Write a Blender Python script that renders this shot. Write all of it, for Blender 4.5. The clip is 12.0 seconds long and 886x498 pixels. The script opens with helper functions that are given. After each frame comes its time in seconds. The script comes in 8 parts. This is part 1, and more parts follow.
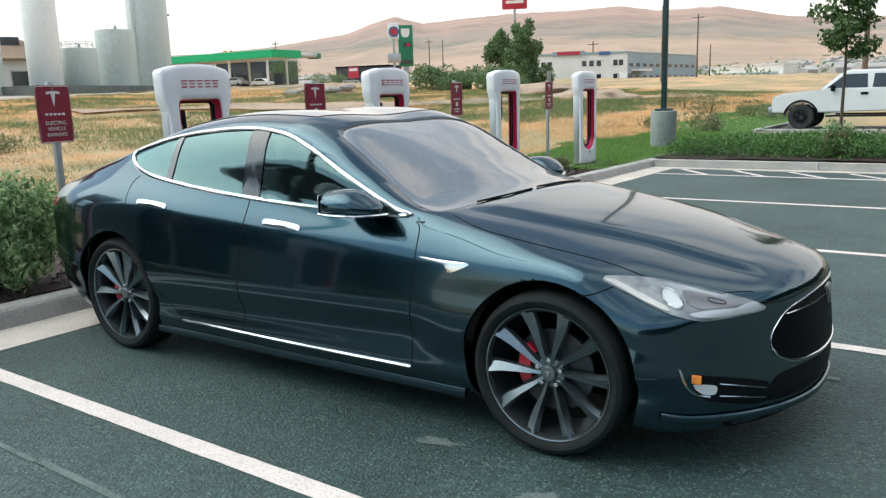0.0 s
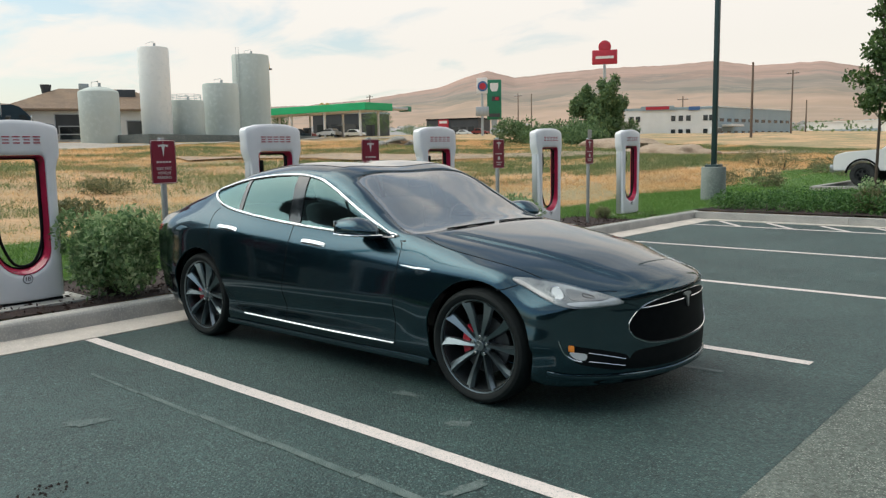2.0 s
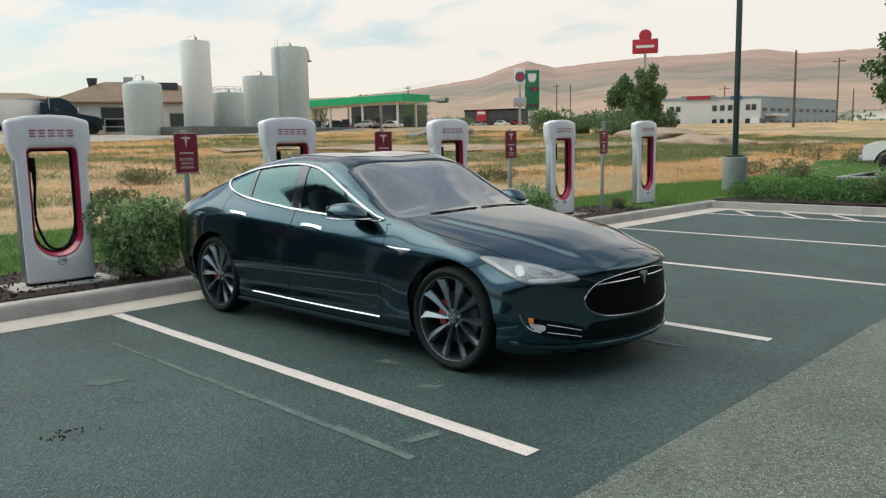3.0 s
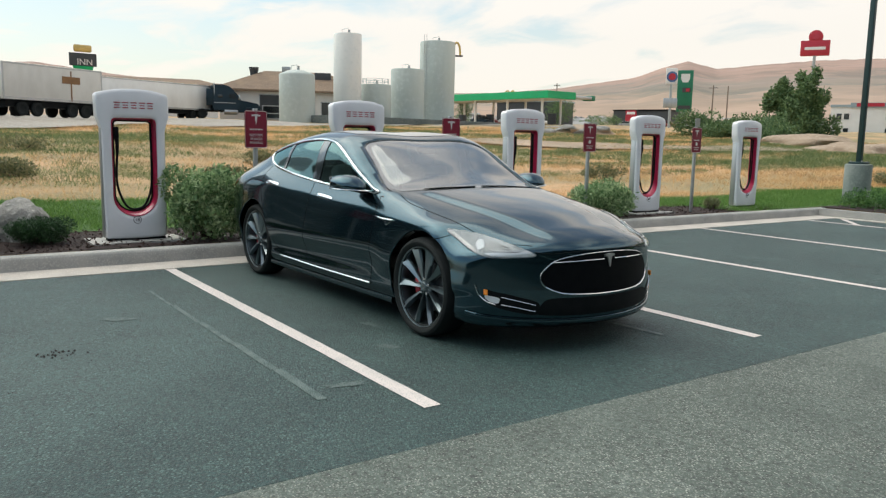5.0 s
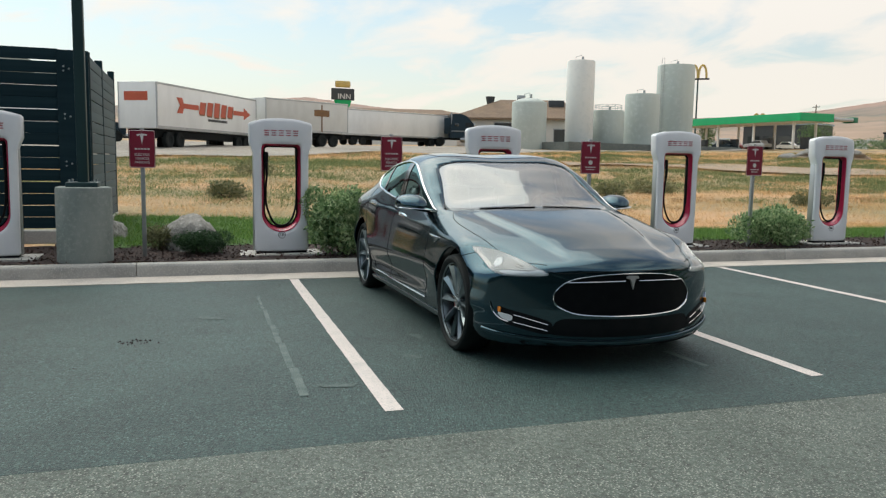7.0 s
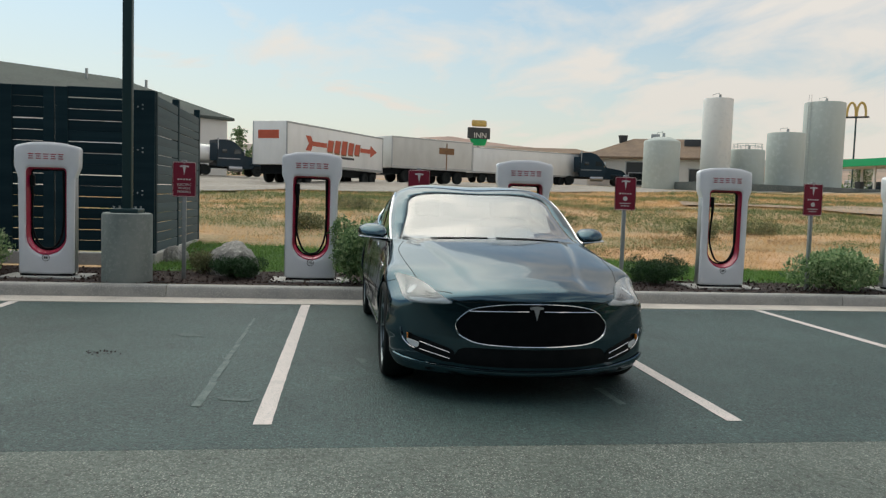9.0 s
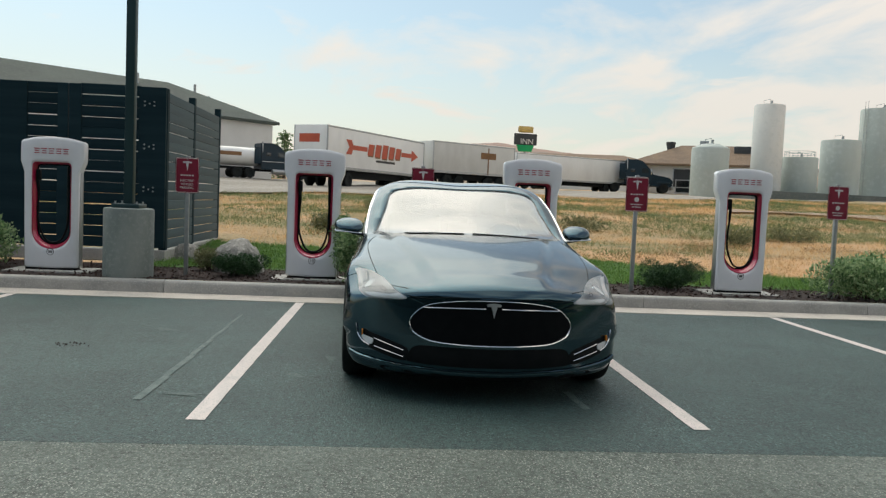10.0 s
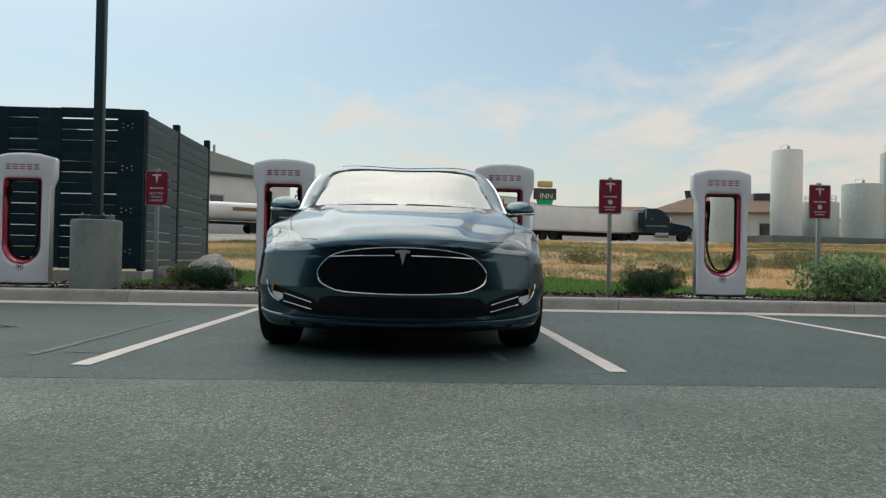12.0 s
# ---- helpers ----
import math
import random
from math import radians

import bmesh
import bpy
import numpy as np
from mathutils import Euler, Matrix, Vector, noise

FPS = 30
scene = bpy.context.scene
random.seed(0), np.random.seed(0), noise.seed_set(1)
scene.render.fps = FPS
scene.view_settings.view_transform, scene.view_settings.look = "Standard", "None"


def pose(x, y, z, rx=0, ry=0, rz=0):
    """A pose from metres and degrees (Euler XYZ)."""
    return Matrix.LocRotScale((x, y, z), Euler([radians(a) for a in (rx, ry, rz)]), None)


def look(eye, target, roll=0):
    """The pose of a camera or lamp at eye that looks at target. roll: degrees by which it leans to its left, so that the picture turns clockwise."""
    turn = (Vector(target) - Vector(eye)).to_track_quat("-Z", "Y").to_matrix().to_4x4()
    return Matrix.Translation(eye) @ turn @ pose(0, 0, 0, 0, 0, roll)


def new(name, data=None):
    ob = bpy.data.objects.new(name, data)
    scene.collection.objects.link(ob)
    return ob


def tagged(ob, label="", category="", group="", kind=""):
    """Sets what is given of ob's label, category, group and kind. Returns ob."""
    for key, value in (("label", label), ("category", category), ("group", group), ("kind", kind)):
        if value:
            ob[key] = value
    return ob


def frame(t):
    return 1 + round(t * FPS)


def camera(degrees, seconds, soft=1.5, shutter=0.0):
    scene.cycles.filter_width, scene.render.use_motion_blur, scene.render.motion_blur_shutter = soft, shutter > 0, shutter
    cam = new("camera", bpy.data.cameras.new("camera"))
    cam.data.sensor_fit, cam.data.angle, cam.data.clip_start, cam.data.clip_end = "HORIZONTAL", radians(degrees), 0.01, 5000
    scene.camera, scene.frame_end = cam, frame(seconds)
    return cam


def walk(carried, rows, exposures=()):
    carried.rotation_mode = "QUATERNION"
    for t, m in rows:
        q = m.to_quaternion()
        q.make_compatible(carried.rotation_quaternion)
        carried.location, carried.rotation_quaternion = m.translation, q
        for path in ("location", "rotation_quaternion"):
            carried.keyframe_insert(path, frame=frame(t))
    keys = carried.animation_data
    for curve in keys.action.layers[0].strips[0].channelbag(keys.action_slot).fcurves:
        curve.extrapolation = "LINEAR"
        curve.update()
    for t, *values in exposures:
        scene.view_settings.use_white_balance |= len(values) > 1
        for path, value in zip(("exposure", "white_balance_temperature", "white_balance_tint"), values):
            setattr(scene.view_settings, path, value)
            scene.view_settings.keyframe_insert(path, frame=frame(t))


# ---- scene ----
cam = camera(58.7, 12.0, soft=1.3)
METRES, EYE, TILT, LEAN, TURN = 8.475, 1.5, 0.0, 0.0, 32.7
PATH = [
    (0, (0.122, 0.118, 1.508), (-1.011, 1.721, 1.127), -1.8),
    (0.5, (0.511, -0.121, 1.523), (-0.652, 1.459, 1.135), -0.9),
    (1, (0.837, -0.378, 1.541), (-0.383, 1.169, 1.196), -0.8),
    (1.5, (1.223, -0.545, 1.522), (-0.068, 0.952, 1.221), -0.9),
    (2, (1.59, -0.707, 1.533), (0.275, 0.779, 1.284), -1.0),
    (2.5, (1.919, -0.834, 1.543), (0.593, 0.64, 1.28), -1.3),
    (4.5, (3.037, -0.399, 1.417), (1.43, 0.762, 1.156), 1.0),
    (5, (3.227, -0.14, 1.398), (1.609, 1.003, 1.12), 1.2),
    (5.5, (3.457, 0.077, 1.396), (1.755, 1.069, 1.05), 3.0),
    (6, (3.653, 0.44, 1.376), (1.811, 1.171, 1.104), 2.1),
    (6.5, (3.875, 0.764, 1.381), (1.995, 1.406, 1.149), 1.0),
    (8.5, (4.412, 2.138, 1.379), (2.457, 2.53, 1.219), 2.3),
    (9, (4.507, 2.529, 1.352), (2.53, 2.799, 1.217), 1.8),
    (9.5, (4.493, 2.822, 1.322), (2.513, 3.061, 1.163), 1.8),
    (10, (4.341, 3.138, 1.276), (2.35, 3.289, 1.152), 2.4),
    (10.5, (4.291, 3.53, 1.133), (2.296, 3.584, 1.009), 1.8),
    (11, (4.319, 3.748, 0.878), (2.321, 3.739, 0.771), 2.2),
    (11.5, (4.3, 3.857, 0.661), (2.302, 3.919, 0.644), 0.5),
    (12, (4.23, 3.872, 0.606), (2.232, 3.957, 0.63), 1.1),
]
EXPOSURE = [(0.0, 0.38, 5900, -5), (0.5, 0.32, 5920, -5), (1.5, 0.12, 6150, -5), (2.5, -0.10, 6180, -5), (4.5, 0.05, 6150, -5), (6.5, 0.02, 6200, -5), (8.5, -0.36, 6220, -5), (9.0, -0.34, 6230, -5), (9.5, -0.20, 6280, -5), (10.5, -0.26, 6240, -5), (11.0, -0.30, 6260, -5), (11.5, -0.50, 6100, -5), (12.0, -0.44, 6150, -5)]
walk(cam, [(t, look(eye, target, roll)) for t, eye, target, roll in PATH], exposures=EXPOSURE)

# ---- daylight: hazy sun veiled by thin cloud, broken cloud ----
SUN_EL, SUN_AZ = radians(55), radians(208)          # azimuth of the sun from +x, counter-clockwise
SUN_DIR = Vector((math.cos(SUN_EL) * math.cos(SUN_AZ), math.cos(SUN_EL) * math.sin(SUN_AZ), math.sin(SUN_EL)))
sun_data = bpy.data.lights.new("sun", "SUN")
sun_data.energy, sun_data.angle, sun_data.color = 1.4, radians(80.0), (1.0, 0.95, 0.88)
sun = new("sun", sun_data)
sun.matrix_world = look(SUN_DIR * 50, (0, 0, 0))

world = bpy.data.worlds.new("world")
scene.world = world
world.use_nodes = True
wt = world.node_tree
wt.nodes.clear()


def wnode(kind, **kw):
    n = wt.nodes.new(kind)
    for k, v in kw.items():
        n.inputs[k.replace("_", " ")].default_value = v
    return n


w_out = wt.nodes.new("ShaderNodeOutputWorld")
w_bg = wt.nodes.new("ShaderNodeBackground")
w_bg.inputs["Strength"].default_value = 0.15
w_sky = wt.nodes.new("ShaderNodeTexSky")
w_sky.sky_type, w_sky.sun_disc = "NISHITA", False
w_sky.sun_elevation, w_sky.sun_rotation = SUN_EL, math.atan2(SUN_DIR.x, SUN_DIR.y)
w_sky.air_density, w_sky.dust_density, w_sky.ozone_density = 1.1, 1.7, 1.1
w_co = wt.nodes.new("ShaderNodeTexCoord")
w_sep = wt.nodes.new("ShaderNodeSeparateXYZ")
wt.links.new(w_co.outputs["Generated"], w_sep.inputs[0])
w_up = wt.nodes.new("ShaderNodeMath")
w_up.operation = "ADD"
w_up.inputs[1].default_value = 0.16
w_max = wt.nodes.new("ShaderNodeMath")
w_max.operation = "MAXIMUM"
w_max.inputs[1].default_value = 0.0
wt.links.new(w_sep.outputs["Z"], w_max.inputs[0])
wt.links.new(w_max.outputs[0], w_up.inputs[0])
w_div = wt.nodes.new("ShaderNodeVectorMath")
w_div.operation = "DIVIDE"
w_cmb = wt.nodes.new("ShaderNodeCombineXYZ")
for k in "XYZ":
    wt.links.new(w_up.outputs[0], w_cmb.inputs[k])
wt.links.new(w_co.outputs["Generated"], w_div.inputs[0])
wt.links.new(w_cmb.outputs[0], w_div.inputs[1])
w_map = wt.nodes.new("ShaderNodeMapping")
w_map.inputs["Scale"].default_value = (0.62, 0.95, 0.0)
w_map.inputs["Location"].default_value = (3.1, 7.7, 0.0)
wt.links.new(w_div.outputs[0], w_map.inputs["Vector"])
w_noise = wnode("ShaderNodeTexNoise", Scale=1.9, Detail=8.0, Roughness=0.55, Distortion=0.35)
wt.links.new(w_map.outputs[0], w_noise.inputs["Vector"])
w_ramp = wt.nodes.new("ShaderNodeValToRGB")
w_ramp.color_ramp.elements[0].position, w_ramp.color_ramp.elements[1].position = 0.45, 0.68
# thicker cloud towards +y, clearer overhead of the field
w_bias = wt.nodes.new("ShaderNodeMath")
w_bias.operation = "MULTIPLY_ADD"
w_low = wt.nodes.new("ShaderNodeMapRange")
w_low.inputs["From Min"].default_value, w_low.inputs["From Max"].default_value = 0.30, 0.65
w_low.inputs["To Min"].default_value, w_low.inputs["To Max"].default_value = 0.30, 0.03
wt.links.new(w_sep.outputs["Z"], w_low.inputs["Value"])
wt.links.new(w_low.outputs[0], w_bias.inputs[1])
wt.links.new(w_sep.outputs["Y"], w_bias.inputs[0])
w_high = wt.nodes.new("ShaderNodeMapRange")
w_high.inputs["From Min"].default_value, w_high.inputs["From Max"].default_value = 0.28, 0.62
w_high.inputs["To Min"].default_value, w_high.inputs["To Max"].default_value = -0.085, 0.035
wt.links.new(w_sep.outputs["Z"], w_high.inputs["Value"])
w_nh = wt.nodes.new("ShaderNodeMath")
wt.links.new(w_noise.outputs["Fac"], w_nh.inputs[0])
wt.links.new(w_high.outputs[0], w_nh.inputs[1])
wt.links.new(w_nh.outputs[0], w_bias.inputs[2])
wt.links.new(w_bias.outputs[0], w_ramp.inputs["Fac"])
# cloud bank thickening towards the horizon
w_hz = wt.nodes.new("ShaderNodeMapRange")
w_hz.inputs["From Min"].default_value, w_hz.inputs["From Max"].default_value = 0.02, 0.27
w_hz.inputs["To Min"].default_value, w_hz.inputs["To Max"].default_value = 0.74, 0.0
wt.links.new(w_sep.outputs["Z"], w_hz.inputs["Value"])
w_sum = wt.nodes.new("ShaderNodeMath")
w_sum.operation, w_sum.use_clamp = "ADD", True
w_map2 = wt.nodes.new("ShaderNodeMapping")
w_map2.inputs["Scale"].default_value = (0.55, 0.34, 0.0)
w_map2.inputs["Location"].default_value = (1.7, 4.35, 0.0)
wt.links.new(w_div.outputs[0], w_map2.inputs["Vector"])
w_scrap = wnode("ShaderNodeTexNoise", Scale=4.2, Detail=7.0, Roughness=0.55, Distortion=0.5)
wt.links.new(w_map2.outputs[0], w_scrap.inputs["Vector"])
w_scr = wt.nodes.new("ShaderNodeMapRange")
w_scr.inputs["From Min"].default_value, w_scr.inputs["From Max"].default_value = 0.585, 0.74
w_scr.inputs["To Min"].default_value, w_scr.inputs["To Max"].default_value = 0.0, 0.85
wt.links.new(w_scrap.outputs["Fac"], w_scr.inputs["Value"])
w_two = wt.nodes.new("ShaderNodeMath")
w_two.operation = "MAXIMUM"
wt.links.new(w_ramp.outputs["Color"], w_two.inputs[0])
wt.links.new(w_scr.outputs[0], w_two.inputs[1])
wt.links.new(w_two.outputs[0], w_sum.inputs[0])
wt.links.new(w_hz.outputs[0], w_sum.inputs[1])
# a thin veil everywhere, thicker round the sun
w_dot = wt.nodes.new("ShaderNodeVectorMath")
w_dot.operation = "DOT_PRODUCT"
w_dot.inputs[1].default_value = SUN_DIR
wt.links.new(w_co.outputs["Generated"], w_dot.inputs[0])
w_veil = wt.nodes.new("ShaderNodeMapRange")
w_veil.interpolation_type = "SMOOTHSTEP"
w_veil.inputs["From Min"].default_value, w_veil.inputs["From Max"].default_value = 0.70, 1.0
w_veil.inputs["To Min"].default_value, w_veil.inputs["To Max"].default_value = 0.15, 0.62
wt.links.new(w_dot.outputs["Value"], w_veil.inputs["Value"])
w_fac = wt.nodes.new("ShaderNodeMath")
w_fac.operation = "MULTIPLY"
w_fac.inputs[1].default_value = 0.88
wt.links.new(w_sum.outputs[0], w_fac.inputs[0])
w_most = wt.nodes.new("ShaderNodeMath")
w_most.operation = "MAXIMUM"
wt.links.new(w_fac.outputs[0], w_most.inputs[0])
wt.links.new(w_veil.outputs[0], w_most.inputs[1])
w_mix = wt.nodes.new("ShaderNodeMix")
w_mix.data_type = "RGBA"
# cloud is brighter overhead than along the horizon
w_lum = wt.nodes.new("ShaderNodeMapRange")
w_lum.inputs["From Min"].default_value, w_lum.inputs["From Max"].default_value = 0.12, 0.65
w_lum.inputs["To Min"].default_value, w_lum.inputs["To Max"].default_value = 1.0, 1.35
wt.links.new(w_sep.outputs["Z"], w_lum.inputs["Value"])
w_cloud = wt.nodes.new("ShaderNodeVectorMath")
w_cloud.operation = "SCALE"
w_cloud.inputs[0].default_value = (7.4, 6.1, 5.7)
# and brightest round the veiled sun
w_glow = wt.nodes.new("ShaderNodeMapRange")
w_glow.interpolation_type = "SMOOTHSTEP"
w_glow.inputs["From Min"].default_value, w_glow.inputs["From Max"].default_value = 0.68, 1.0
w_glow.inputs["To Min"].default_value, w_glow.inputs["To Max"].default_value = 1.0, 2.4
wt.links.new(w_dot.outputs["Value"], w_glow.inputs["Value"])
w_both = wt.nodes.new("ShaderNodeMath")
w_both.operation = "MULTIPLY"
wt.links.new(w_lum.outputs[0], w_both.inputs[0])
wt.links.new(w_glow.outputs[0], w_both.inputs[1])
# eastern cloud made up to 1.3 times brighter, added fill for faces towards +x
w_east = wt.nodes.new("ShaderNodeMapRange")
w_east.interpolation_type = "SMOOTHSTEP"
w_east.inputs["From Min"].default_value, w_east.inputs["From Max"].default_value = -0.15, 0.65
w_east.inputs["To Min"].default_value, w_east.inputs["To Max"].default_value = 1.0, 1.3
wt.links.new(w_sep.outputs["X"], w_east.inputs["Value"])
w_all = wt.nodes.new("ShaderNodeMath")
w_all.operation = "MULTIPLY"
wt.links.new(w_both.outputs[0], w_all.inputs[0])
wt.links.new(w_east.outputs[0], w_all.inputs[1])
wt.links.new(w_all.outputs[0], w_cloud.inputs["Scale"])
wt.links.new(w_cloud.outputs[0], w_mix.inputs["B"])
wt.links.new(w_most.outputs[0], w_mix.inputs["Factor"])
wt.links.new(w_sky.outputs["Color"], w_mix.inputs["A"])
wt.links.new(w_mix.outputs["Result"], w_bg.inputs["Color"])
wt.links.new(w_bg.outputs[0], w_out.inputs["Surface"])


# ---- materials ----
def ramp_mix(nt, fac, a, b):
    m = nt.nodes.new("ShaderNodeMix")
    m.data_type = "RGBA"
    if isinstance(a, tuple):
        m.inputs["A"].default_value = (*a, 1)
    else:
        nt.links.new(a, m.inputs["A"])
    if isinstance(b, tuple):
        m.inputs["B"].default_value = (*b, 1)
    else:
        nt.links.new(b, m.inputs["B"])
    nt.links.new(fac, m.inputs["Factor"])
    return m.outputs["Result"]


def noise_fac(nt, co, scale, lo=0.35, hi=0.65, detail=6.0, rough=0.6, stretch=None):
    if stretch:
        mp = nt.nodes.new("ShaderNodeMapping")
        mp.inputs["Scale"].default_value = stretch
        nt.links.new(co, mp.inputs["Vector"])
        co = mp.outputs[0]
    n = nt.nodes.new("ShaderNodeTexNoise")
    n.inputs["Scale"].default_value, n.inputs["Detail"].default_value, n.inputs["Roughness"].default_value = scale, detail, rough
    nt.links.new(co, n.inputs["Vector"])
    r = nt.nodes.new("ShaderNodeMapRange")
    r.inputs["From Min"].default_value, r.inputs["From Max"].default_value = lo, hi
    nt.links.new(n.outputs["Fac"], r.inputs["Value"])
    return r.outputs[0]


def surf(name, base, rough=0.6, metal=0.0, dark=None, scale=3.0, fine=None, fine_scale=60.0, bump=0.0, bump_scale=80.0,
         coat=0.0, world_space=False, vary=0.0, stretch=None, spec=0.5, lo=0.35, hi=0.65, edge=1.0):
    """A surface with two scales of variation: base to dark over patches, fine grain over it, and relief."""
    m = bpy.data.materials.new(name)
    m.use_nodes = True
    nt = m.node_tree
    p = nt.nodes["Principled BSDF"]
    if world_space:
        co = nt.nodes.new("ShaderNodeNewGeometry").outputs["Position"]
    else:
        co = nt.nodes.new("ShaderNodeTexCoord").outputs["Object"]
    dark = dark or tuple(c * 0.8 for c in base)
    col = ramp_mix(nt, noise_fac(nt, co, scale, lo, hi, stretch=stretch), base, dark)
    if fine:
        col = ramp_mix(nt, noise_fac(nt, co, fine_scale, 0.5, 0.72, 3.0), col, fine)
    if vary:
        oi = nt.nodes.new("ShaderNodeObjectInfo")
        mr = nt.nodes.new("ShaderNodeMapRange")
        mr.inputs["To Min"].default_value, mr.inputs["To Max"].default_value = 1 - vary, 1 + vary
        nt.links.new(oi.outputs["Random"], mr.inputs["Value"])
        h = nt.nodes.new("ShaderNodeHueSaturation")
        nt.links.new(mr.outputs[0], h.inputs["Value"])
        nt.links.new(col, h.inputs["Color"])
        col = h.outputs["Color"]
    nt.links.new(col, p.inputs["Base Color"])
    p.inputs["Roughness"].default_value, p.inputs["Metallic"].default_value = rough, metal
    p.inputs["Specular IOR Level"].default_value = spec
    p.inputs["Specular Tint"].default_value = (edge, edge, edge, 1.0)
    if coat:
        p.inputs["Coat Weight"].default_value, p.inputs["Coat Roughness"].default_value = coat, 0.045
    if bump:
        n = nt.nodes.new("ShaderNodeTexNoise")
        n.inputs["Scale"].default_value, n.inputs["Detail"].default_value = bump_scale, 4.0
        nt.links.new(co, n.inputs["Vector"])
        b = nt.nodes.new("ShaderNodeBump")
        b.inputs["Strength"].default_value, b.inputs["Distance"].default_value = bump, 1.0 / bump_scale
        nt.links.new(n.outputs["Fac"], b.inputs["Height"])
        nt.links.new(b.outputs[0], p.inputs["Normal"])
    return m


def leaf_mat(name, c1, c2, c3=None, rough=0.55, trans=0.35):
    """Leaves and blades: colour by island, light passing through."""
    m = bpy.data.materials.new(name)
    m.use_nodes = True
    nt = m.node_tree
    p = nt.nodes["Principled BSDF"]
    g = nt.nodes.new("ShaderNodeNewGeometry")
    r = nt.nodes.new("ShaderNodeValToRGB")
    r.color_ramp.elements[0].color, r.color_ramp.elements[1].color = (*c1, 1), (*c2, 1)
    if c3:
        e = r.color_ramp.elements.new(0.5)
        e.color = (*c3, 1)
    nt.links.new(g.outputs["Random Per Island"], r.inputs["Fac"])
    nt.links.new(r.outputs["Color"], p.inputs["Base Color"])
    p.inputs["Roughness"].default_value = rough
    t = nt.nodes.new("ShaderNodeBsdfTranslucent")
    nt.links.new(r.outputs["Color"], t.inputs["Color"])
    mx = nt.nodes.new("ShaderNodeMixShader")
    mx.inputs["Fac"].default_value = trans
    nt.links.new(p.outputs[0], mx.inputs[1])
    nt.links.new(t.outputs[0], mx.inputs[2])
    nt.links.new(mx.outputs[0], nt.nodes["Material Output"].inputs["Surface"])
    return m


def glass_mat(name, tint, sky_film=0.0, sky_film_col=(0.6, 0.6, 0.58), ior=1.5, gloss=(1, 1, 1)):
    """A thin pane: tinted see-through, mirror gloss by Fresnel, a pale film that paints in reflected sky."""
    m = bpy.data.materials.new(name)
    m.use_nodes = True
    nt = m.node_tree
    nt.nodes.remove(nt.nodes["Principled BSDF"])
    tr = nt.nodes.new("ShaderNodeBsdfTransparent")
    tr.inputs["Color"].default_value = (*tint, 1)
    body = tr.outputs[0]
    # diffuse pale film: reflected cloud brightness put into the colour
    if sky_film:
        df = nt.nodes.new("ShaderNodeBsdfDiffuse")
        df.inputs["Color"].default_value = (*sky_film_col, 1)
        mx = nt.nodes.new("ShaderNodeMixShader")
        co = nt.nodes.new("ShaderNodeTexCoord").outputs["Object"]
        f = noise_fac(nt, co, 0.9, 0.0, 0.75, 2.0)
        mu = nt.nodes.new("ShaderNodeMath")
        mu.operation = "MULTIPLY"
        mu.inputs[1].default_value = sky_film
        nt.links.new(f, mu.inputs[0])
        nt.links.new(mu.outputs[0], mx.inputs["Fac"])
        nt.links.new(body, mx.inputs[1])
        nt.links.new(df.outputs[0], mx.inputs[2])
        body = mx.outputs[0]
    gl = nt.nodes.new("ShaderNodeBsdfGlossy")
    gl.inputs["Roughness"].default_value = 0.045
    gl.inputs["Color"].default_value = (*gloss, 1)
    fr = nt.nodes.new("ShaderNodeFresnel")
    fr.inputs["IOR"].default_value = ior
    m2 = nt.nodes.new("ShaderNodeMixShader")
    nt.links.new(fr.outputs[0], m2.inputs["Fac"])
    nt.links.new(body, m2.inputs[1])
    nt.links.new(gl.outputs[0], m2.inputs[2])
    nt.links.new(m2.outputs[0], nt.nodes["Material Output"].inputs["Surface"])
    return m


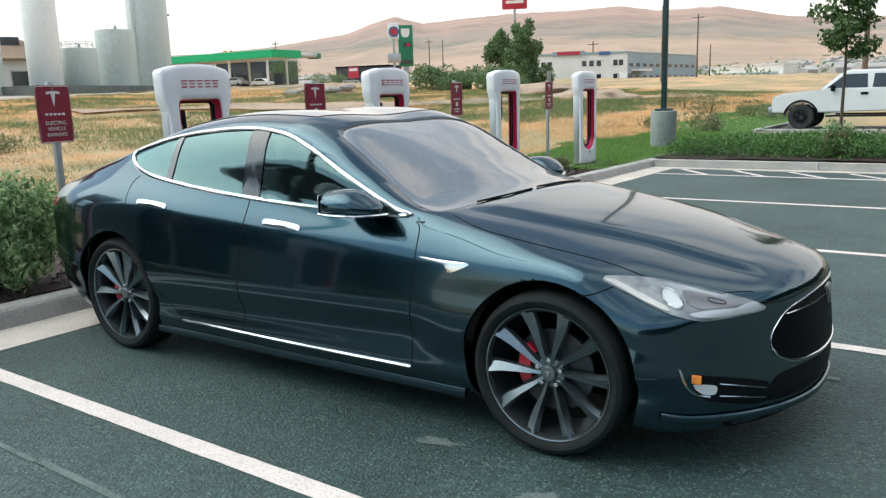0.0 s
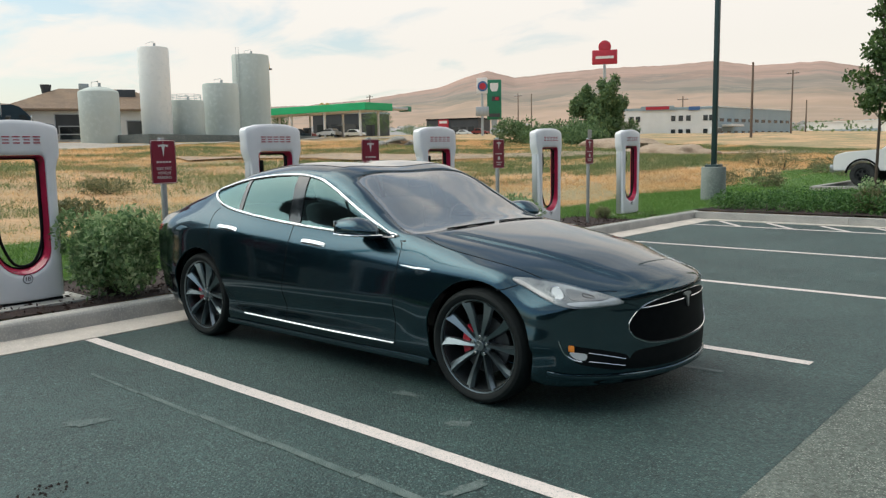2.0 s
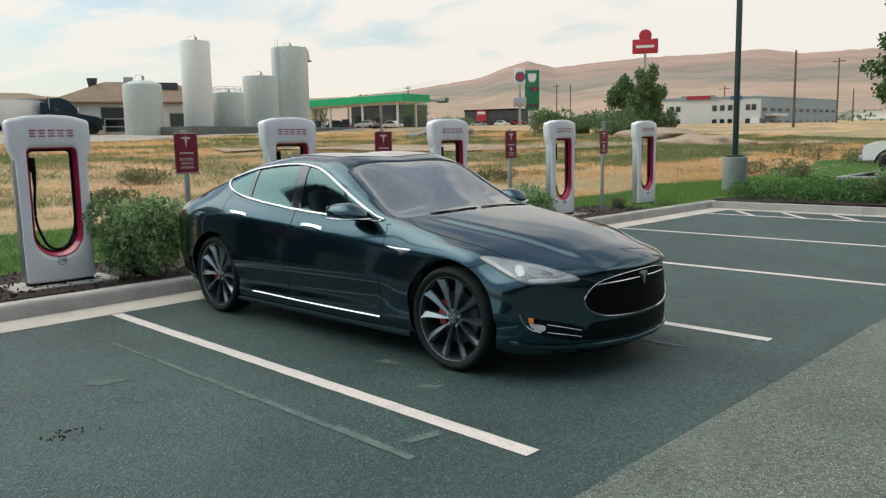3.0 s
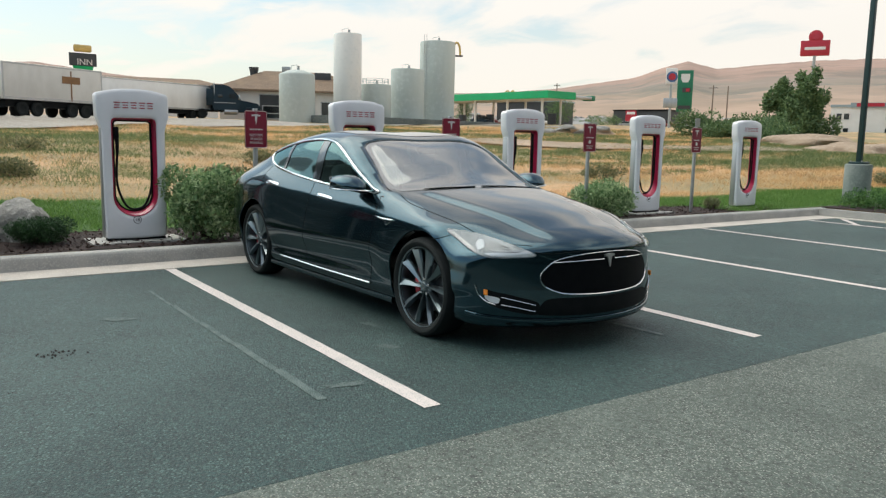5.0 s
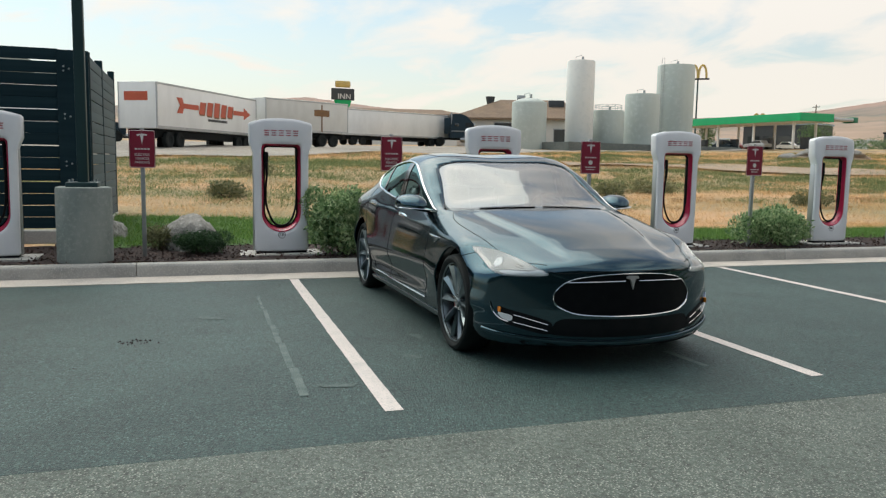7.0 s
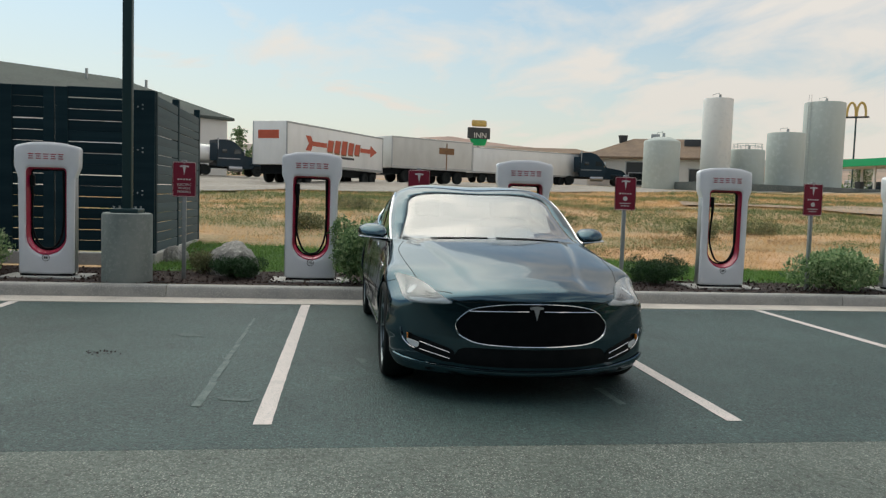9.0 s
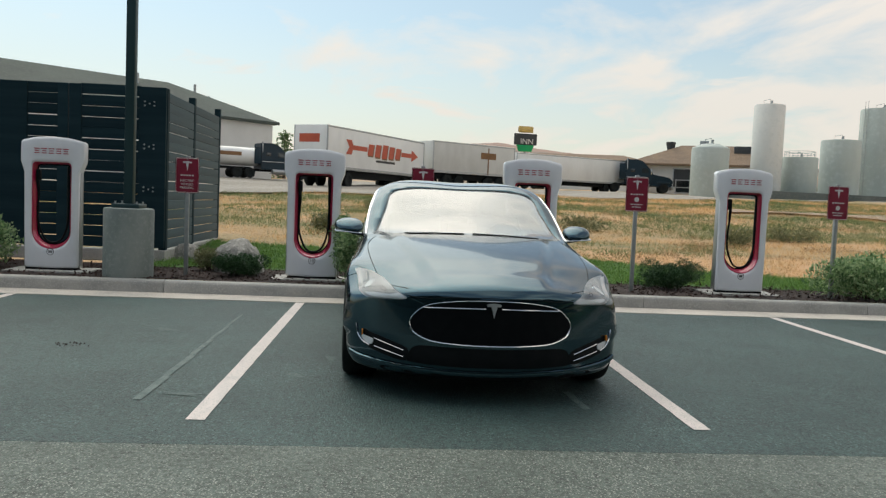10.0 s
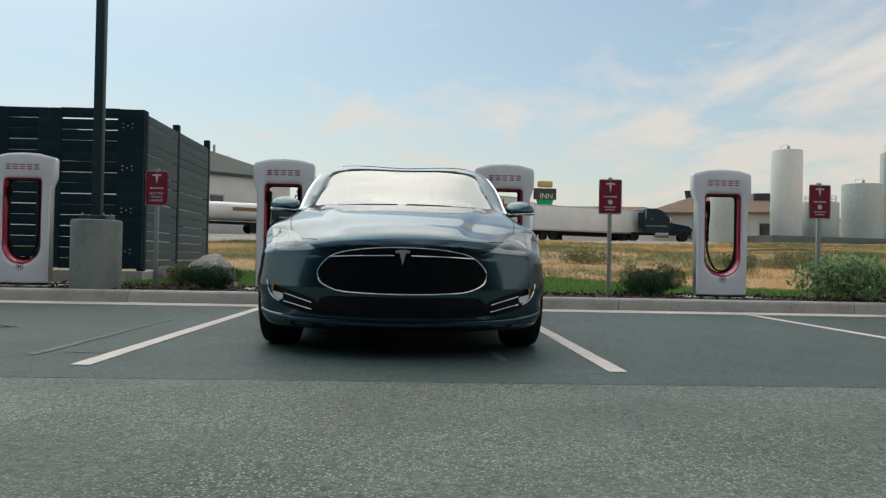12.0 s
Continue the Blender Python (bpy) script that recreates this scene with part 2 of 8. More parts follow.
def asphalt(name, tar, tar2, stone, stone2, scale, share, rough):
    """Tar with stones of several shades showing in it."""
    m = surf(name, tar, rough, dark=tar2, scale=0.5, bump=0.9, bump_scale=scale * 0.9, world_space=True)
    nt = m.node_tree
    p = nt.nodes["Principled BSDF"]
    base = p.inputs["Base Color"].links[0].from_socket
    co = nt.nodes.new("ShaderNodeNewGeometry").outputs["Position"]
    vo = nt.nodes.new("ShaderNodeTexVoronoi")
    vo.inputs["Scale"].default_value, vo.inputs["Randomness"].default_value = scale, 1.0
    nt.links.new(co, vo.inputs["Vector"])
    sep = nt.nodes.new("ShaderNodeSeparateColor")
    nt.links.new(vo.outputs["Color"], sep.inputs[0])
    pick = nt.nodes.new("ShaderNodeMapRange")
    pick.inputs["From Min"].default_value, pick.inputs["From Max"].default_value = 1 - share, 1 - share * 0.4
    nt.links.new(sep.outputs["Red"], pick.inputs["Value"])
    near = nt.nodes.new("ShaderNodeMapRange")
    near.inputs["From Min"].default_value, near.inputs["From Max"].default_value = 0.55, 0.25
    nt.links.new(vo.outputs["Distance"], near.inputs["Value"])
    mul = nt.nodes.new("ShaderNodeMath")
    mul.operation = "MULTIPLY"
    nt.links.new(pick.outputs[0], mul.inputs[0])
    nt.links.new(near.outputs[0], mul.inputs[1])
    patchy = nt.nodes.new("ShaderNodeMath")
    patchy.operation = "MULTIPLY"
    nt.links.new(mul.outputs[0], patchy.inputs[0])
    nt.links.new(noise_fac(nt, co, 1.3, 0.2, 0.6), patchy.inputs[1])
    # clots of binder and worn pits between the stones, and slow blotches over them
    hs = nt.nodes.new("ShaderNodeHueSaturation")
    tone = nt.nodes.new("ShaderNodeMath")
    tone.operation = "MULTIPLY"
    for k, (sc, lo, hi, a, b) in enumerate(((30.0, 0.34, 0.66, 0.45, 1.55), (3.2, 0.3, 0.7, 0.80, 1.20))):
        mr = nt.nodes.new("ShaderNodeMapRange")
        mr.inputs["To Min"].default_value, mr.inputs["To Max"].default_value = a, b
        nt.links.new(noise_fac(nt, co, sc, lo, hi, 5.0, 0.7), mr.inputs["Value"])
        nt.links.new(mr.outputs[0], tone.inputs[k])
    nt.links.new(tone.outputs[0], hs.inputs["Value"])
    nt.links.new(base, hs.inputs["Color"])
    base = hs.outputs["Color"]
    stones = ramp_mix(nt, sep.outputs["Green"], stone, stone2)
    nt.links.new(ramp_mix(nt, patchy.outputs[0], base, stones), p.inputs["Base Color"])
    return m


M_ASPHALT = asphalt("dark_asphalt", (0.013, 0.034, 0.033), (0.034, 0.066, 0.062), (0.155, 0.235, 0.215), (0.060, 0.105, 0.096), 75, 0.6, 0.62)
M_ASPHALT_OLD = asphalt("worn_asphalt", (0.060, 0.078, 0.066), (0.110, 0.132, 0.114), (0.46, 0.485, 0.42), (0.15, 0.168, 0.144), 95, 0.85, 0.70)
M_PAINT_LINE = surf("road_paint", (0.68, 0.61, 0.57), 0.7, dark=(0.55, 0.51, 0.48), scale=4, fine=(0.32, 0.33, 0.32), fine_scale=120, bump=0.4, bump_scale=120, world_space=True, lo=0.45, hi=0.8)
M_FADED = surf("faded_road_paint", (0.135, 0.175, 0.163), 0.65, dark=(0.052, 0.086, 0.080), scale=9, fine=(0.10, 0.14, 0.13), fine_scale=120, bump=0.8, bump_scale=110, world_space=True)
M_CONCRETE = surf("kerb_concrete", (0.42, 0.41, 0.38), 0.85, dark=(0.30, 0.30, 0.28), scale=2.2, fine=(0.50, 0.48, 0.44), fine_scale=60, bump=0.35, bump_scale=90, vary=0.06)
M_GUTTER = surf("gutter_concrete", (0.55, 0.50, 0.44), 0.85, dark=(0.40, 0.37, 0.33), scale=1.8, fine=(0.62, 0.58, 0.52), fine_scale=60, bump=0.3, bump_scale=90, vary=0.05)
M_PED = surf("pedestal_concrete", (0.26, 0.285, 0.265), 0.85, dark=(0.15, 0.18, 0.168), scale=1.6, fine=(0.27, 0.29, 0.27), fine_scale=25, bump=0.2, bump_scale=60, stretch=(1, 1, 0.45))
M_FIELD = surf("dry_field_soil", (0.54, 0.345, 0.19), 0.95, dark=(0.265, 0.23, 0.12), scale=0.24, stretch=(1.0, 0.35, 1.0), lo=0.42, hi=0.58, fine=(0.36, 0.27, 0.14), fine_scale=3.0, bump=0.8, bump_scale=6, world_space=True)
M_LAWNSOIL = surf("lawn_turf", (0.085, 0.17, 0.035), 0.9, dark=(0.055, 0.115, 0.025), scale=0.9, fine=(0.10, 0.15, 0.035), fine_scale=40, bump=1.0, bump_scale=60, world_space=True)
M_MULCH = surf("bark_mulch", (0.030, 0.017, 0.014), 0.95, dark=(0.015, 0.010, 0.009), scale=6, fine=(0.085, 0.05, 0.04), fine_scale=45, bump=1.0, bump_scale=35, world_space=True)
M_DIRT = surf("pale_dirt_road", (0.38, 0.29, 0.21), 0.95, dark=(0.27, 0.205, 0.14), scale=0.25, fine=(0.44, 0.36, 0.27), fine_scale=4, bump=0.5, bump_scale=5, world_space=True)
M_GRAVEL = surf("pale_gravel", (0.34, 0.31, 0.265), 0.95, dark=(0.25, 0.225, 0.19), scale=0.2, fine=(0.47, 0.435, 0.38), fine_scale=4, bump=0.5, bump_scale=5, world_space=True)
M_DUSTYTYRE = surf("dusty_tyre_rubber", (0.055, 0.057, 0.056), 0.85, dark=(0.035, 0.037, 0.037), scale=8, bump=0.3, bump_scale=60, spec=0.1)
M_DARKCONC = surf("stained_concrete_wall", (0.17, 0.19, 0.18), 0.9, dark=(0.11, 0.13, 0.125), scale=0.4, fine=(0.21, 0.22, 0.21), fine_scale=6)
# for the added unseen wall that the car's nose mirrors
M_EASTWALL = surf("dark_reflection_wall", (0.018, 0.027, 0.028), 0.9, dark=(0.012, 0.019, 0.020), scale=0.3, spec=0.1)
M_CARPAINT = surf("dark_grey_metallic_paint", (0.035, 0.076, 0.099), 0.16, 0.95, dark=(0.027, 0.062, 0.083), scale=600, coat=0.75, spec=0.25, edge=0.6)
M_GRILLE = surf("dull_black_nose_panel", (0.003, 0.004, 0.005), 0.5, dark=(0.005, 0.006, 0.007), scale=14, spec=0.05)
M_LAMPBED = surf("silver_lamp_bed", (0.52, 0.54, 0.55), 0.4, 0.2, dark=(0.22, 0.24, 0.25), scale=11)
M_REFLECTOR = surf("bright_reflector", (0.80, 0.82, 0.83), 0.35, 0.15, dark=(0.70, 0.72, 0.73), scale=14)
M_BLACK = surf("satin_black", (0.004, 0.006, 0.007), 0.55, dark=(0.008, 0.009, 0.010), scale=9, spec=0.10)
M_GLOSSBLACK = surf("gloss_black", (0.006, 0.008, 0.010), 0.12, dark=(0.008, 0.010, 0.012), scale=5, coat=0.7)
M_RUBBER = surf("tyre_rubber", (0.012, 0.015, 0.015), 0.7, dark=(0.017, 0.020, 0.020), scale=12, bump=0.2, bump_scale=120, spec=0.15)
M_RIM = surf("gunmetal_rim", (0.22, 0.26, 0.275), 0.28, 0.9, dark=(0.16, 0.195, 0.21), scale=4, coat=0.3)
M_CHROME = surf("chrome", (0.66, 0.68, 0.69), 0.10, 1.0, dark=(0.75, 0.76, 0.78), scale=4)
M_DISC = surf("brake_disc_iron", (0.09, 0.095, 0.10), 0.45, 0.8, dark=(0.06, 0.065, 0.07), scale=12)
M_STEEL = surf("brushed_steel", (0.42, 0.43, 0.44), 0.35, 1.0, dark=(0.34, 0.35, 0.36), scale=12)
M_CALIPER = surf("red_caliper_paint", (0.42, 0.008, 0.026), 0.4, dark=(0.34, 0.006, 0.02), scale=8, coat=0.3)
M_LENS = glass_mat("clear_lens", (0.93, 0.95, 0.96))
M_GLASS = glass_mat("tinted_side_glass", (0.30, 0.44, 0.45), sky_film=0.01, ior=2.1, gloss=(0.70, 1.0, 0.97))
# the pale film paints bright cloud reflection onto the windscreen
M_SHIELD = glass_mat("windscreen_glass", (0.50, 0.58, 0.58), sky_film=0.22, sky_film_col=(0.74, 0.79, 0.79), ior=2.6)
M_REDLENS = surf("red_lamp_lens", (0.35, 0.012, 0.012), 0.15, dark=(0.28, 0.01, 0.01), scale=8, coat=0.8)
M_AMBER = surf("amber_lamp_lens", (0.80, 0.28, 0.03), 0.25, dark=(0.65, 0.2, 0.02), scale=20, coat=0.6)
M_SEAT = surf("grey_leather", (0.17, 0.19, 0.19), 0.5, dark=(0.13, 0.145, 0.145), scale=6, bump=0.2, bump_scale=120)
M_DASH = surf("charcoal_trim", (0.04, 0.04, 0.042), 0.6, dark=(0.055, 0.055, 0.056), scale=6)
M_WHITE = surf("white_powder_coat", (0.80, 0.81, 0.83), 0.32, dark=(0.73, 0.74, 0.76), scale=2.0, coat=0.25)
M_RED = surf("gloss_red_panel", (0.48, 0.012, 0.075), 0.3, dark=(0.40, 0.010, 0.060), scale=3, coat=0.4)
M_REDPRINT = surf("red_print", (0.42, 0.03, 0.055), 0.5, dark=(0.36, 0.025, 0.05), scale=20)
M_ALU = surf("satin_aluminium", (0.46, 0.47, 0.47), 0.42, 0.8, dark=(0.38, 0.39, 0.40), scale=3, stretch=(1, 1, 0.2))
M_GALV = surf("galvanised_steel", (0.40, 0.42, 0.42), 0.5, 0.6, dark=(0.32, 0.34, 0.34), scale=14)
M_SIGNRED = surf("dark_red_sign_sheet", (0.23, 0.010, 0.036), 0.45, dark=(0.19, 0.008, 0.029), scale=5)
M_SIGNWHITE = surf("white_sign_print", (0.74, 0.72, 0.70), 0.5, dark=(0.66, 0.64, 0.62), scale=12)
M_POLE = surf("dark_teal_pole", (0.016, 0.042, 0.046), 0.45, 0.2, dark=(0.024, 0.054, 0.058), scale=3, stretch=(1, 1, 0.2))
M_SLAT = surf("grey_composite_board", (0.066, 0.102, 0.118), 0.7, dark=(0.048, 0.074, 0.086), scale=2.0, fine=(0.078, 0.106, 0.114), fine_scale=30, stretch=(0.2, 0.2, 3), vary=0.14)
M_GATE = surf("navy_black_board", (0.018, 0.038, 0.047), 0.6, dark=(0.012, 0.028, 0.036), scale=2, stretch=(0.2, 0.2, 3), vary=0.15, spec=0.08)
M_ROCK = surf("pale_boulder", (0.31, 0.30, 0.275), 0.9, dark=(0.18, 0.18, 0.165), scale=3.5, fine=(0.52, 0.50, 0.46), fine_scale=14, bump=0.8, bump_scale=14)
M_SHRUB = leaf_mat("grey_green_leaves", (0.075, 0.155, 0.060), (0.48, 0.57, 0.32), (0.23, 0.35, 0.15), trans=0.42)
M_JUNIPER = leaf_mat("juniper_green", (0.008, 0.036, 0.010), (0.045, 0.115, 0.028), (0.020, 0.064, 0.015), trans=0.15)
M_HEDGE = leaf_mat("bright_juniper_green", (0.028, 0.085, 0.018), (0.13, 0.245, 0.055), (0.066, 0.155, 0.033), trans=0.25)
M_TREELEAF = leaf_mat("tree_leaves", (0.040, 0.085, 0.022), (0.14, 0.21, 0.06), (0.08, 0.14, 0.038))
# paler than the near tree leaves: distance haze put into the colour
M_FARLEAF = leaf_mat("haze_tinted_leaves", (0.060, 0.12, 0.045), (0.19, 0.27, 0.11), (0.115, 0.185, 0.07), trans=0.3)
M_SAGE = leaf_mat("sage_leaves", (0.10, 0.12, 0.055), (0.28, 0.26, 0.13), (0.17, 0.18, 0.085))
M_STRAW = leaf_mat("dry_grass_blades", (0.48, 0.29, 0.12), (0.82, 0.57, 0.29), (0.67, 0.43, 0.195), trans=0.4)
M_GREENBLADE = leaf_mat("olive_grass_blades", (0.075, 0.125, 0.042), (0.23, 0.27, 0.105), (0.145, 0.19, 0.068), trans=0.4)
M_RUSTWEED = leaf_mat("rust_brown_weeds", (0.22, 0.125, 0.065), (0.52, 0.35, 0.18), (0.37, 0.23, 0.115), trans=0.4)
M_OLIVEWEED = leaf_mat("olive_weed_leaves", (0.10, 0.145, 0.050), (0.29, 0.32, 0.13), (0.19, 0.225, 0.085), trans=0.4)
M_LAWN = leaf_mat("lawn_blades", (0.070, 0.155, 0.028), (0.215, 0.33, 0.075), (0.125, 0.24, 0.045), trans=0.4)
M_BARK = surf("grey_bark", (0.10, 0.075, 0.055), 0.9, dark=(0.06, 0.045, 0.033), scale=12, bump=0.8, bump_scale=40, stretch=(1, 1, 0.2))
M_TRUCKWHITE = surf("white_trailer_panel", (0.84, 0.84, 0.82), 0.4, dark=(0.74, 0.74, 0.72), scale=0.6, stretch=(1, 1, 0.4), vary=0.05)
M_TRUCKGREY = surf("dusty_grey_trailer_panel", (0.68, 0.67, 0.63), 0.5, dark=(0.57, 0.56, 0.52), scale=0.6, stretch=(1, 1, 0.4))
M_NAVY = surf("navy_truck_paint", (0.008, 0.022, 0.036), 0.35, dark=(0.011, 0.026, 0.040), scale=2, spec=0.2, coat=0.1)
M_TANK = surf("white_tank_coat", (0.78, 0.77, 0.73), 0.55, dark=(0.68, 0.69, 0.66), scale=0.25, fine=(0.66, 0.67, 0.64), fine_scale=2.0, stretch=(1, 1, 0.18))
M_TANKGREY = surf("pale_grey_tank_coat", (0.50, 0.545, 0.50), 0.55, dark=(0.41, 0.45, 0.42), scale=0.25, fine=(0.50, 0.54, 0.51), fine_scale=2.0, stretch=(1, 1, 0.18))
M_STUCCO = surf("white_render", (0.74, 0.73, 0.70), 0.85, dark=(0.66, 0.65, 0.62), scale=0.3, bump=0.2, bump_scale=12)
M_BLUEWALL = surf("grey_blue_metal_cladding", (0.30, 0.37, 0.40), 0.6, dark=(0.25, 0.32, 0.35), scale=0.2, stretch=(1, 1, 0.3))
M_BROWNROOF = surf("brown_shingle_roof", (0.24, 0.17, 0.11), 0.9, dark=(0.17, 0.12, 0.085), scale=0.6, fine=(0.28, 0.21, 0.15), fine_scale=6)
M_GREYROOF = surf("grey_green_roof", (0.075, 0.092, 0.080), 0.85, dark=(0.058, 0.070, 0.062), scale=0.3, fine=(0.095, 0.108, 0.095), fine_scale=5)
M_GREEN = surf("green_canopy_fascia", (0.012, 0.38, 0.13), 0.45, dark=(0.010, 0.32, 0.11), scale=0.5)
M_DARKWIN = surf("dark_window_glass", (0.020, 0.026, 0.030), 0.08, dark=(0.03, 0.036, 0.04), scale=0.8, coat=0.5)
M_DARKWALL = surf("charcoal_wall", (0.055, 0.060, 0.065), 0.7, dark=(0.04, 0.045, 0.05), scale=0.4)
M_REDSIGN = surf("red_sign_face", (0.42, 0.020, 0.040), 0.4, dark=(0.36, 0.016, 0.034), scale=0.7)
M_GREENSIGN = surf("green_sign_face", (0.02, 0.17, 0.085), 0.4, dark=(0.016, 0.14, 0.07), scale=0.7)
M_BLUESIGN = surf("blue_sign_face", (0.06, 0.13, 0.30), 0.4, dark=(0.05, 0.11, 0.26), scale=0.7)
M_ORANGE = surf("orange_brand_print", (0.52, 0.10, 0.045), 0.5, dark=(0.44, 0.08, 0.04), scale=1.5)
M_BROWNPRINT = surf("brown_brand_print", (0.17, 0.085, 0.035), 0.5, dark=(0.24, 0.12, 0.04), scale=3)
M_YELLOW = surf("dull_yellow_sign_face", (0.58, 0.42, 0.13), 0.4, dark=(0.48, 0.35, 0.11), scale=0.7)
M_WOODPOLE = surf("weathered_wood_pole", (0.16, 0.115, 0.085), 0.9, dark=(0.11, 0.08, 0.06), scale=2, stretch=(1, 1, 0.1))
M_HILL = surf("dry_hillside", (0.30, 0.205, 0.165), 0.95, dark=(0.120, 0.110, 0.095), scale=0.0042, fine=(0.37, 0.25, 0.20), fine_scale=0.013, world_space=True, stretch=(0.6, 0.6, 5.0), lo=0.42, hi=0.60)
M_TOWN = surf("hazy_town_roofs", (0.42, 0.40, 0.38), 0.9, dark=(0.30, 0.31, 0.30), scale=0.05, vary=0.3)
nt = M_HILL.node_tree
hp = nt.nodes["Principled BSDF"]
h_geo = nt.nodes.new("ShaderNodeNewGeometry")
h_sep = nt.nodes.new("ShaderNodeSeparateXYZ")
nt.links.new(h_geo.outputs["Position"], h_sep.inputs[0])
h_n = noise_fac(nt, h_geo.outputs["Position"], 0.004, 0.3, 0.7)
h_add = nt.nodes.new("ShaderNodeMath")
h_add.operation = "MULTIPLY_ADD"
h_add.inputs[1].default_value = 110.0
nt.links.new(h_n, h_add.inputs[0])
nt.links.new(h_sep.outputs["Z"], h_add.inputs[2])
h_r = nt.nodes.new("ShaderNodeMapRange")
h_r.inputs["From Max"].default_value = 420.0
nt.links.new(h_add.outputs[0], h_r.inputs["Value"])
# colour by height: tan foot, grey-green belt, sunlit rose painted on the tops
h_c = nt.nodes.new("ShaderNodeValToRGB")
for k, (at, col) in enumerate(((0.0, (0.46, 0.33, 0.21)), (0.32, (0.44, 0.32, 0.22)), (0.42, (0.20, 0.20, 0.155)), (0.55, (0.24, 0.21, 0.17)), (0.66, (0.38, 0.25, 0.19)), (1.0, (0.46, 0.30, 0.235)))):
    el = h_c.color_ramp.elements[k] if k < 2 else h_c.color_ramp.elements.new(at)
    el.position, el.color = at, (*col, 1)
nt.links.new(h_r.outputs[0], h_c.inputs["Fac"])
h_mix = nt.nodes.new("ShaderNodeMix")
h_mix.data_type = "RGBA"
h_mix.inputs["Factor"].default_value = 0.52
nt.links.new(hp.inputs["Base Color"].links[0].from_socket, h_mix.inputs["A"])
nt.links.new(h_c.outputs["Color"], h_mix.inputs["B"])
nt.links.new(h_mix.outputs["Result"], hp.inputs["Base Color"])
M_SCUFF = surf("pale_scuff", (0.115, 0.15, 0.142), 0.85, dark=(0.055, 0.085, 0.08), scale=22, fine=(0.17, 0.19, 0.18), fine_scale=90, bump=0.5, bump_scale=100, world_space=True)
M_CRUMB = surf("dark_crumb", (0.030, 0.018, 0.016), 0.9, dark=(0.014, 0.011, 0.010), scale=30)


# ---- mesh helpers ----
def mesh_obj(name, verts, faces, mat, smooth=False, sharp=None):
    me = bpy.data.meshes.new(name)
    me.from_pydata([tuple(v) for v in verts], [], [tuple(f) for f in faces])
    me.materials.append(mat)
    me.validate()
    if smooth:
        me.polygons.foreach_set("use_smooth", [True] * len(me.polygons))
        if sharp:
            me.set_sharp_from_angle(angle=radians(sharp))
    me.update()
    return new(name, me)


def bm_obj(name, bm, mat, smooth=False, sharp=35, recalc=True):
    if recalc:
        bmesh.ops.recalc_face_normals(bm, faces=bm.faces)
    me = bpy.data.meshes.new(name)
    bm.to_mesh(me)
    bm.free()
    me.materials.append(mat)
    if smooth:
        me.polygons.foreach_set("use_smooth", [True] * len(me.polygons))
        me.set_sharp_from_angle(angle=radians(sharp))
    return new(name, me)


def part(name, bm, mat, parent, label="", smooth=True, sharp=35, recalc=True):
    ob = bm_obj(name, bm, mat, smooth, sharp, recalc)
    ob.parent = parent
    return tagged(ob, label) if label else ob


def mpart(name, verts, faces, mat, parent, label="", smooth=True, sharp=35):
    ob = mesh_obj(name, verts, faces, mat, smooth, sharp)
    ob.parent = parent
    return tagged(ob, label) if label else ob


def empty(name, m, label, category, group="", kind=""):
    ob = new(name)
    ob.empty_display_size = 0.2
    ob.matrix_world = m
    return tagged(ob, label, category, group, kind)


def box_bm(cx, cy, cz, sx, sy, sz, bevel=0.0, bm=None, seg=2):
    """A box by centre and size, with rounded edges."""
    own = bmesh.new()
    bmesh.ops.create_cube(own, size=1.0, matrix=Matrix.Translation((cx, cy, cz)) @ Matrix.Diagonal((sx, sy, sz, 1)))
    if bevel:
        bmesh.ops.bevel(own, geom=own.edges[:], offset=bevel, segments=seg, affect="EDGES", profile=0.5)
    if bm is None:
        return own
    join(bm, own)
    return bm


def join(bm, own, m=None):
    me = bpy.data.meshes.new("scratch")
    if m is not None:
        bmesh.ops.transform(own, matrix=m, verts=own.verts)
    own.to_mesh(me)
    own.free()
    bm.from_mesh(me)
    bpy.data.meshes.remove(me)
    return bm


def cyl_bm(p0, p1, r0, r1=None, n=20, bevel=0.0, bm=None, caps=True):
    """A round bar from p0 to p1."""
    r1 = r0 if r1 is None else r1
    p0, p1 = Vector(p0), Vector(p1)
    own = bmesh.new()
    d = p1 - p0
    bmesh.ops.create_cone(own, cap_ends=caps, segments=n, radius1=r0, radius2=r1, depth=d.length,
                          matrix=Matrix.Translation((p0 + p1) / 2) @ d.to_track_quat("Z", "Y").to_matrix().to_4x4())
    if bevel:
        rim = [e for e in own.edges if len(e.link_faces) == 2 and any(len(f.verts) > 4 for f in e.link_faces)]
        bmesh.ops.bevel(own, geom=rim, offset=bevel, segments=2, affect="EDGES", profile=0.5)
    if bm is None:
        return own
    join(bm, own)
    return bm


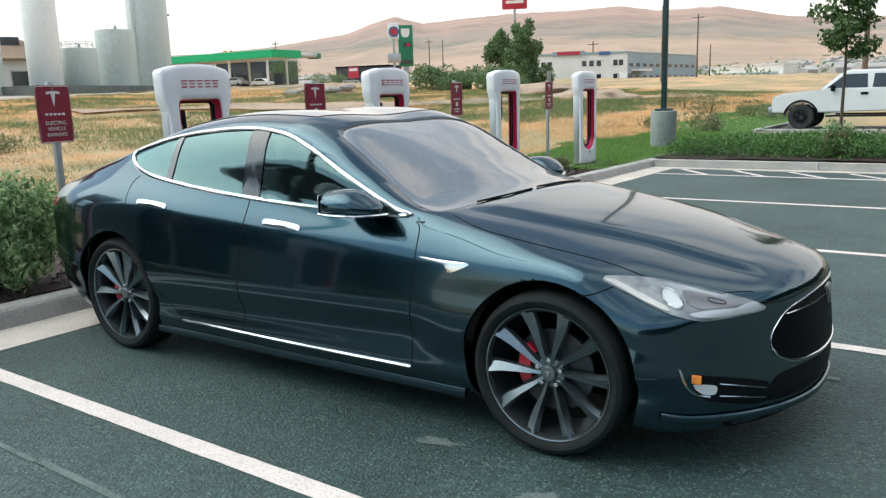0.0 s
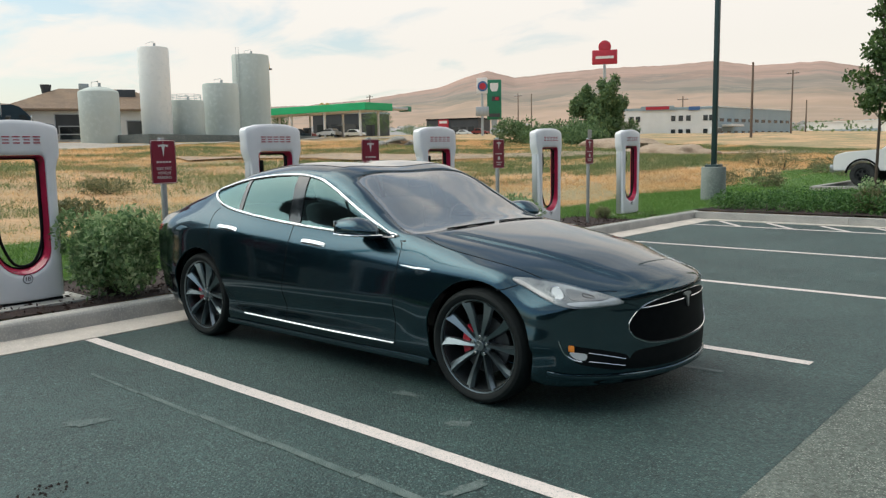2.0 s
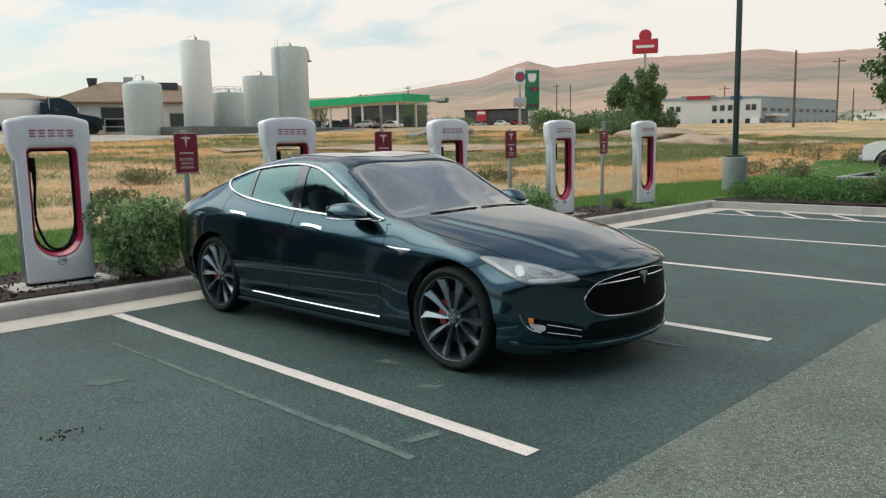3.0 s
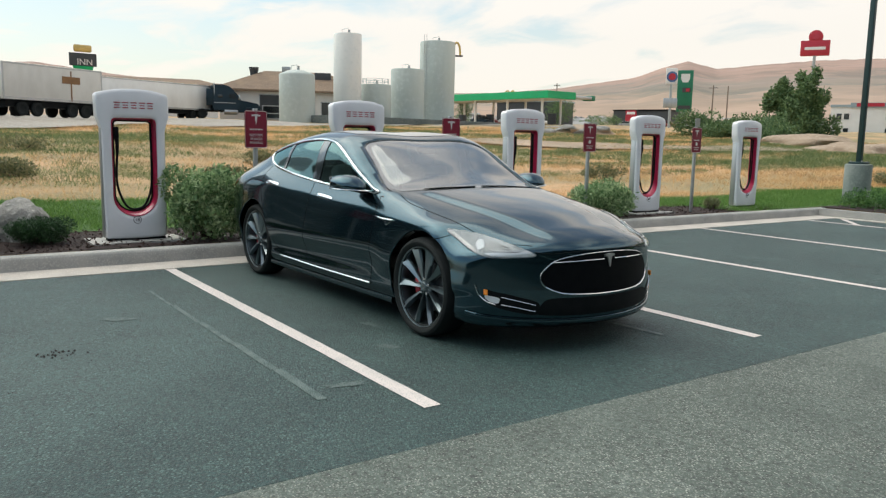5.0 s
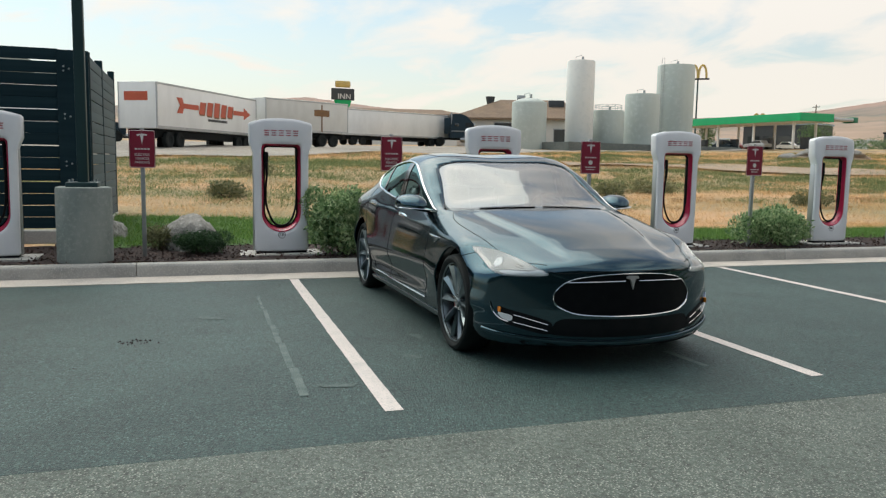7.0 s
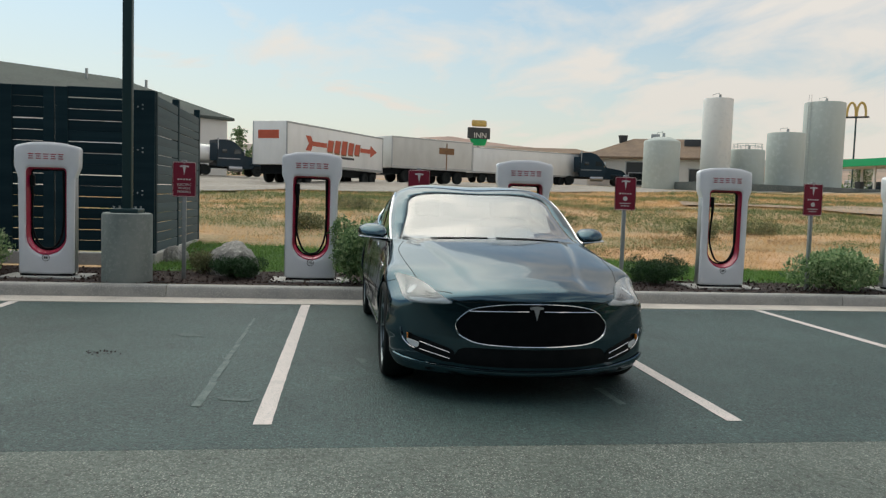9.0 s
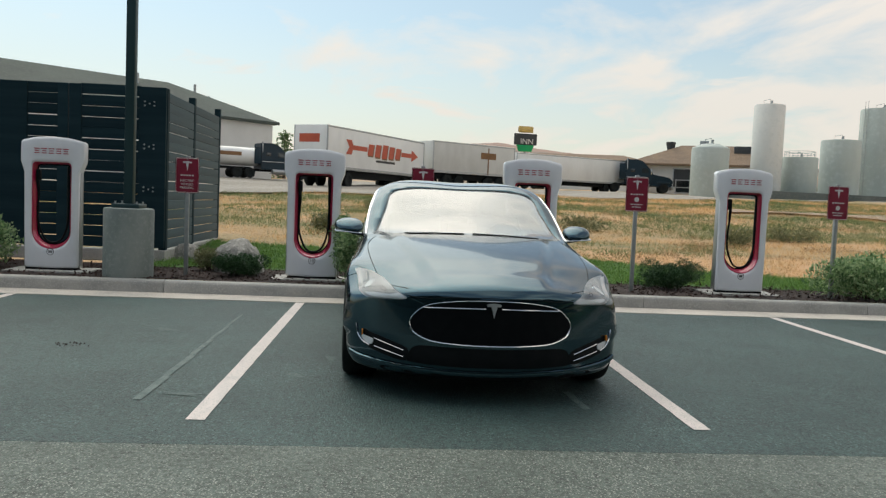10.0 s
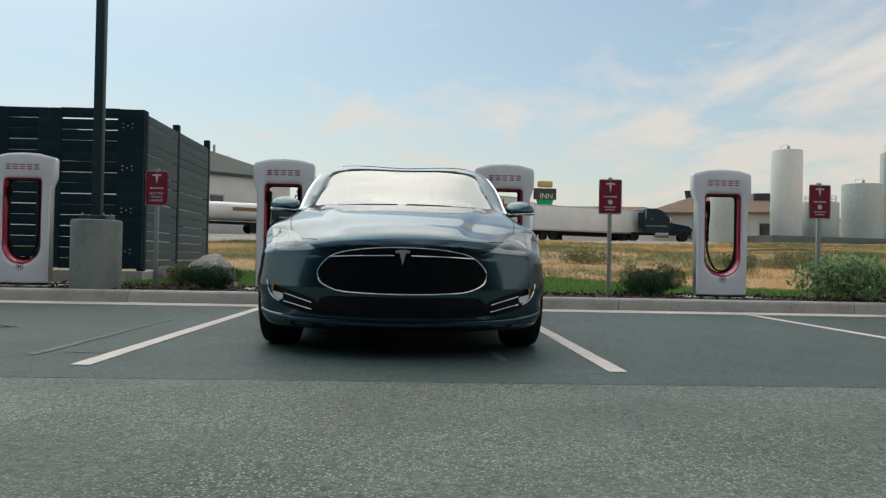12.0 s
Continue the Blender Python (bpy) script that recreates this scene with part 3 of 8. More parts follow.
def tube(points, r, n=8, closed=False, flat=1.0):
    """Vertices and faces of a pipe along points."""
    pts = [Vector(p) for p in points]
    k = len(pts)
    verts, faces = [], []
    up = Vector((0, 0, 1))
    for i, p in enumerate(pts):
        a = pts[(i - 1) % k] if closed or i else p
        b = pts[(i + 1) % k] if closed or i < k - 1 else p
        t = (b - a).normalized()
        s = t.cross(up)
        s = s.normalized() if s.length > 1e-3 else Vector((0, 1, 0))
        u = s.cross(t)
        for j in range(n):
            c = 2 * math.pi * j / n
            verts.append(p + (s * math.cos(c) * flat + u * math.sin(c)) * r)
    for i in range(k if closed else k - 1):
        for j in range(n):
            q = (i + 1) % k
            faces.append((i * n + j, i * n + (j + 1) % n, q * n + (j + 1) % n, q * n + j))
    if not closed:
        faces.append(tuple(range(n))[::-1])
        faces.append(tuple((k - 1) * n + j for j in range(n)))
    return verts, faces


def lathe(profile, n=48, axis="y"):
    """Verts and faces of a ring turned about an axis from (radius, along) pairs."""
    verts, faces = [], []
    m = len(profile)
    for i in range(n):
        a = 2 * math.pi * i / n
        for r, h in profile:
            verts.append((r * math.cos(a), h, r * math.sin(a)) if axis == "y" else (r * math.cos(a), r * math.sin(a), h))
    for i in range(n):
        q = (i + 1) % n
        for j in range(m - 1):
            faces.append((i * m + j, i * m + j + 1, q * m + j + 1, q * m + j))
    return verts, faces


def text_mesh(words, size, mat, depth=0.002, align="CENTER"):
    cu = bpy.data.curves.new("words", "FONT")
    cu.body, cu.size, cu.align_x, cu.align_y, cu.extrude = words, size, align, "CENTER", depth
    tmp = new("words", cu)
    bpy.context.view_layer.update()
    me = bpy.data.meshes.new_from_object(tmp.evaluated_get(bpy.context.evaluated_depsgraph_get()))
    bpy.data.objects.remove(tmp)
    me.materials.clear()
    me.materials.append(mat)
    return me


FACE_X = Matrix(((0, 0, 1, 0), (1, 0, 0, 0), (0, 1, 0, 0), (0, 0, 0, 1)))  # flat in x,y -> standing, facing +x

M_TANKSTEEL = surf("dull_white_tank_steel", (0.72, 0.72, 0.71), 0.45, 0.35, dark=(0.58, 0.58, 0.57), scale=0.8, stretch=(0.3, 1, 1))


# ---- ground: one sheet from the parking lot to the horizon ----
KERB_X, KERB_Y = -5.45, 15.50      # foot of the kerb faces along the chargers and across the far end
BED = 0.145                        # height of the planted ground behind the kerb


def rise(x, y):
    """Height of the land: lot at 0, planted verge a kerb higher, field climbing gently away."""
    if x > KERB_X - 0.10 and y < KERB_Y + 0.10:
        return -0.03
    s = min(max(0.0, -x - 9.0), 420.0)
    z = BED - 0.01 + 1.55 * (1 - math.exp(-s / 45.0)) + 0.0185 * min(s, 150.0) + 0.011 * max(s - 150.0, 0.0)
    if y > 26:
        z += 0.012 * min(y - 26, 400.0)
    bumps = noise.noise((x * 0.11, y * 0.11, 0.3)) * 0.22 + noise.noise((x * 0.35, y * 0.35, 2.0)) * 0.07
    if x > -8.6 and y < 24:
        z -= 0.07
    far = min(1.0, s / 8.0)
    if y > 33 and x > -30:
        far = max(far, min(1.0, (y - 33) / 20.0))
    return z + bumps * far


def spread(a, b, n, p=1.0):
    return [a + (b - a) * (i / n) ** p for i in range(n + 1)]


gx = sorted(set([round(v, 4) for v in [-4500, -3000, -2000, -1400, -1000, -700, -500, -380, -300, -240, -200, -170]
                 + spread(-150, -8, 90) + spread(-7.9, -5.58, 14) + [-5.552, -5.548, -5.3] + spread(-5, 40, 20) + [60, 100, 200, 400, 900, 2000, 4500]]))
gy = sorted(set([round(v, 4) for v in [-4500, -2500, -1200, -600, -300, -180, -120, -80, -60]
                 + spread(-50, 15, 50) + [15.598, 15.602] + spread(16.0, 60, 40) + spread(62, 200, 60) + [240, 300, 400, 550, 800, 1200, 2000, 3000, 4500]]))
gv = [(x, y, rise(x, y)) for x in gx for y in gy]
gf = [(i * len(gy) + j, (i + 1) * len(gy) + j, (i + 1) * len(gy) + j + 1, i * len(gy) + j + 1) for i in range(len(gx) - 1) for j in range(len(gy) - 1)]
ground = mesh_obj("ground", gv, gf, M_FIELD, smooth=True, sharp=30)
tagged(ground, "dry straw-coloured field rising gently behind the chargers", "ground", kind="structure")


def slab(name, x0, x1, y0, y1, z0, z1, mat, label, category, nx=1, ny=1, kind="structure"):
    bm = bmesh.new()
    bmesh.ops.create_grid(bm, x_segments=nx, y_segments=ny, size=0.5)
    bmesh.ops.transform(bm, matrix=Matrix.Translation(((x0 + x1) / 2, (y0 + y1) / 2, z1)) @ Matrix.Diagonal((x1 - x0, y1 - y0, 1, 1)), verts=bm.verts)
    ret = bmesh.ops.extrude_face_region(bm, geom=bm.faces[:])
    for v in [g for g in ret["geom"] if isinstance(g, bmesh.types.BMVert)]:
        v.co.z = z0
    return tagged(bm_obj(name, bm, mat), label, category, kind=kind)


slab("pavement", -4.97, 0.37, -30, 15.05, -0.025, 0.0, M_ASPHALT, "fresh dark asphalt of the parking bays", "pavement")
slab("road", 0.3702, 30, -60, 15.05, -0.025, -0.0015, M_ASPHALT_OLD, "worn pale grey asphalt of the drive aisle", "road")

# painted lines, each a thing lying on the asphalt
def painted(name, x0, y0, x1, y1, w, mat=None, label="white painted parking bay line on dark asphalt", group="parking lines"):
    d = Vector((x1 - x0, y1 - y0, 0))
    n = Vector((-d.y, d.x, 0)).normalized() * w / 2
    a, b = Vector((x0, y0, 0.004)), Vector((x1, y1, 0.004))
    k = max(2, int(d.length / 0.12))
    rnd = random.Random(round(x0 * 31 + y0 * 17))
    verts, faces = [], []
    for i in range(k + 1):
        p = a.lerp(b, i / k)
        e = 0.0035
        verts += [p + n * (1 + rnd.uniform(-e, e) * 12), p - n * (1 + rnd.uniform(-e, e) * 12)]
        if i:
            faces.append((2 * i - 2, 2 * i - 1, 2 * i + 1, 2 * i))
    ob = mesh_obj(name, verts, faces, mat or M_PAINT_LINE)
    return tagged(ob, label, "road marking", group, "structure")


for ly, le in ((-1.08, -1.10), (2.19, 2.13), (5.05, 5.03), (7.94, 7.92), (10.93, 10.93)):
    painted("parking_line", -4.96, ly, -0.05, le, 0.105)
painted("parking_line", -4.96, 14.12, -0.05, 14.12, 0.105, label="white line closing a hatched no-parking strip")
for hx in range(6):
    painted("hatch_line", -4.75 + hx * 0.95, 14.98, -4.05 + hx * 0.95, 14.17, 0.10, label="white diagonal hatch stripe beside the kerb", group="hatch stripes")
for ox0, ox1, ow in ((-3.9, -3.2, 0.026), (-3.19, -2.5, 0.036), (-2.49, -1.82, 0.044), (-1.81, -1.1, 0.050), (-1.09, -0.45, 0.056)):
    painted("old_line", ox0, 1.705, ox1, 1.69, ow, M_FADED, "pale worn remains of an old bay line", "old lines")
painted("old_line", -0.9, 4.42, -0.45, 4.45, 0.055, M_FADED, "pale worn remains of an old bay line", "old lines")

# kerb and gutter: cast stones butted end to end along the bays
def kerb_profile_mesh(length):
    """Kerb stone: battered face, rounded nose, flat top; local x across (0 at the foot, minus to the back), y along."""
    prof = [(0.0, -0.06), (0.0, 0.0), (-0.012, 0.09), (-0.020, 0.122), (-0.034, 0.140), (-0.055, 0.148), (-0.17, 0.150), (-0.18, 0.146), (-0.18, -0.06)]
    verts = [(x, y, z) for y in (0.004, length - 0.004) for x, z in prof]
    n = len(prof)
    faces = [(i, i + 1, n + i + 1, n + i) for i in range(n - 1)] + [tuple(range(n))[::-1], tuple(range(n, 2 * n))]
    me = bpy.data.meshes.new("kerb_stone")
    me.from_pydata(verts, [], faces)
    me.materials.append(M_CONCRETE)
    me.update()
    return me


kerb = empty("kerb", Matrix.Identity(4), "pale cast concrete kerb round the parking bays", "kerb", kind="structure")
KERB_ME = kerb_profile_mesh(3.0)
for i in range(11):
    s = new("kerb_stone", KERB_ME)
    s.parent, s.matrix_basis = kerb, pose(KERB_X, KERB_Y - 0.02 - 3.0 * (i + 1), 0)
for i in range(9):
    s = new("kerb_stone", KERB_ME)
    s.parent, s.matrix_basis = kerb, pose(KERB_X + 3.0 * i + 3.0, KERB_Y, 0, rz=90)
corner = new("kerb_stone", kerb_profile_mesh(0.2))
corner.parent, corner.matrix_basis = kerb, pose(KERB_X, KERB_Y - 0.02, 0)
slab("gutter", KERB_X - 0.02, -4.975, -30, KERB_Y - 0.42, -0.03, 0.006, M_GUTTER, "pale concrete gutter strip along the kerb", "gutter")
slab("gutter_end", KERB_X - 0.02, 30, KERB_Y - 0.416, KERB_Y + 0.02, -0.03, 0.006, M_GUTTER, "pale concrete gutter strip across the end of the bays", "gutter")

# planting bed of bark, and lawn behind it
def sheet(name, outline_fn, x0, x1, y0, y1, step, lift, mat, label, category):
    xs, ys = np.arange(x0, x1 + 1e-6, step), np.arange(y0, y1 + 1e-6, step)
    verts, faces, idx = [], [], {}

    def vert(i, j):
        if (i, j) not in idx:
            x, y = xs[i], ys[j]
            idx[i, j] = len(verts)
            verts.append((x, y, max(rise(x, y), BED - 0.01) + lift + 0.02 * noise.noise((x * 2.2, y * 2.2, 5))))
        return idx[i, j]

    for i in range(len(xs) - 1):
        for j in range(len(ys) - 1):
            if outline_fn(xs[i] + step / 2, ys[j] + step / 2):
                faces.append((vert(i, j), vert(i + 1, j), vert(i + 1, j + 1), vert(i, j + 1)))
    ob = mesh_obj(name, verts, faces, mat, smooth=True, sharp=60)
    return tagged(ob, label, category, kind="structure")


def in_lawn(x, y):
    edge = -11.3 + 0.5 * math.sin(y * 0.5) if y < 6 else -11.3 + 2.6 * min(1.0, (y - 6) / 5.0) + 0.3 * math.sin(y * 0.9)
    front = -7.25 - 0.25 * math.sin(y * 0.7) if y < 9.0 else -6.95
    if y > 13.0:
        front = -5.66
    if y > 18.9:
        return (edge - 0.4 < x < 24 and y < 24.0) or (24.0 <= y < 48.0 and -9.1 - 0.09 * (y - 24) + 0.3 * math.sin(y) < x < -5.88)
    return edge < x < front and y > -0.3 - (0 if x > -12.5 else 8)


def in_bed(x, y):
    return -7.7 < x < -5.62 and -20 < y < 14.9


sheet("lawn", in_lawn, -12.2, 24, -0.5, 48.1, 0.2, 0.018, M_LAWNSOIL, "mown green lawn between the chargers and the dry field", "lawn")
sheet("planting_bed", in_bed, -7.8, -5.6, -12, 15.0, 0.16, 0.008, M_MULCH, "dark bark mulch bed behind the kerb", "planting bed")
sheet("planting_bed_end", lambda x, y: -5.62 < x < 12 and 15.64 < y < 18.9, -5.7, 12.2, 15.6, 19.0, 0.16, 0.03, M_MULCH, "dark bark mulch under the juniper hedge", "planting bed")
slab("service_road", -5.7, 30, 24.6, 42, -0.02, BED + 0.02, M_ASPHALT_OLD, "grey asphalt of a second parking area behind the hedge", "road")
bm = bmesh.new()
box_bm(9.15, 24.5, 0.12, 30, 0.16, 0.30, 0.02, bm)
box_bm(-5.78, 33, 0.12, 0.16, 17.2, 0.30, 0.02, bm)
tagged(bm_obj("kerb_far", bm, M_CONCRETE), "pale concrete kerb of the second parking area", "kerb", kind="structure")


# pale tracks across the field
def track(name, pts, width, label):
    verts, faces = [], []
    n = 60
    for i in range(n + 1):
        t = i / n * (len(pts) - 1)
        k = min(int(t), len(pts) - 2)
        a, b = Vector(pts[k]), Vector(pts[k + 1])
        p, d = a.lerp(b, t - k), (b - a).normalized()
        w = width * (1 + 0.2 * noise.noise((p.x * 0.1, p.y * 0.1, 0)))
        for s in (-1, -0.33, 0.33, 1):
            q = (p.x - d.y * w * s / 2, p.y + d.x * w * s / 2)
            verts.append((*q, rise(*q) + 0.10))
        if i:
            o = 4 * i
            faces += [(o - 4 + j, o - 3 + j, o + 1 + j, o + j) for j in range(3)]
    tagged(mesh_obj(name, verts, faces, M_DIRT, smooth=True), label, "track", kind="structure")


track("dirt_track", [(-34, 20), (-30, 30), (-26, 38), (-22, 52), (-10, 64), (30, 80)], 5.0, "pale bare dirt track through the dry field")


def apron_edge(y):
    return float(np.interp(y, [-70, -10, -2, 2, 6, 11, 18, 24, 34, 60, 110], [-26, -28, -31, -37, -40.5, -45, -52, -55, -59, -80, -92]))


av, af = [], []
for i in range(91):
    y = -70 + 2 * i
    near = apron_edge(y) + 0.9 * noise.noise((y * 0.3, 0, 8))
    for j in range(13):
        x = near - float(np.interp(y, [8, 24, 32, 44], [50, 34, 26, 3])) * (j / 12)
        av.append((x, y, rise(x, y) + 0.10))
    if i:
        af += [(13 * (i - 1) + j, 13 * (i - 1) + j + 1, 13 * i + j + 1, 13 * i + j) for j in range(12)]
tagged(mesh_obj("gravel_apron", av, af, M_GRAVEL, smooth=True), "pale gravel apron where the trucks are parked", "apron", kind="structure")

# hills
RIDGE = [(30, 2.0), (60, 2.8), (80, 3.6), (99, 4.15), (102, 4.45), (106, 5.34), (110, 5.28), (112.5, 5.72), (115.5, 5.58), (120, 5.54), (123, 5.35), (126.2, 5.08), (128.1, 5.60), (129.8, 5.15), (131.5, 4.50), (134.3, 4.10), (137, 3.70), (141, 3.35), (150, 3.10), (161.5, 3.50), (165.4, 3.65), (168, 3.90), (171.9, 4.35), (174, 4.20), (180, 3.6), (190, 3.0), (215, 2.2), (240, 1.6)]


def hill_mesh():
    verts, faces = [], []
    na, nr = 640, 60
    for i in range(na + 1):
        az = 30 + 210 * i / na
        c, s = math.cos(radians(az)), math.sin(radians(az))
        top = float(np.interp(az, [a for a, e in RIDGE], [e for a, e in RIDGE]))
        for j in range(nr + 1):
            u = j / nr
            r = 430 * (9.6 ** u)
            w = min(u / 0.93, 1.0)
            gully = 0.62 * noise.fractal((c * r * 0.0035, s * r * 0.0035, 3), 1.0, 2.0, 6) * w * (1 - w) * 3.2
            el = 0.9 + (top - 0.9) * (w ** 1.1) + gully + 0.05 * noise.noise((az * 1.7, u, 0)) * w
            z = math.tan(radians(el)) * r
            if u > 0.93:
                z *= 1 - (u - 0.93) * 3
            verts.append((c * r, s * r, z))
    for i in range(na):
        for j in range(nr):
            a = i * (nr + 1) + j
            faces.append((a, a + nr + 1, a + nr + 2, a + 1))
    return mesh_obj("hills", verts, faces, M_HILL, smooth=True)


tagged(hill_mesh(), "bare tan hills along the horizon, sunlit rose painted on the tops", "hills", kind="structure")


# scuffs and crumbs on the asphalt
def blot(x, y, rx, ry, turn, mat, label, seed):
    rnd = random.Random(seed)
    k = 26
    vs = [(0, 0, 0.0035)]
    for i in range(k):
        a = 2 * math.pi * i / k
        q = 0.65 + 0.5 * noise.noise((math.cos(a) * 1.6, math.sin(a) * 1.6, seed)) + rnd.uniform(-0.12, 0.12)
        vs.append((rx * q * math.cos(a), ry * q * math.sin(a), 0.0035))
    ob = mesh_obj("scuff", vs, [(0, i + 1, (i + 1) % k + 1) for i in range(k)], mat)
    ob.matrix_world = pose(x, y, 0, rz=turn)
    tagged(ob, label, "scuff", "scuffs on the asphalt", "structure")


blot(-1.19, 2.55, 0.13, 0.07, 30, M_SCUFF, "pale scuffed patch on dark asphalt", 1)
blot(-1.80, 2.76, 0.16, 0.05, 10, M_SCUFF, "pale scuffed patch on dark asphalt", 2)
blot(-0.62, 1.92, 0.20, 0.05, 80, M_SCUFF, "pale scuffed patch on dark asphalt", 3)
blot(-3.38, 3.02, 0.05, 0.04, 0, M_SCUFF, "pale scuffed patch on dark asphalt", 4)
blot(-2.9, 1.2, 0.22, 0.08, 60, M_SCUFF, "pale scuffed patch on dark asphalt", 5)
rng_c = np.random.default_rng(5)
cv, cf = [], []
for i in range(30):
    cx, cy = -2.07 + rng_c.normal(0, 0.055), 0.65 + rng_c.normal(0, 0.075)
    r = rng_c.uniform(0.004, 0.013)
    o = len(cv)
    cv += [(cx + r, cy, 0.001), (cx - r * 0.5, cy + r * 0.9, 0.001), (cx - r * 0.6, cy - r * 0.8, 0.001), (cx, cy, 0.001 + r * 1.1)]
    cf += [(o, o + 1, o + 3), (o + 1, o + 2, o + 3), (o + 2, o, o + 3)]
for i in range(160):
    cx, cy = rng_c.uniform(-4.9, 0.3), rng_c.uniform(-1.5, 8)
    r = rng_c.uniform(0.002, 0.006)
    o = len(cv)
    cv += [(cx + r, cy, 0.001), (cx - r * 0.5, cy + r * 0.9, 0.001), (cx - r * 0.6, cy - r * 0.8, 0.001), (cx, cy, 0.001 + r * 1.1)]
    cf += [(o, o + 1, o + 3), (o + 1, o + 2, o + 3), (o + 2, o, o + 3)]
tagged(mesh_obj("crumbs", cv, cf, M_CRUMB), "dark crumbs of dried mud on the asphalt", "crumbs", kind="stuff")

# unseen dark wall added behind the walk, darkens what the car's nose reflects
slab("wall_east", 31.0, 31.4, -150, 150, -0.02, 14.0, M_EASTWALL, "unseen plain dark wall added to darken the car nose reflections", "wall")


# ---- the car: x forward from the front axle, y to its left, z up ----
CAR_X, CAR_Y, CAR_YAW = -1.35, 3.825, 0.5
WB, HUB, TYRE_R = 2.96, 0.354, 0.354


def curve_fn(pts):
    """A smooth curve through a few (x, value) pairs that does not overshoot."""
    pts = sorted(pts)
    x, y = np.array([p[0] for p in pts]), np.array([p[1] for p in pts])
    h = np.diff(x)
    d = np.diff(y) / h
    m = np.zeros(len(x))
    for i in range(1, len(x) - 1):
        if d[i - 1] * d[i] > 0:
            w1, w2 = 2 * h[i] + h[i - 1], h[i] + 2 * h[i - 1]
            m[i] = (w1 + w2) / (w1 / d[i - 1] + w2 / d[i])
    m[0], m[-1] = d[0], d[-1]

    def f(t):
        t = min(max(t, x[0]), x[-1])
        i = min(max(int(np.searchsorted(x, t)) - 1, 0), len(x) - 2)
        s = (t - x[i]) / h[i]
        return float((1 + 2 * s) * (1 - s) ** 2 * y[i] + s * (1 - s) ** 2 * h[i] * m[i] + s * s * (3 - 2 * s) * y[i + 1] + s * s * (s - 1) * h[i] * m[i + 1])

    return f


NOSE, TAIL = 0.925, -4.06
width = curve_fn([(NOSE, 0.945), (0.6, 0.964), (0.3, 0.970), (0, 0.968), (-0.5, 0.960), (-1.2, 0.960), (-2.0, 0.965), (-2.7, 0.979), (-3.1, 0.978), (-3.6, 0.935), (TAIL, 0.86)])
z_under = curve_fn([(NOSE, 0.160), (0.5, 0.168), (0, 0.16), (-2.9, 0.16), (-3.4, 0.19), (TAIL, 0.27)])
z_shoulder = curve_fn([(NOSE, 0.625), (0.6, 0.715), (0.3, 0.785), (0, 0.815), (-0.5, 0.83), (-1.8, 0.86), (-2.9, 0.93), (-3.5, 0.93), (TAIL, 0.87)])
y_belt = curve_fn([(NOSE, 0.62), (0.6, 0.70), (0.3, 0.745), (0, 0.78), (-0.5, 0.820), (-0.75, 0.842), (-1.3, 0.852), (-1.8, 0.852), (-2.3, 0.845), (-2.65, 0.830), (-3.0, 0.80), (-3.5, 0.73), (TAIL, 0.66)])
z_belt = curve_fn([(NOSE, 0.685), (0.6, 0.765), (0.3, 0.825), (0, 0.865), (-0.5, 0.935), (-0.75, 0.953), (-1.3, 0.965), (-1.8, 0.99), (-2.3, 1.03), (-2.65, 1.07), (-3.0, 1.09), (-3.5, 1.055), (TAIL, 0.975)])
y_rail = curve_fn([(NOSE, 0.40), (0, 0.50), (-0.5, 0.62), (-0.72, 0.780), (-1.05, 0.765), (-1.3, 0.730), (-1.6, 0.690), (-2.0, 0.660), (-2.5, 0.64), (-2.9, 0.63), (-3.3, 0.62), (-3.7, 0.58), (TAIL, 0.45)])
z_rail = curve_fn([(NOSE, 0.722), (0.8, 0.745), (0.6, 0.782), (0.3, 0.85), (0, 0.902), (-0.35, 0.955), (-0.58, 0.982), (-0.70, 0.990), (-1.05, 1.145), (-1.3, 1.283), (-1.6, 1.383), (-2.0, 1.400), (-2.5, 1.360), (-2.9, 1.278), (-3.3, 1.165), (-3.7, 1.07), (TAIL, 0.985)])
z_mid = curve_fn([(NOSE, 0.738), (0.8, 0.762), (0.6, 0.802), (0.3, 0.868), (0, 0.922), (-0.33, 0.968), (-0.49, 0.992), (-0.75, 1.090), (-1.05, 1.235), (-1.3, 1.345), (-1.55, 1.412), (-1.9, 1.442), (-2.3, 1.438), (-2.6, 1.410), (-2.9, 1.350), (-3.3, 1.225), (-3.7, 1.095), (-3.95, 1.03), (TAIL, 0.995)])
SPANS = 15


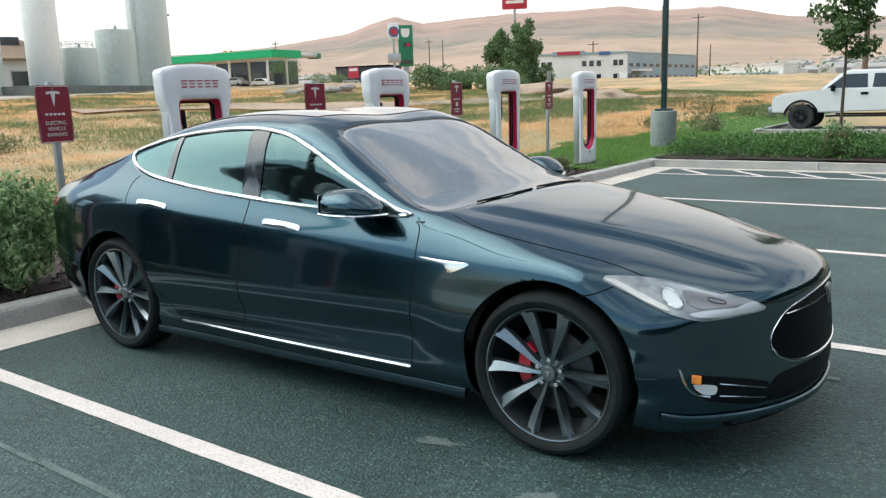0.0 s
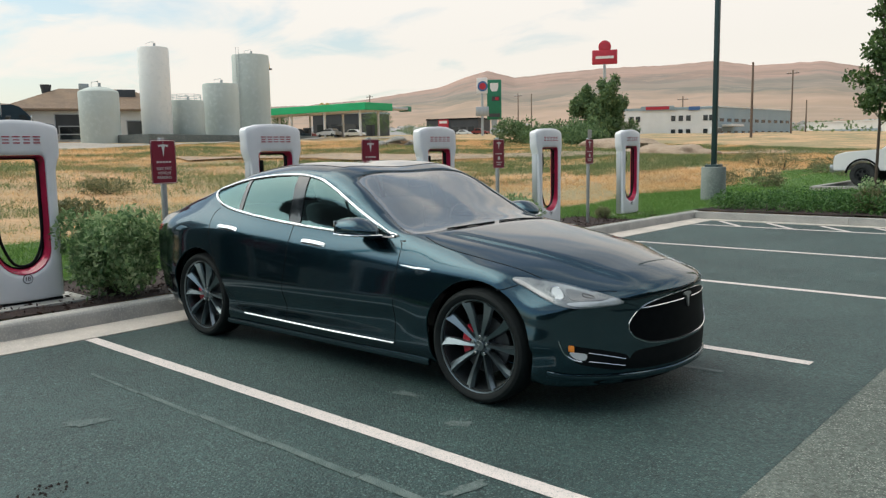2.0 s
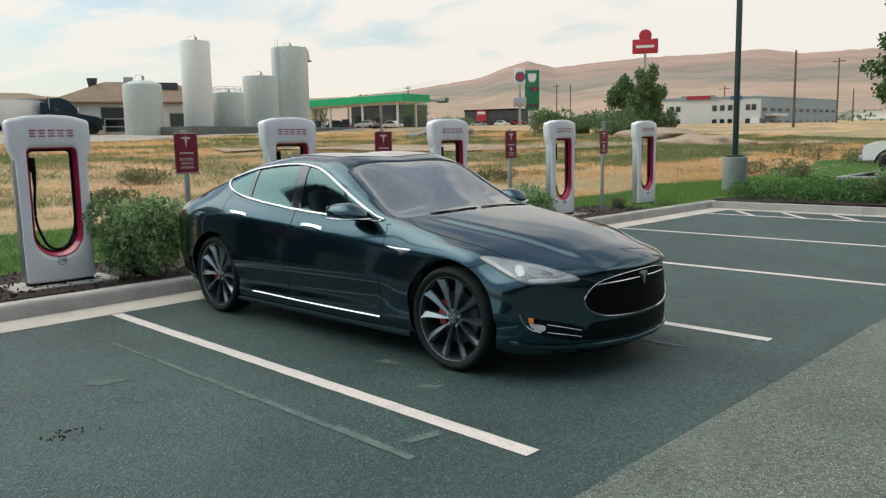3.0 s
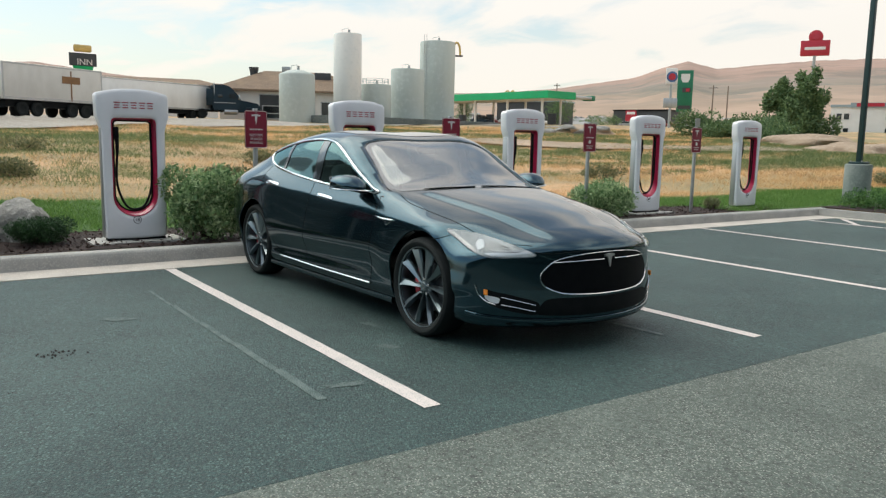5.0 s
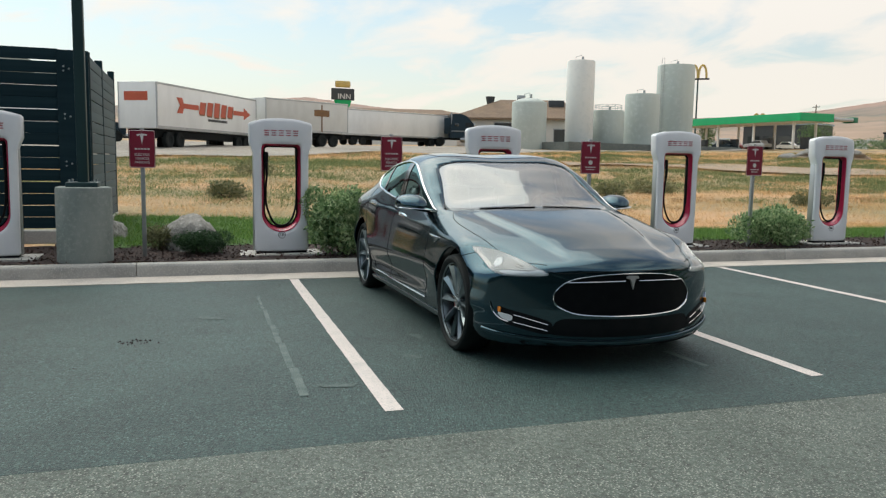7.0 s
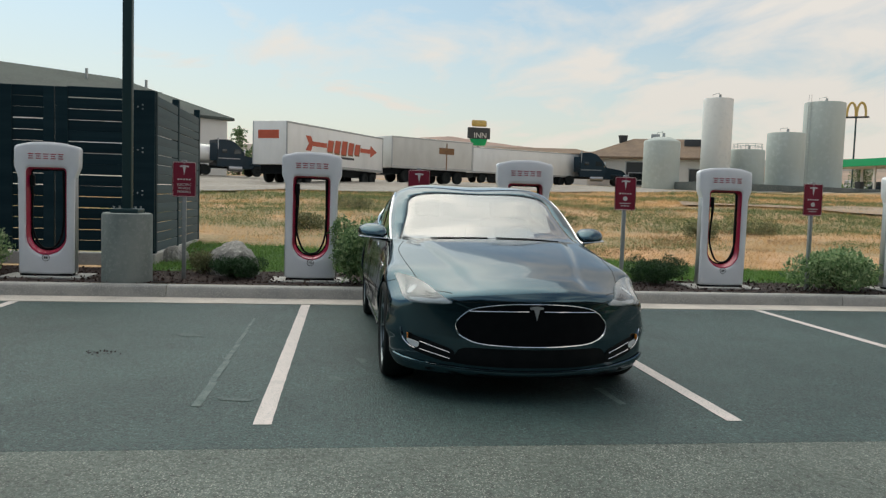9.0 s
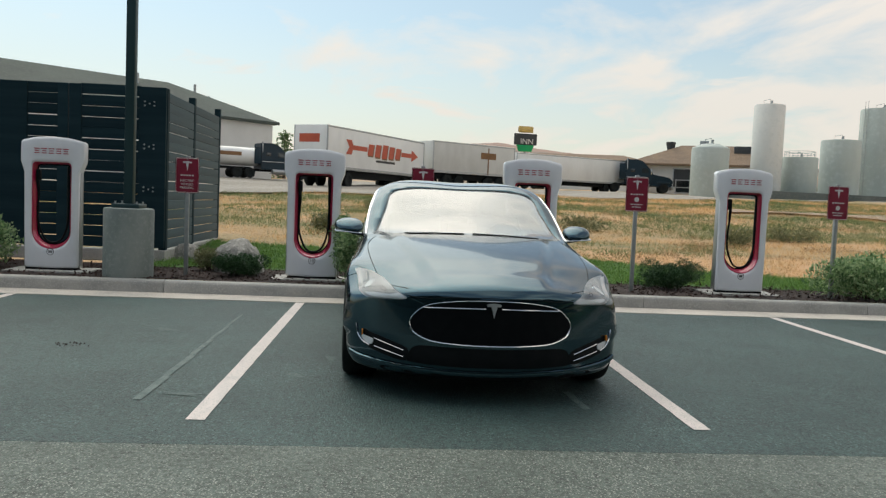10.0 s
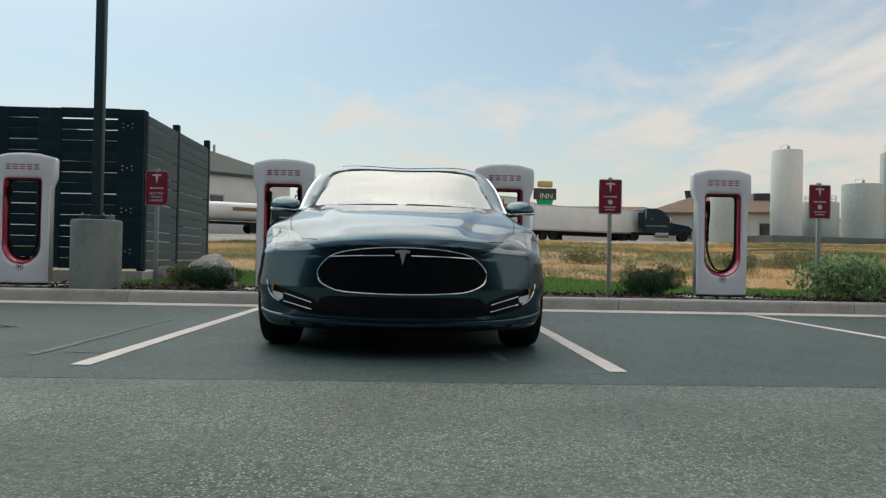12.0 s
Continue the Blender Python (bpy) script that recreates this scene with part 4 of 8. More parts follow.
def section(xs):
    """Right half of a cross-section, from the underside's middle round to the roof's middle."""
    w, zu, zs, yb, zb = width(xs), z_under(xs), z_shoulder(xs), y_belt(xs), z_belt(xs)
    mid = min(0.52, zu + (zs - zu) * 0.54)
    keys = [(0, zu), (w * 0.55, zu), (w * 0.885, zu + 0.012), (w * 0.955, zu + 0.085), (w * 0.968, zu + 0.20), (w, mid), (w - 0.016, mid + (zs - mid) * 0.43), (w - 0.055, zs), (yb, zb), (y_rail(xs), z_rail(xs)), (0, z_mid(xs))]
    p = [(-keys[1][0], keys[1][1])] + keys + [(-keys[-2][0], keys[-2][1])]
    t = [0.0]
    for a, b in zip(p, p[1:]):
        t.append(t[-1] + max(math.dist(a, b), 1e-4) ** 0.75)
    out = []
    for i in range(1, len(p) - 2):
        for k in range(SPANS):
            u = k / SPANS
            h = t[i + 1] - t[i]
            c = []
            for a in (0, 1):
                p0, p1, p2, p3 = p[i - 1][a], p[i][a], p[i + 1][a], p[i + 2][a]
                m1 = (p2 - p0) / (t[i + 1] - t[i - 1]) * h
                m2 = (p3 - p1) / (t[i + 2] - t[i]) * h
                c.append((2 * u ** 3 - 3 * u * u + 1) * p1 + (u ** 3 - 2 * u * u + u) * m1 + (3 * u * u - 2 * u ** 3) * p2 + (u ** 3 - u * u) * m2)
            out.append((max(c[0], 0.0), c[1]))
    out.append((0.0, keys[-1][1]))
    return out


def smooth01(t):
    t = min(max(t, 0.0), 1.0)
    return t * t * (3 - 2 * t)


def bowed(xs, y, z):
    """The nose and tail curve back towards the sides."""
    q = min(abs(y) / 0.95, 1.0)
    x = xs - 0.50 * smooth01((xs + 0.25) / 1.2) ** 1.3 * q ** 2.2
    x += 0.30 * smooth01((-3.2 - xs) / 0.86) ** 1.4 * q ** 2.4
    if xs > 0.3:  # upright but slightly leaning nose
        k = smooth01((xs - 0.3) / 0.65)
        x += k * (-0.10 * max(0.0, z - 0.42) ** 1.0 - 0.16 * max(0.0, 0.30 - z))
    if xs < -3.4:
        k = smooth01((-3.4 - xs) / 0.6)
        x += k * 0.22 * max(0.0, 0.80 - z) * 0.6
    return x


def bonnet_fold(x, y, z):
    """The bonnet's middle stands proud, folded along two lines that draw together towards the nose."""
    if x < -0.62 or z < z_belt(x) - 0.03:
        return 0.0
    fold = 0.60 - 0.21 * smooth01((x + 0.6) / 1.5)
    return 0.024 * smooth01((fold + 0.03 - abs(y)) / 0.085) * smooth01((x + 0.62) / 0.2) * smooth01((0.93 - x) / 0.25)


def scallop(x, y, z):
    """The doors are drawn in above the sill."""
    if abs(y) < 0.7 or not -2.75 < x < -0.45:
        return 0.0
    k = smooth01((x + 2.75) / 0.5) * smooth01((-0.45 - x) / 0.3)
    return 0.024 * k * math.exp(-((z - 0.40 - 0.05 * (x + 1.6)) / 0.085) ** 2)


def car_body():
    stations, round_r = [], 0.075
    xs = TAIL
    while xs < NOSE - 1e-6:
        stations.append((xs, 0.0))
        xs += 0.03
    stations = [s for s in stations if TAIL + 0.10 < s[0] < NOSE - 0.10]
    for i in range(7):  # rounded rims at both ends
        a = math.pi / 2 * i / 6
        stations.append((NOSE - round_r + round_r * math.sin(a), round_r * (1 - math.cos(a))))
        stations.append((TAIL + round_r - round_r * math.sin(a), round_r * (1 - math.cos(a))))
    stations.sort()
    rings = []
    for xs, inset in stations:
        half = section(xs)
        zc = 0.47 if xs > -1 else 0.65
        ring = []
        for y, z in half:
            if inset:
                l = math.hypot(y, z - zc) or 1.0
                y, z = y - y / l * inset * 0.9, z - (z - zc) / l * inset * 0.9
            ring.append((xs, y, z))
        rings.append([(x, y - scallop(x, y, z), z + bonnet_fold(x, y, z)) for x, y, z in ring])
    n = len(rings[0])
    bm = bmesh.new()
    grid = []
    for ring in rings:
        row = [bm.verts.new((bowed(x, y, z), -y, z)) for x, y, z in ring]
        row += [bm.verts.new((bowed(x, y, z), y, z)) for x, y, z in ring[-2:0:-1]]
        grid.append(row)
    m = len(grid[0])
    for i in range(len(grid) - 1):
        for j in range(m):
            bm.faces.new((grid[i][j], grid[i][(j + 1) % m], grid[i + 1][(j + 1) % m], grid[i + 1][j]))
    # end caps: rings drawn in towards the middle of each end
    for ring, row in ((rings[0], grid[0]), (rings[-1], grid[-1])):
        xe = ring[0][0]
        zc = 0.47 if xe > -1 else 0.65
        outer = row
        around = [(-y, z) for x, y, z in ring] + [(y, z) for x, y, z in ring[-2:0:-1]]
        steps = 26
        for k in range(1, steps):
            u = 1 - k / steps
            inner = [bm.verts.new((bowed(xe, y * u, zc + (z - zc) * u), y * u, zc + (z - zc) * u)) for y, z in around]
            for j in range(m):
                bm.faces.new((outer[j], outer[(j + 1) % m], inner[(j + 1) % m], inner[j]))
            outer = inner
        hub = bm.verts.new((bowed(xe, 0, zc), 0, zc))
        for j in range(m):
            bm.faces.new((outer[j], outer[(j + 1) % m], hub))
    bmesh.ops.remove_doubles(bm, verts=bm.verts, dist=0.0004)
    edge = [v for v in bm.verts if v.co.x > 0.70 and v.co.z > 0.60 and abs(v.co.y) < 0.6]
    for _ in range(4):
        bmesh.ops.smooth_vert(bm, verts=edge, factor=0.5, use_axis_x=True, use_axis_y=False, use_axis_z=True)
    bmesh.ops.recalc_face_normals(bm, faces=bm.faces)
    up = sum(f.normal.z * f.calc_area() for f in bm.faces if f.calc_center_median().z > 1.2)
    if up < 0:
        bmesh.ops.reverse_faces(bm, faces=bm.faces)
    return bm


from mathutils.bvhtree import BVHTree

car = empty("car", pose(CAR_X, CAR_Y, 0, rz=CAR_YAW), "dark grey metallic saloon car parked nose out in the bay", "car")
shell = car_body()
SKIN = BVHTree.FromBMesh(shell)


def on_skin(p, d, off=0.0):
    """The place where a ray from p along d meets the car's skin, lifted by off."""
    hit, nrm, _, _ = SKIN.ray_cast(Vector(p), Vector(d).normalized())
    if hit is None:
        near = SKIN.find_nearest(Vector(p))
        hit, nrm = near[0], near[1]
    if nrm.dot(Vector(d)) > 0:
        nrm = -nrm
    return hit + nrm * off


def from_side(s):
    return lambda u, v, off: on_skin((u, s * 2.0, v), (0, -s, 0), off)


def from_top(u, v, off):
    return on_skin((u, v, 3.0), (0, 0, -1), off)


def from_front(u, v, off):
    return on_skin((3.0, u, v), (-1, 0, 0), off)


def from_corner(s):
    """Looking at a front corner: u runs along the lamp from outside to inside, v up."""
    side = Vector((-0.62, 0.78 * s, 0)).normalized()
    axis = Vector((0.78, 0.62 * s, 0)).normalized()

    def f(u, v, off):
        o = Vector((0.5, 0.66 * s, 0)) + side * -u + axis * 2 + Vector((0, 0, v))
        return on_skin(o, -axis, off)

    return f


def loop_points(pts, n, closed=True):
    """n points along a smooth loop through pts."""
    k = len(pts)
    dense = []
    for i in range(k if closed else k - 1):
        p0, p1, p2, p3 = (pts[(i + a) % k] if closed else pts[min(max(i + a, 0), k - 1)] for a in (-1, 0, 1, 2))
        for j in range(24):
            t = j / 24
            dense.append(tuple(0.5 * (2 * b + (c - a) * t + (2 * a - 5 * b + 4 * c - d) * t * t + (3 * b - a - 3 * c + d) * t ** 3) for a, b, c, d in zip(p0, p1, p2, p3)))
    if not closed:
        dense.append(tuple(pts[-1]))
    seg = [0.0]
    ring = dense + [dense[0]] if closed else dense
    for a, b in zip(ring, ring[1:]):
        seg.append(seg[-1] + math.dist(a, b))
    out = []
    for i in range(n):
        want = seg[-1] * i / (n if closed else n - 1)
        k = min(max(int(np.searchsorted(seg, want)) - 1, 0), len(ring) - 2)
        f = (want - seg[k]) / max(seg[k + 1] - seg[k], 1e-9)
        out.append(tuple(a + (b - a) * f for a, b in zip(ring[k], ring[k + 1])))
    return out


def clip_x(poly, lo, hi):
    for keep, edge in ((lambda p: p[0] >= lo, lo), (lambda p: p[0] <= hi, hi)):
        out = []
        for a, b in zip(poly, poly[1:] + poly[:1]):
            if keep(a):
                out.append(a)
            if keep(a) != keep(b):
                t = (edge - a[0]) / (b[0] - a[0])
                out.append((edge, a[1] + (b[1] - a[1]) * t))
        poly = out
    return poly


def resample(poly, n):
    seg = [0.0]
    ring = poly + [poly[0]]
    for a, b in zip(ring, ring[1:]):
        seg.append(seg[-1] + math.dist(a, b))
    out = []
    for i in range(n):
        want = seg[-1] * i / n
        k = min(max(int(np.searchsorted(seg, want)) - 1, 0), len(poly) - 1)
        f = (want - seg[k]) / max(seg[k + 1] - seg[k], 1e-9)
        out.append((ring[k][0] + (ring[k + 1][0] - ring[k][0]) * f, ring[k][1] + (ring[k + 1][1] - ring[k][1]) * f))
    return out


def patch(poly, proj, off, rings=7, sink=0.006, bulge=0.0, centre=None):
    """A plate laid on the skin inside an outline, its rim turned in."""
    c = centre or (sum(p[0] for p in poly) / len(poly), sum(p[1] for p in poly) / len(poly))
    n = len(poly)
    verts, faces = [], []
    for p in poly:
        verts.append(proj(p[0], p[1], off - sink))
    for r in range(rings):
        s = 1 - r / rings
        for p in poly:
            verts.append(proj(c[0] + (p[0] - c[0]) * s, c[1] + (p[1] - c[1]) * s, off + bulge * (1 - s * s)))
    verts.append(proj(c[0], c[1], off + bulge))
    for r in range(rings):
        for i in range(n):
            j = (i + 1) % n
            faces.append((r * n + i, r * n + j, (r + 1) * n + j, (r + 1) * n + i))
    for i in range(n):
        faces.append((rings * n + i, rings * n + (i + 1) % n, len(verts) - 1))
    out = proj(c[0], c[1], off + 0.05) - proj(c[0], c[1], off)
    turn = sum(((verts[n + (i + 1) % n] - verts[-1]).cross(verts[n + i] - verts[-1]) for i in range(n)), Vector())
    if turn.dot(out) > 0:
        faces = [f[::-1] for f in faces]
    return verts, faces


def strip(pts, proj, off, r, n=6, closed=False, flat=1.0):
    return tube([proj(u, v, off) for u, v in pts], r, n, closed, flat)


def inside(poly, x, y):
    hit = False
    for (ax, ay), (bx, by) in zip(poly, poly[1:] + poly[:1]):
        if (ay > y) != (by > y) and x < (bx - ax) * (y - ay) / (by - ay) + ax:
            hit = not hit
    return hit


def nearest(poly, x, y):
    best = None
    for (ax, ay), (bx, by) in zip(poly, poly[1:] + poly[:1]):
        dx, dy = bx - ax, by - ay
        t = min(max(((x - ax) * dx + (y - ay) * dy) / (dx * dx + dy * dy + 1e-12), 0), 1)
        q = (ax + dx * t, ay + dy * t)
        d = math.dist(q, (x, y))
        if best is None or d < best[0]:
            best = (d, q)
    return best[1]


# outlines, as seen square on
DLO = loop_points([(-0.76, 0.968), (-1.3, 0.978), (-1.79, 1.003), (-2.26, 1.043), (-2.62, 1.085), (-2.84, 1.130), (-2.985, 1.205), (-2.90, 1.248), (-2.5, 1.325), (-2.0, 1.365), (-1.65, 1.345), (-1.42, 1.275), (-1.10, 1.120), (-0.85, 1.000)], 160)
SHIELD = loop_points([(-0.535, 0.0), (-0.55, 0.30), (-0.575, 0.54), (-0.625, 0.735), (-0.70, 0.755), (-1.08, 0.672), (-1.325, 0.620), (-1.375, 0.46), (-1.39, 0.0), (-1.375, -0.46), (-1.325, -0.620), (-1.08, -0.672), (-0.70, -0.755), (-0.625, -0.735), (-0.575, -0.54), (-0.55, -0.30)], 160)
BACKLIGHT = loop_points([(-2.93, 0.0), (-2.95, 0.42), (-3.05, 0.50), (-3.45, 0.50), (-3.52, 0.42), (-3.55, 0.0), (-3.52, -0.42), (-3.45, -0.50), (-3.05, -0.50), (-2.95, -0.42)], 96)
ARCH_R = 0.398


def cut_arch(bm, cx, s, n=56):
    """A clean round wheel opening in one side of the skin."""
    cz, step = 0.362, 2 * math.pi / n

    def polar(c):
        return math.hypot(c.x - cx, c.z - cz), math.atan2(c.z - cz, c.x - cx)

    near = {f for f in bm.faces if f.calc_center_median().y * s > 0.55 and abs(polar(f.calc_center_median())[0] - ARCH_R) < 0.09}
    for k in range(n):
        am = (k + 0.5) * step
        here = []
        for f in near:
            _, a = polar(f.calc_center_median())
            if abs((a - am + math.pi) % (2 * math.pi) - math.pi) < step * 0.5 + 0.09:
                here.append(f)
        d = Vector((math.cos(am), 0, math.sin(am)))
        geom = list({g for f in here for g in (f, *f.edges, *f.verts)})
        before = set(here)
        out = bmesh.ops.bisect_plane(bm, geom=geom, plane_co=Vector((cx, 0, cz)) + d * ARCH_R * math.cos(step / 2), plane_no=d, dist=1e-5)
        near |= {g for g in out["geom"] if isinstance(g, bmesh.types.BMFace)}
        near = {f for f in near if f.is_valid}
    gone = []
    for f in bm.faces:
        c = f.calc_center_median()
        if c.y * s > 0.55:
            r, a = polar(c)
            if r * math.cos((a % step) - step / 2) < ARCH_R * math.cos(step / 2):
                gone.append(f)
    bmesh.ops.delete(bm, geom=gone, context="FACES")



def open_up(bm, poly, test, uv, proj):
    """Cut an opening out of the skin and draw its edge onto the outline."""
    gone = [f for f in bm.faces if test(f.calc_center_median()) and inside(poly, *uv(f.calc_center_median()))]
    rim = {v for f in gone for v in f.verts if any(g not in set(gone) for g in v.link_faces)} if False else set()
    gset = set(gone)
    for f in gone:
        for v in f.verts:
            if any(g not in gset for g in v.link_faces):
                rim.add(v)
    bmesh.ops.delete(bm, geom=gone, context="FACES")
    for v in rim:
        if v.is_valid:
            q = nearest(poly, *uv(v.co))
            v.co = proj(v.co, q)
    return rim


for s in (-1, 1):
    open_up(shell, DLO, lambda c: c.y * s > 0.4, lambda c: (c.x, c.z), lambda old, q: from_side(s)(q[0], q[1], 0))
    for cx in (0.0, -WB):
        cut_arch(shell, cx, s)
open_up(shell, SHIELD, lambda c: c.z > 0.93, lambda c: (c.x, c.y), lambda old, q: from_top(q[0], q[1], 0))
body = part("body", shell, M_CARPAINT, car, "dark grey metallic painted body", sharp=50, recalc=False)
sol = body.modifiers.new("thickness", "SOLIDIFY")
sol.thickness, sol.offset = 0.018, -1

# wheel wells and floor
for cx in (0.0, -WB):
    for s in (-1, 1):
        v, f = [], []
        for k in range(25):
            a = radians(-20 + 220 * k / 24)
            for y in (0.88, 0.55):
                v.append((cx + 0.392 * math.cos(a), s * y, 0.362 + 0.392 * math.sin(a)))
            if k:
                f.append((2 * k - 2, 2 * k - 1, 2 * k + 1, 2 * k))
        f.append(tuple(2 * k + 1 for k in range(25)))
        mpart("wheel_well", v, f, M_BLACK, car)

# glass
for s in (-1, 1):
    for lo, hi, nm in ((-1.745, -0.60, "front_door_window"), (-2.50, -1.865, "rear_door_window"), (-3.1, -2.53, "quarter_window")):
        v, f = patch(resample(clip_x(DLO, lo, hi), 90), from_side(s), -0.004, 5, 0.0)
        w = mpart(nm, v, f, M_GLASS, car, "green-tinted side window glass")
        w.visible_shadow = False
    for lo, hi in ((-1.875, -1.735), (-2.54, -2.49)):
        v, f = patch(resample(clip_x(DLO, lo, hi), 40), from_side(s), 0.001, 3, 0.01)
        mpart("pillar_cover", v, f, M_GLOSSBLACK, car, "gloss black window pillar cover")
    v, f = strip(DLO, from_side(s), 0.002, 0.0112, 8, True)
    mpart("window_trim", v, f, M_CHROME, car, "bright chrome window surround")
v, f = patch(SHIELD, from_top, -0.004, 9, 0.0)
shield = mpart("windscreen", v, f, M_SHIELD, car, "windscreen with pale cloud reflection painted into its glass")
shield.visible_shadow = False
v, f = strip(SHIELD, from_top, -0.003, 0.003, 6, True)
mpart("windscreen_seal", v, f, M_GLOSSBLACK, car)
v, f = patch(BACKLIGHT, from_top, 0.003, 5)
mpart("rear_window", v, f, M_GLOSSBLACK, car, "dark sloping rear window")
ROOFPANE = loop_points([(-1.53, 0.0), (-1.55, 0.50), (-1.65, 0.56), (-2.3, 0.545), (-2.75, 0.52), (-2.84, 0.42), (-2.86, 0.0), (-2.84, -0.42), (-2.75, -0.52), (-2.3, -0.545), (-1.65, -0.56), (-1.55, -0.50)], 110)
v, f = patch(ROOFPANE, from_top, 0.003, 6)
mpart("glass_roof", v, f, M_GLOSSBLACK, car, "black panoramic glass roof")

# shut lines
def seam(pts, proj, n=36):
    v, f = strip(loop_points(pts, n, False), proj, -0.0012, 0.0035, 5)
    mpart("shut_line", v, f, M_BLACK, car)


for s in (-1, 1):
    side = from_side(s)
    seam([(-1.80, 1.0), (-1.81, 0.80), (-1.83, 0.55), (-1.845, 0.36), (-1.85, 0.262)], side)
    seam([(-0.70, 0.945), (-0.665, 0.90), (-0.665, 0.70), (-0.685, 0.45), (-0.70, 0.262)], side)
    seam([(-2.80, 1.09), (-2.84, 1.03), (-2.79, 0.84), (-2.70, 0.67), (-2.53, 0.42), (-2.40, 0.30), (-2.36, 0.262)], side)
    seam([(-2.36, 0.262), (-1.5, 0.255), (-0.70, 0.262)], side)
    seam([(0.31, 0.77), (0.22, 0.73), (0.16, 0.715)], side, 12)
    seam([(-4.0, 0.62), (-3.75, 0.60), (-3.42, 0.56)], side, 16)
    seam([(0.72, 0.53 * s), (0.55, 0.665 * s), (0.30, 0.742 * s), (0.0, 0.785 * s), (-0.35, 0.80 * s), (-0.56, 0.745 * s)], from_top)
    v, f = strip(loop_points([(-2.36, 0.272), (-1.5, 0.266), (-0.70, 0.272)], 30, False), side, 0.004, 0.009, 6)
    mpart("rocker_trim", v, f, M_CHROME, car, "thin chrome strip along the sill")
    v, f = strip(loop_points([(-2.62, 0.19), (-1.5, 0.185), (-0.42, 0.19)], 30, False), side, 0.010, 0.028, 8, False, 0.5)
    mpart("sill", v, f, M_CARPAINT, car)
    # handles
    for hx, hz in ((-2.58, 0.935), (-1.53, 0.877)):
        poly = loop_points([(hx - 0.135, hz + 0.012), (hx - 0.12, hz + 0.026), (hx, hz + 0.022), (hx + 0.12, hz + 0.010), (hx + 0.135, hz - 0.004), (hx + 0.12, hz - 0.018), (hx, hz - 0.012), (hx - 0.12, hz - 0.004)], 36)
        v, f = patch(poly, side, 0.004, 4, 0.006, 0.004)
        mpart("door_handle", v, f, M_CHROME, car, "flush chrome door handle")
    # fender badge
    poly = loop_points([(-0.64, 0.800), (-0.50, 0.795), (-0.37, 0.792), (-0.40, 0.770), (-0.47, 0.745), (-0.50, 0.775), (-0.60, 0.788)], 40)
    v, f = patch(poly, side, 0.005, 3, 0.006, 0.002)
    mpart("fender_badge", v, f, M_CHROME, car, "chrome fender vent badge")
    # rear lamps
    poly = loop_points([(-3.98, 0.90), (-3.80, 0.915), (-3.72, 0.90), (-3.78, 0.855), (-3.95, 0.82)], 30)
    v, f = patch(poly, side, 0.003, 3)
    mpart("tail_lamp", v, f, M_REDLENS, car, "red wraparound tail lamp")
    # door mirror
    bm = bmesh.new()
    bmesh.ops.create_uvsphere(bm, u_segments=40, v_segments=24, radius=1.0)
    for q in bm.verts:
        x, y, z = (math.copysign(abs(c) ** 0.78, c) for c in q.co)
        fwd, out = max(x, 0.0), y * s
        x = max(x, -0.62)                                   # flat back that holds the glass
        z = z * (0.078 - 0.034 * fwd ** 1.6) if z > 0 else z * 0.036
        q.co = Vector((x * (0.168 - 0.035 * max(out, 0.0)), y * 0.118, z * (1 - 0.10 * max(out, 0.0)) - 0.018 * fwd ** 2))
    bmesh.ops.transform(bm, matrix=pose(-0.998, s * 0.976, 1.018, 0, 0, -12 * s), verts=bm.verts)
    mirror = part("door_mirror", bm, M_CARPAINT, car, "dark grey door mirror with a chrome lower edge")
    own = bmesh.new()
    join(own, box_bm(0, 0, 0, 0.085, 0.15, 0.030, 0.012), pose(-0.913, s * 0.899, 0.972, 10 * s, 0, 0))
    part("mirror_arm", own, M_BLACK, mirror)
    v, f = tube(loop_points([(-0.838, s * 0.862, 0.974), (-0.833, s * 0.924, 0.979), (-0.843, s * 1.004, 0.985), (-0.893, s * 1.074, 0.988), (-0.988, s * 1.092, 0.989), (-1.088, s * 1.079, 0.990)], 24, False), 0.0065)
    mpart("mirror_trim", v, f, M_CHROME, mirror, "chrome strip")
    own = bmesh.new()
    join(own, box_bm(0, 0, 0, 0.004, 0.165, 0.092, 0.001), pose(-1.104, s * 0.998, 1.030, 0, 0, -12 * s))
    part("mirror_glass", own, M_CHROME, mirror)

# front edge of the bonnet
v, f = strip(loop_points([(-0.54, 0.672), (-0.44, 0.662), (-0.25, 0.676), (0, 0.681), (0.25, 0.676), (0.44, 0.662), (0.54, 0.672)], 160, False), from_front, 0.0012, 0.003, 6)
mpart("shut_line", v, f, M_BLACK, car)

# nose: grille, intake, slots, lamps
GRILLE = loop_points([(-0.512, 0.500), (-0.485, 0.560), (-0.40, 0.622), (-0.22, 0.655), (0, 0.664), (0.22, 0.655), (0.40, 0.622), (0.485, 0.560), (0.512, 0.500), (0.475, 0.440), (0.375, 0.402), (0.20, 0.390), (0, 0.387), (-0.20, 0.390), (-0.375, 0.402), (-0.475, 0.440)], 110)
v, f = patch(GRILLE, from_front, 0.002, 8)
mpart("grille", v, f, M_GRILLE, car, "oval dull black nose panel")
v, f = strip(GRILLE, from_front, 0.002, 0.0032, 8, True)
mpart("grille_trim", v, f, M_CHROME, car, "thin chrome surround")
v, f = strip(loop_points([(-0.505, 0.475), (-0.475, 0.440), (-0.375, 0.402), (-0.20, 0.390), (0, 0.387), (0.20, 0.390), (0.375, 0.402), (0.475, 0.440), (0.505, 0.475)], 90, False), from_front, 0.003, 0.0062, 8)
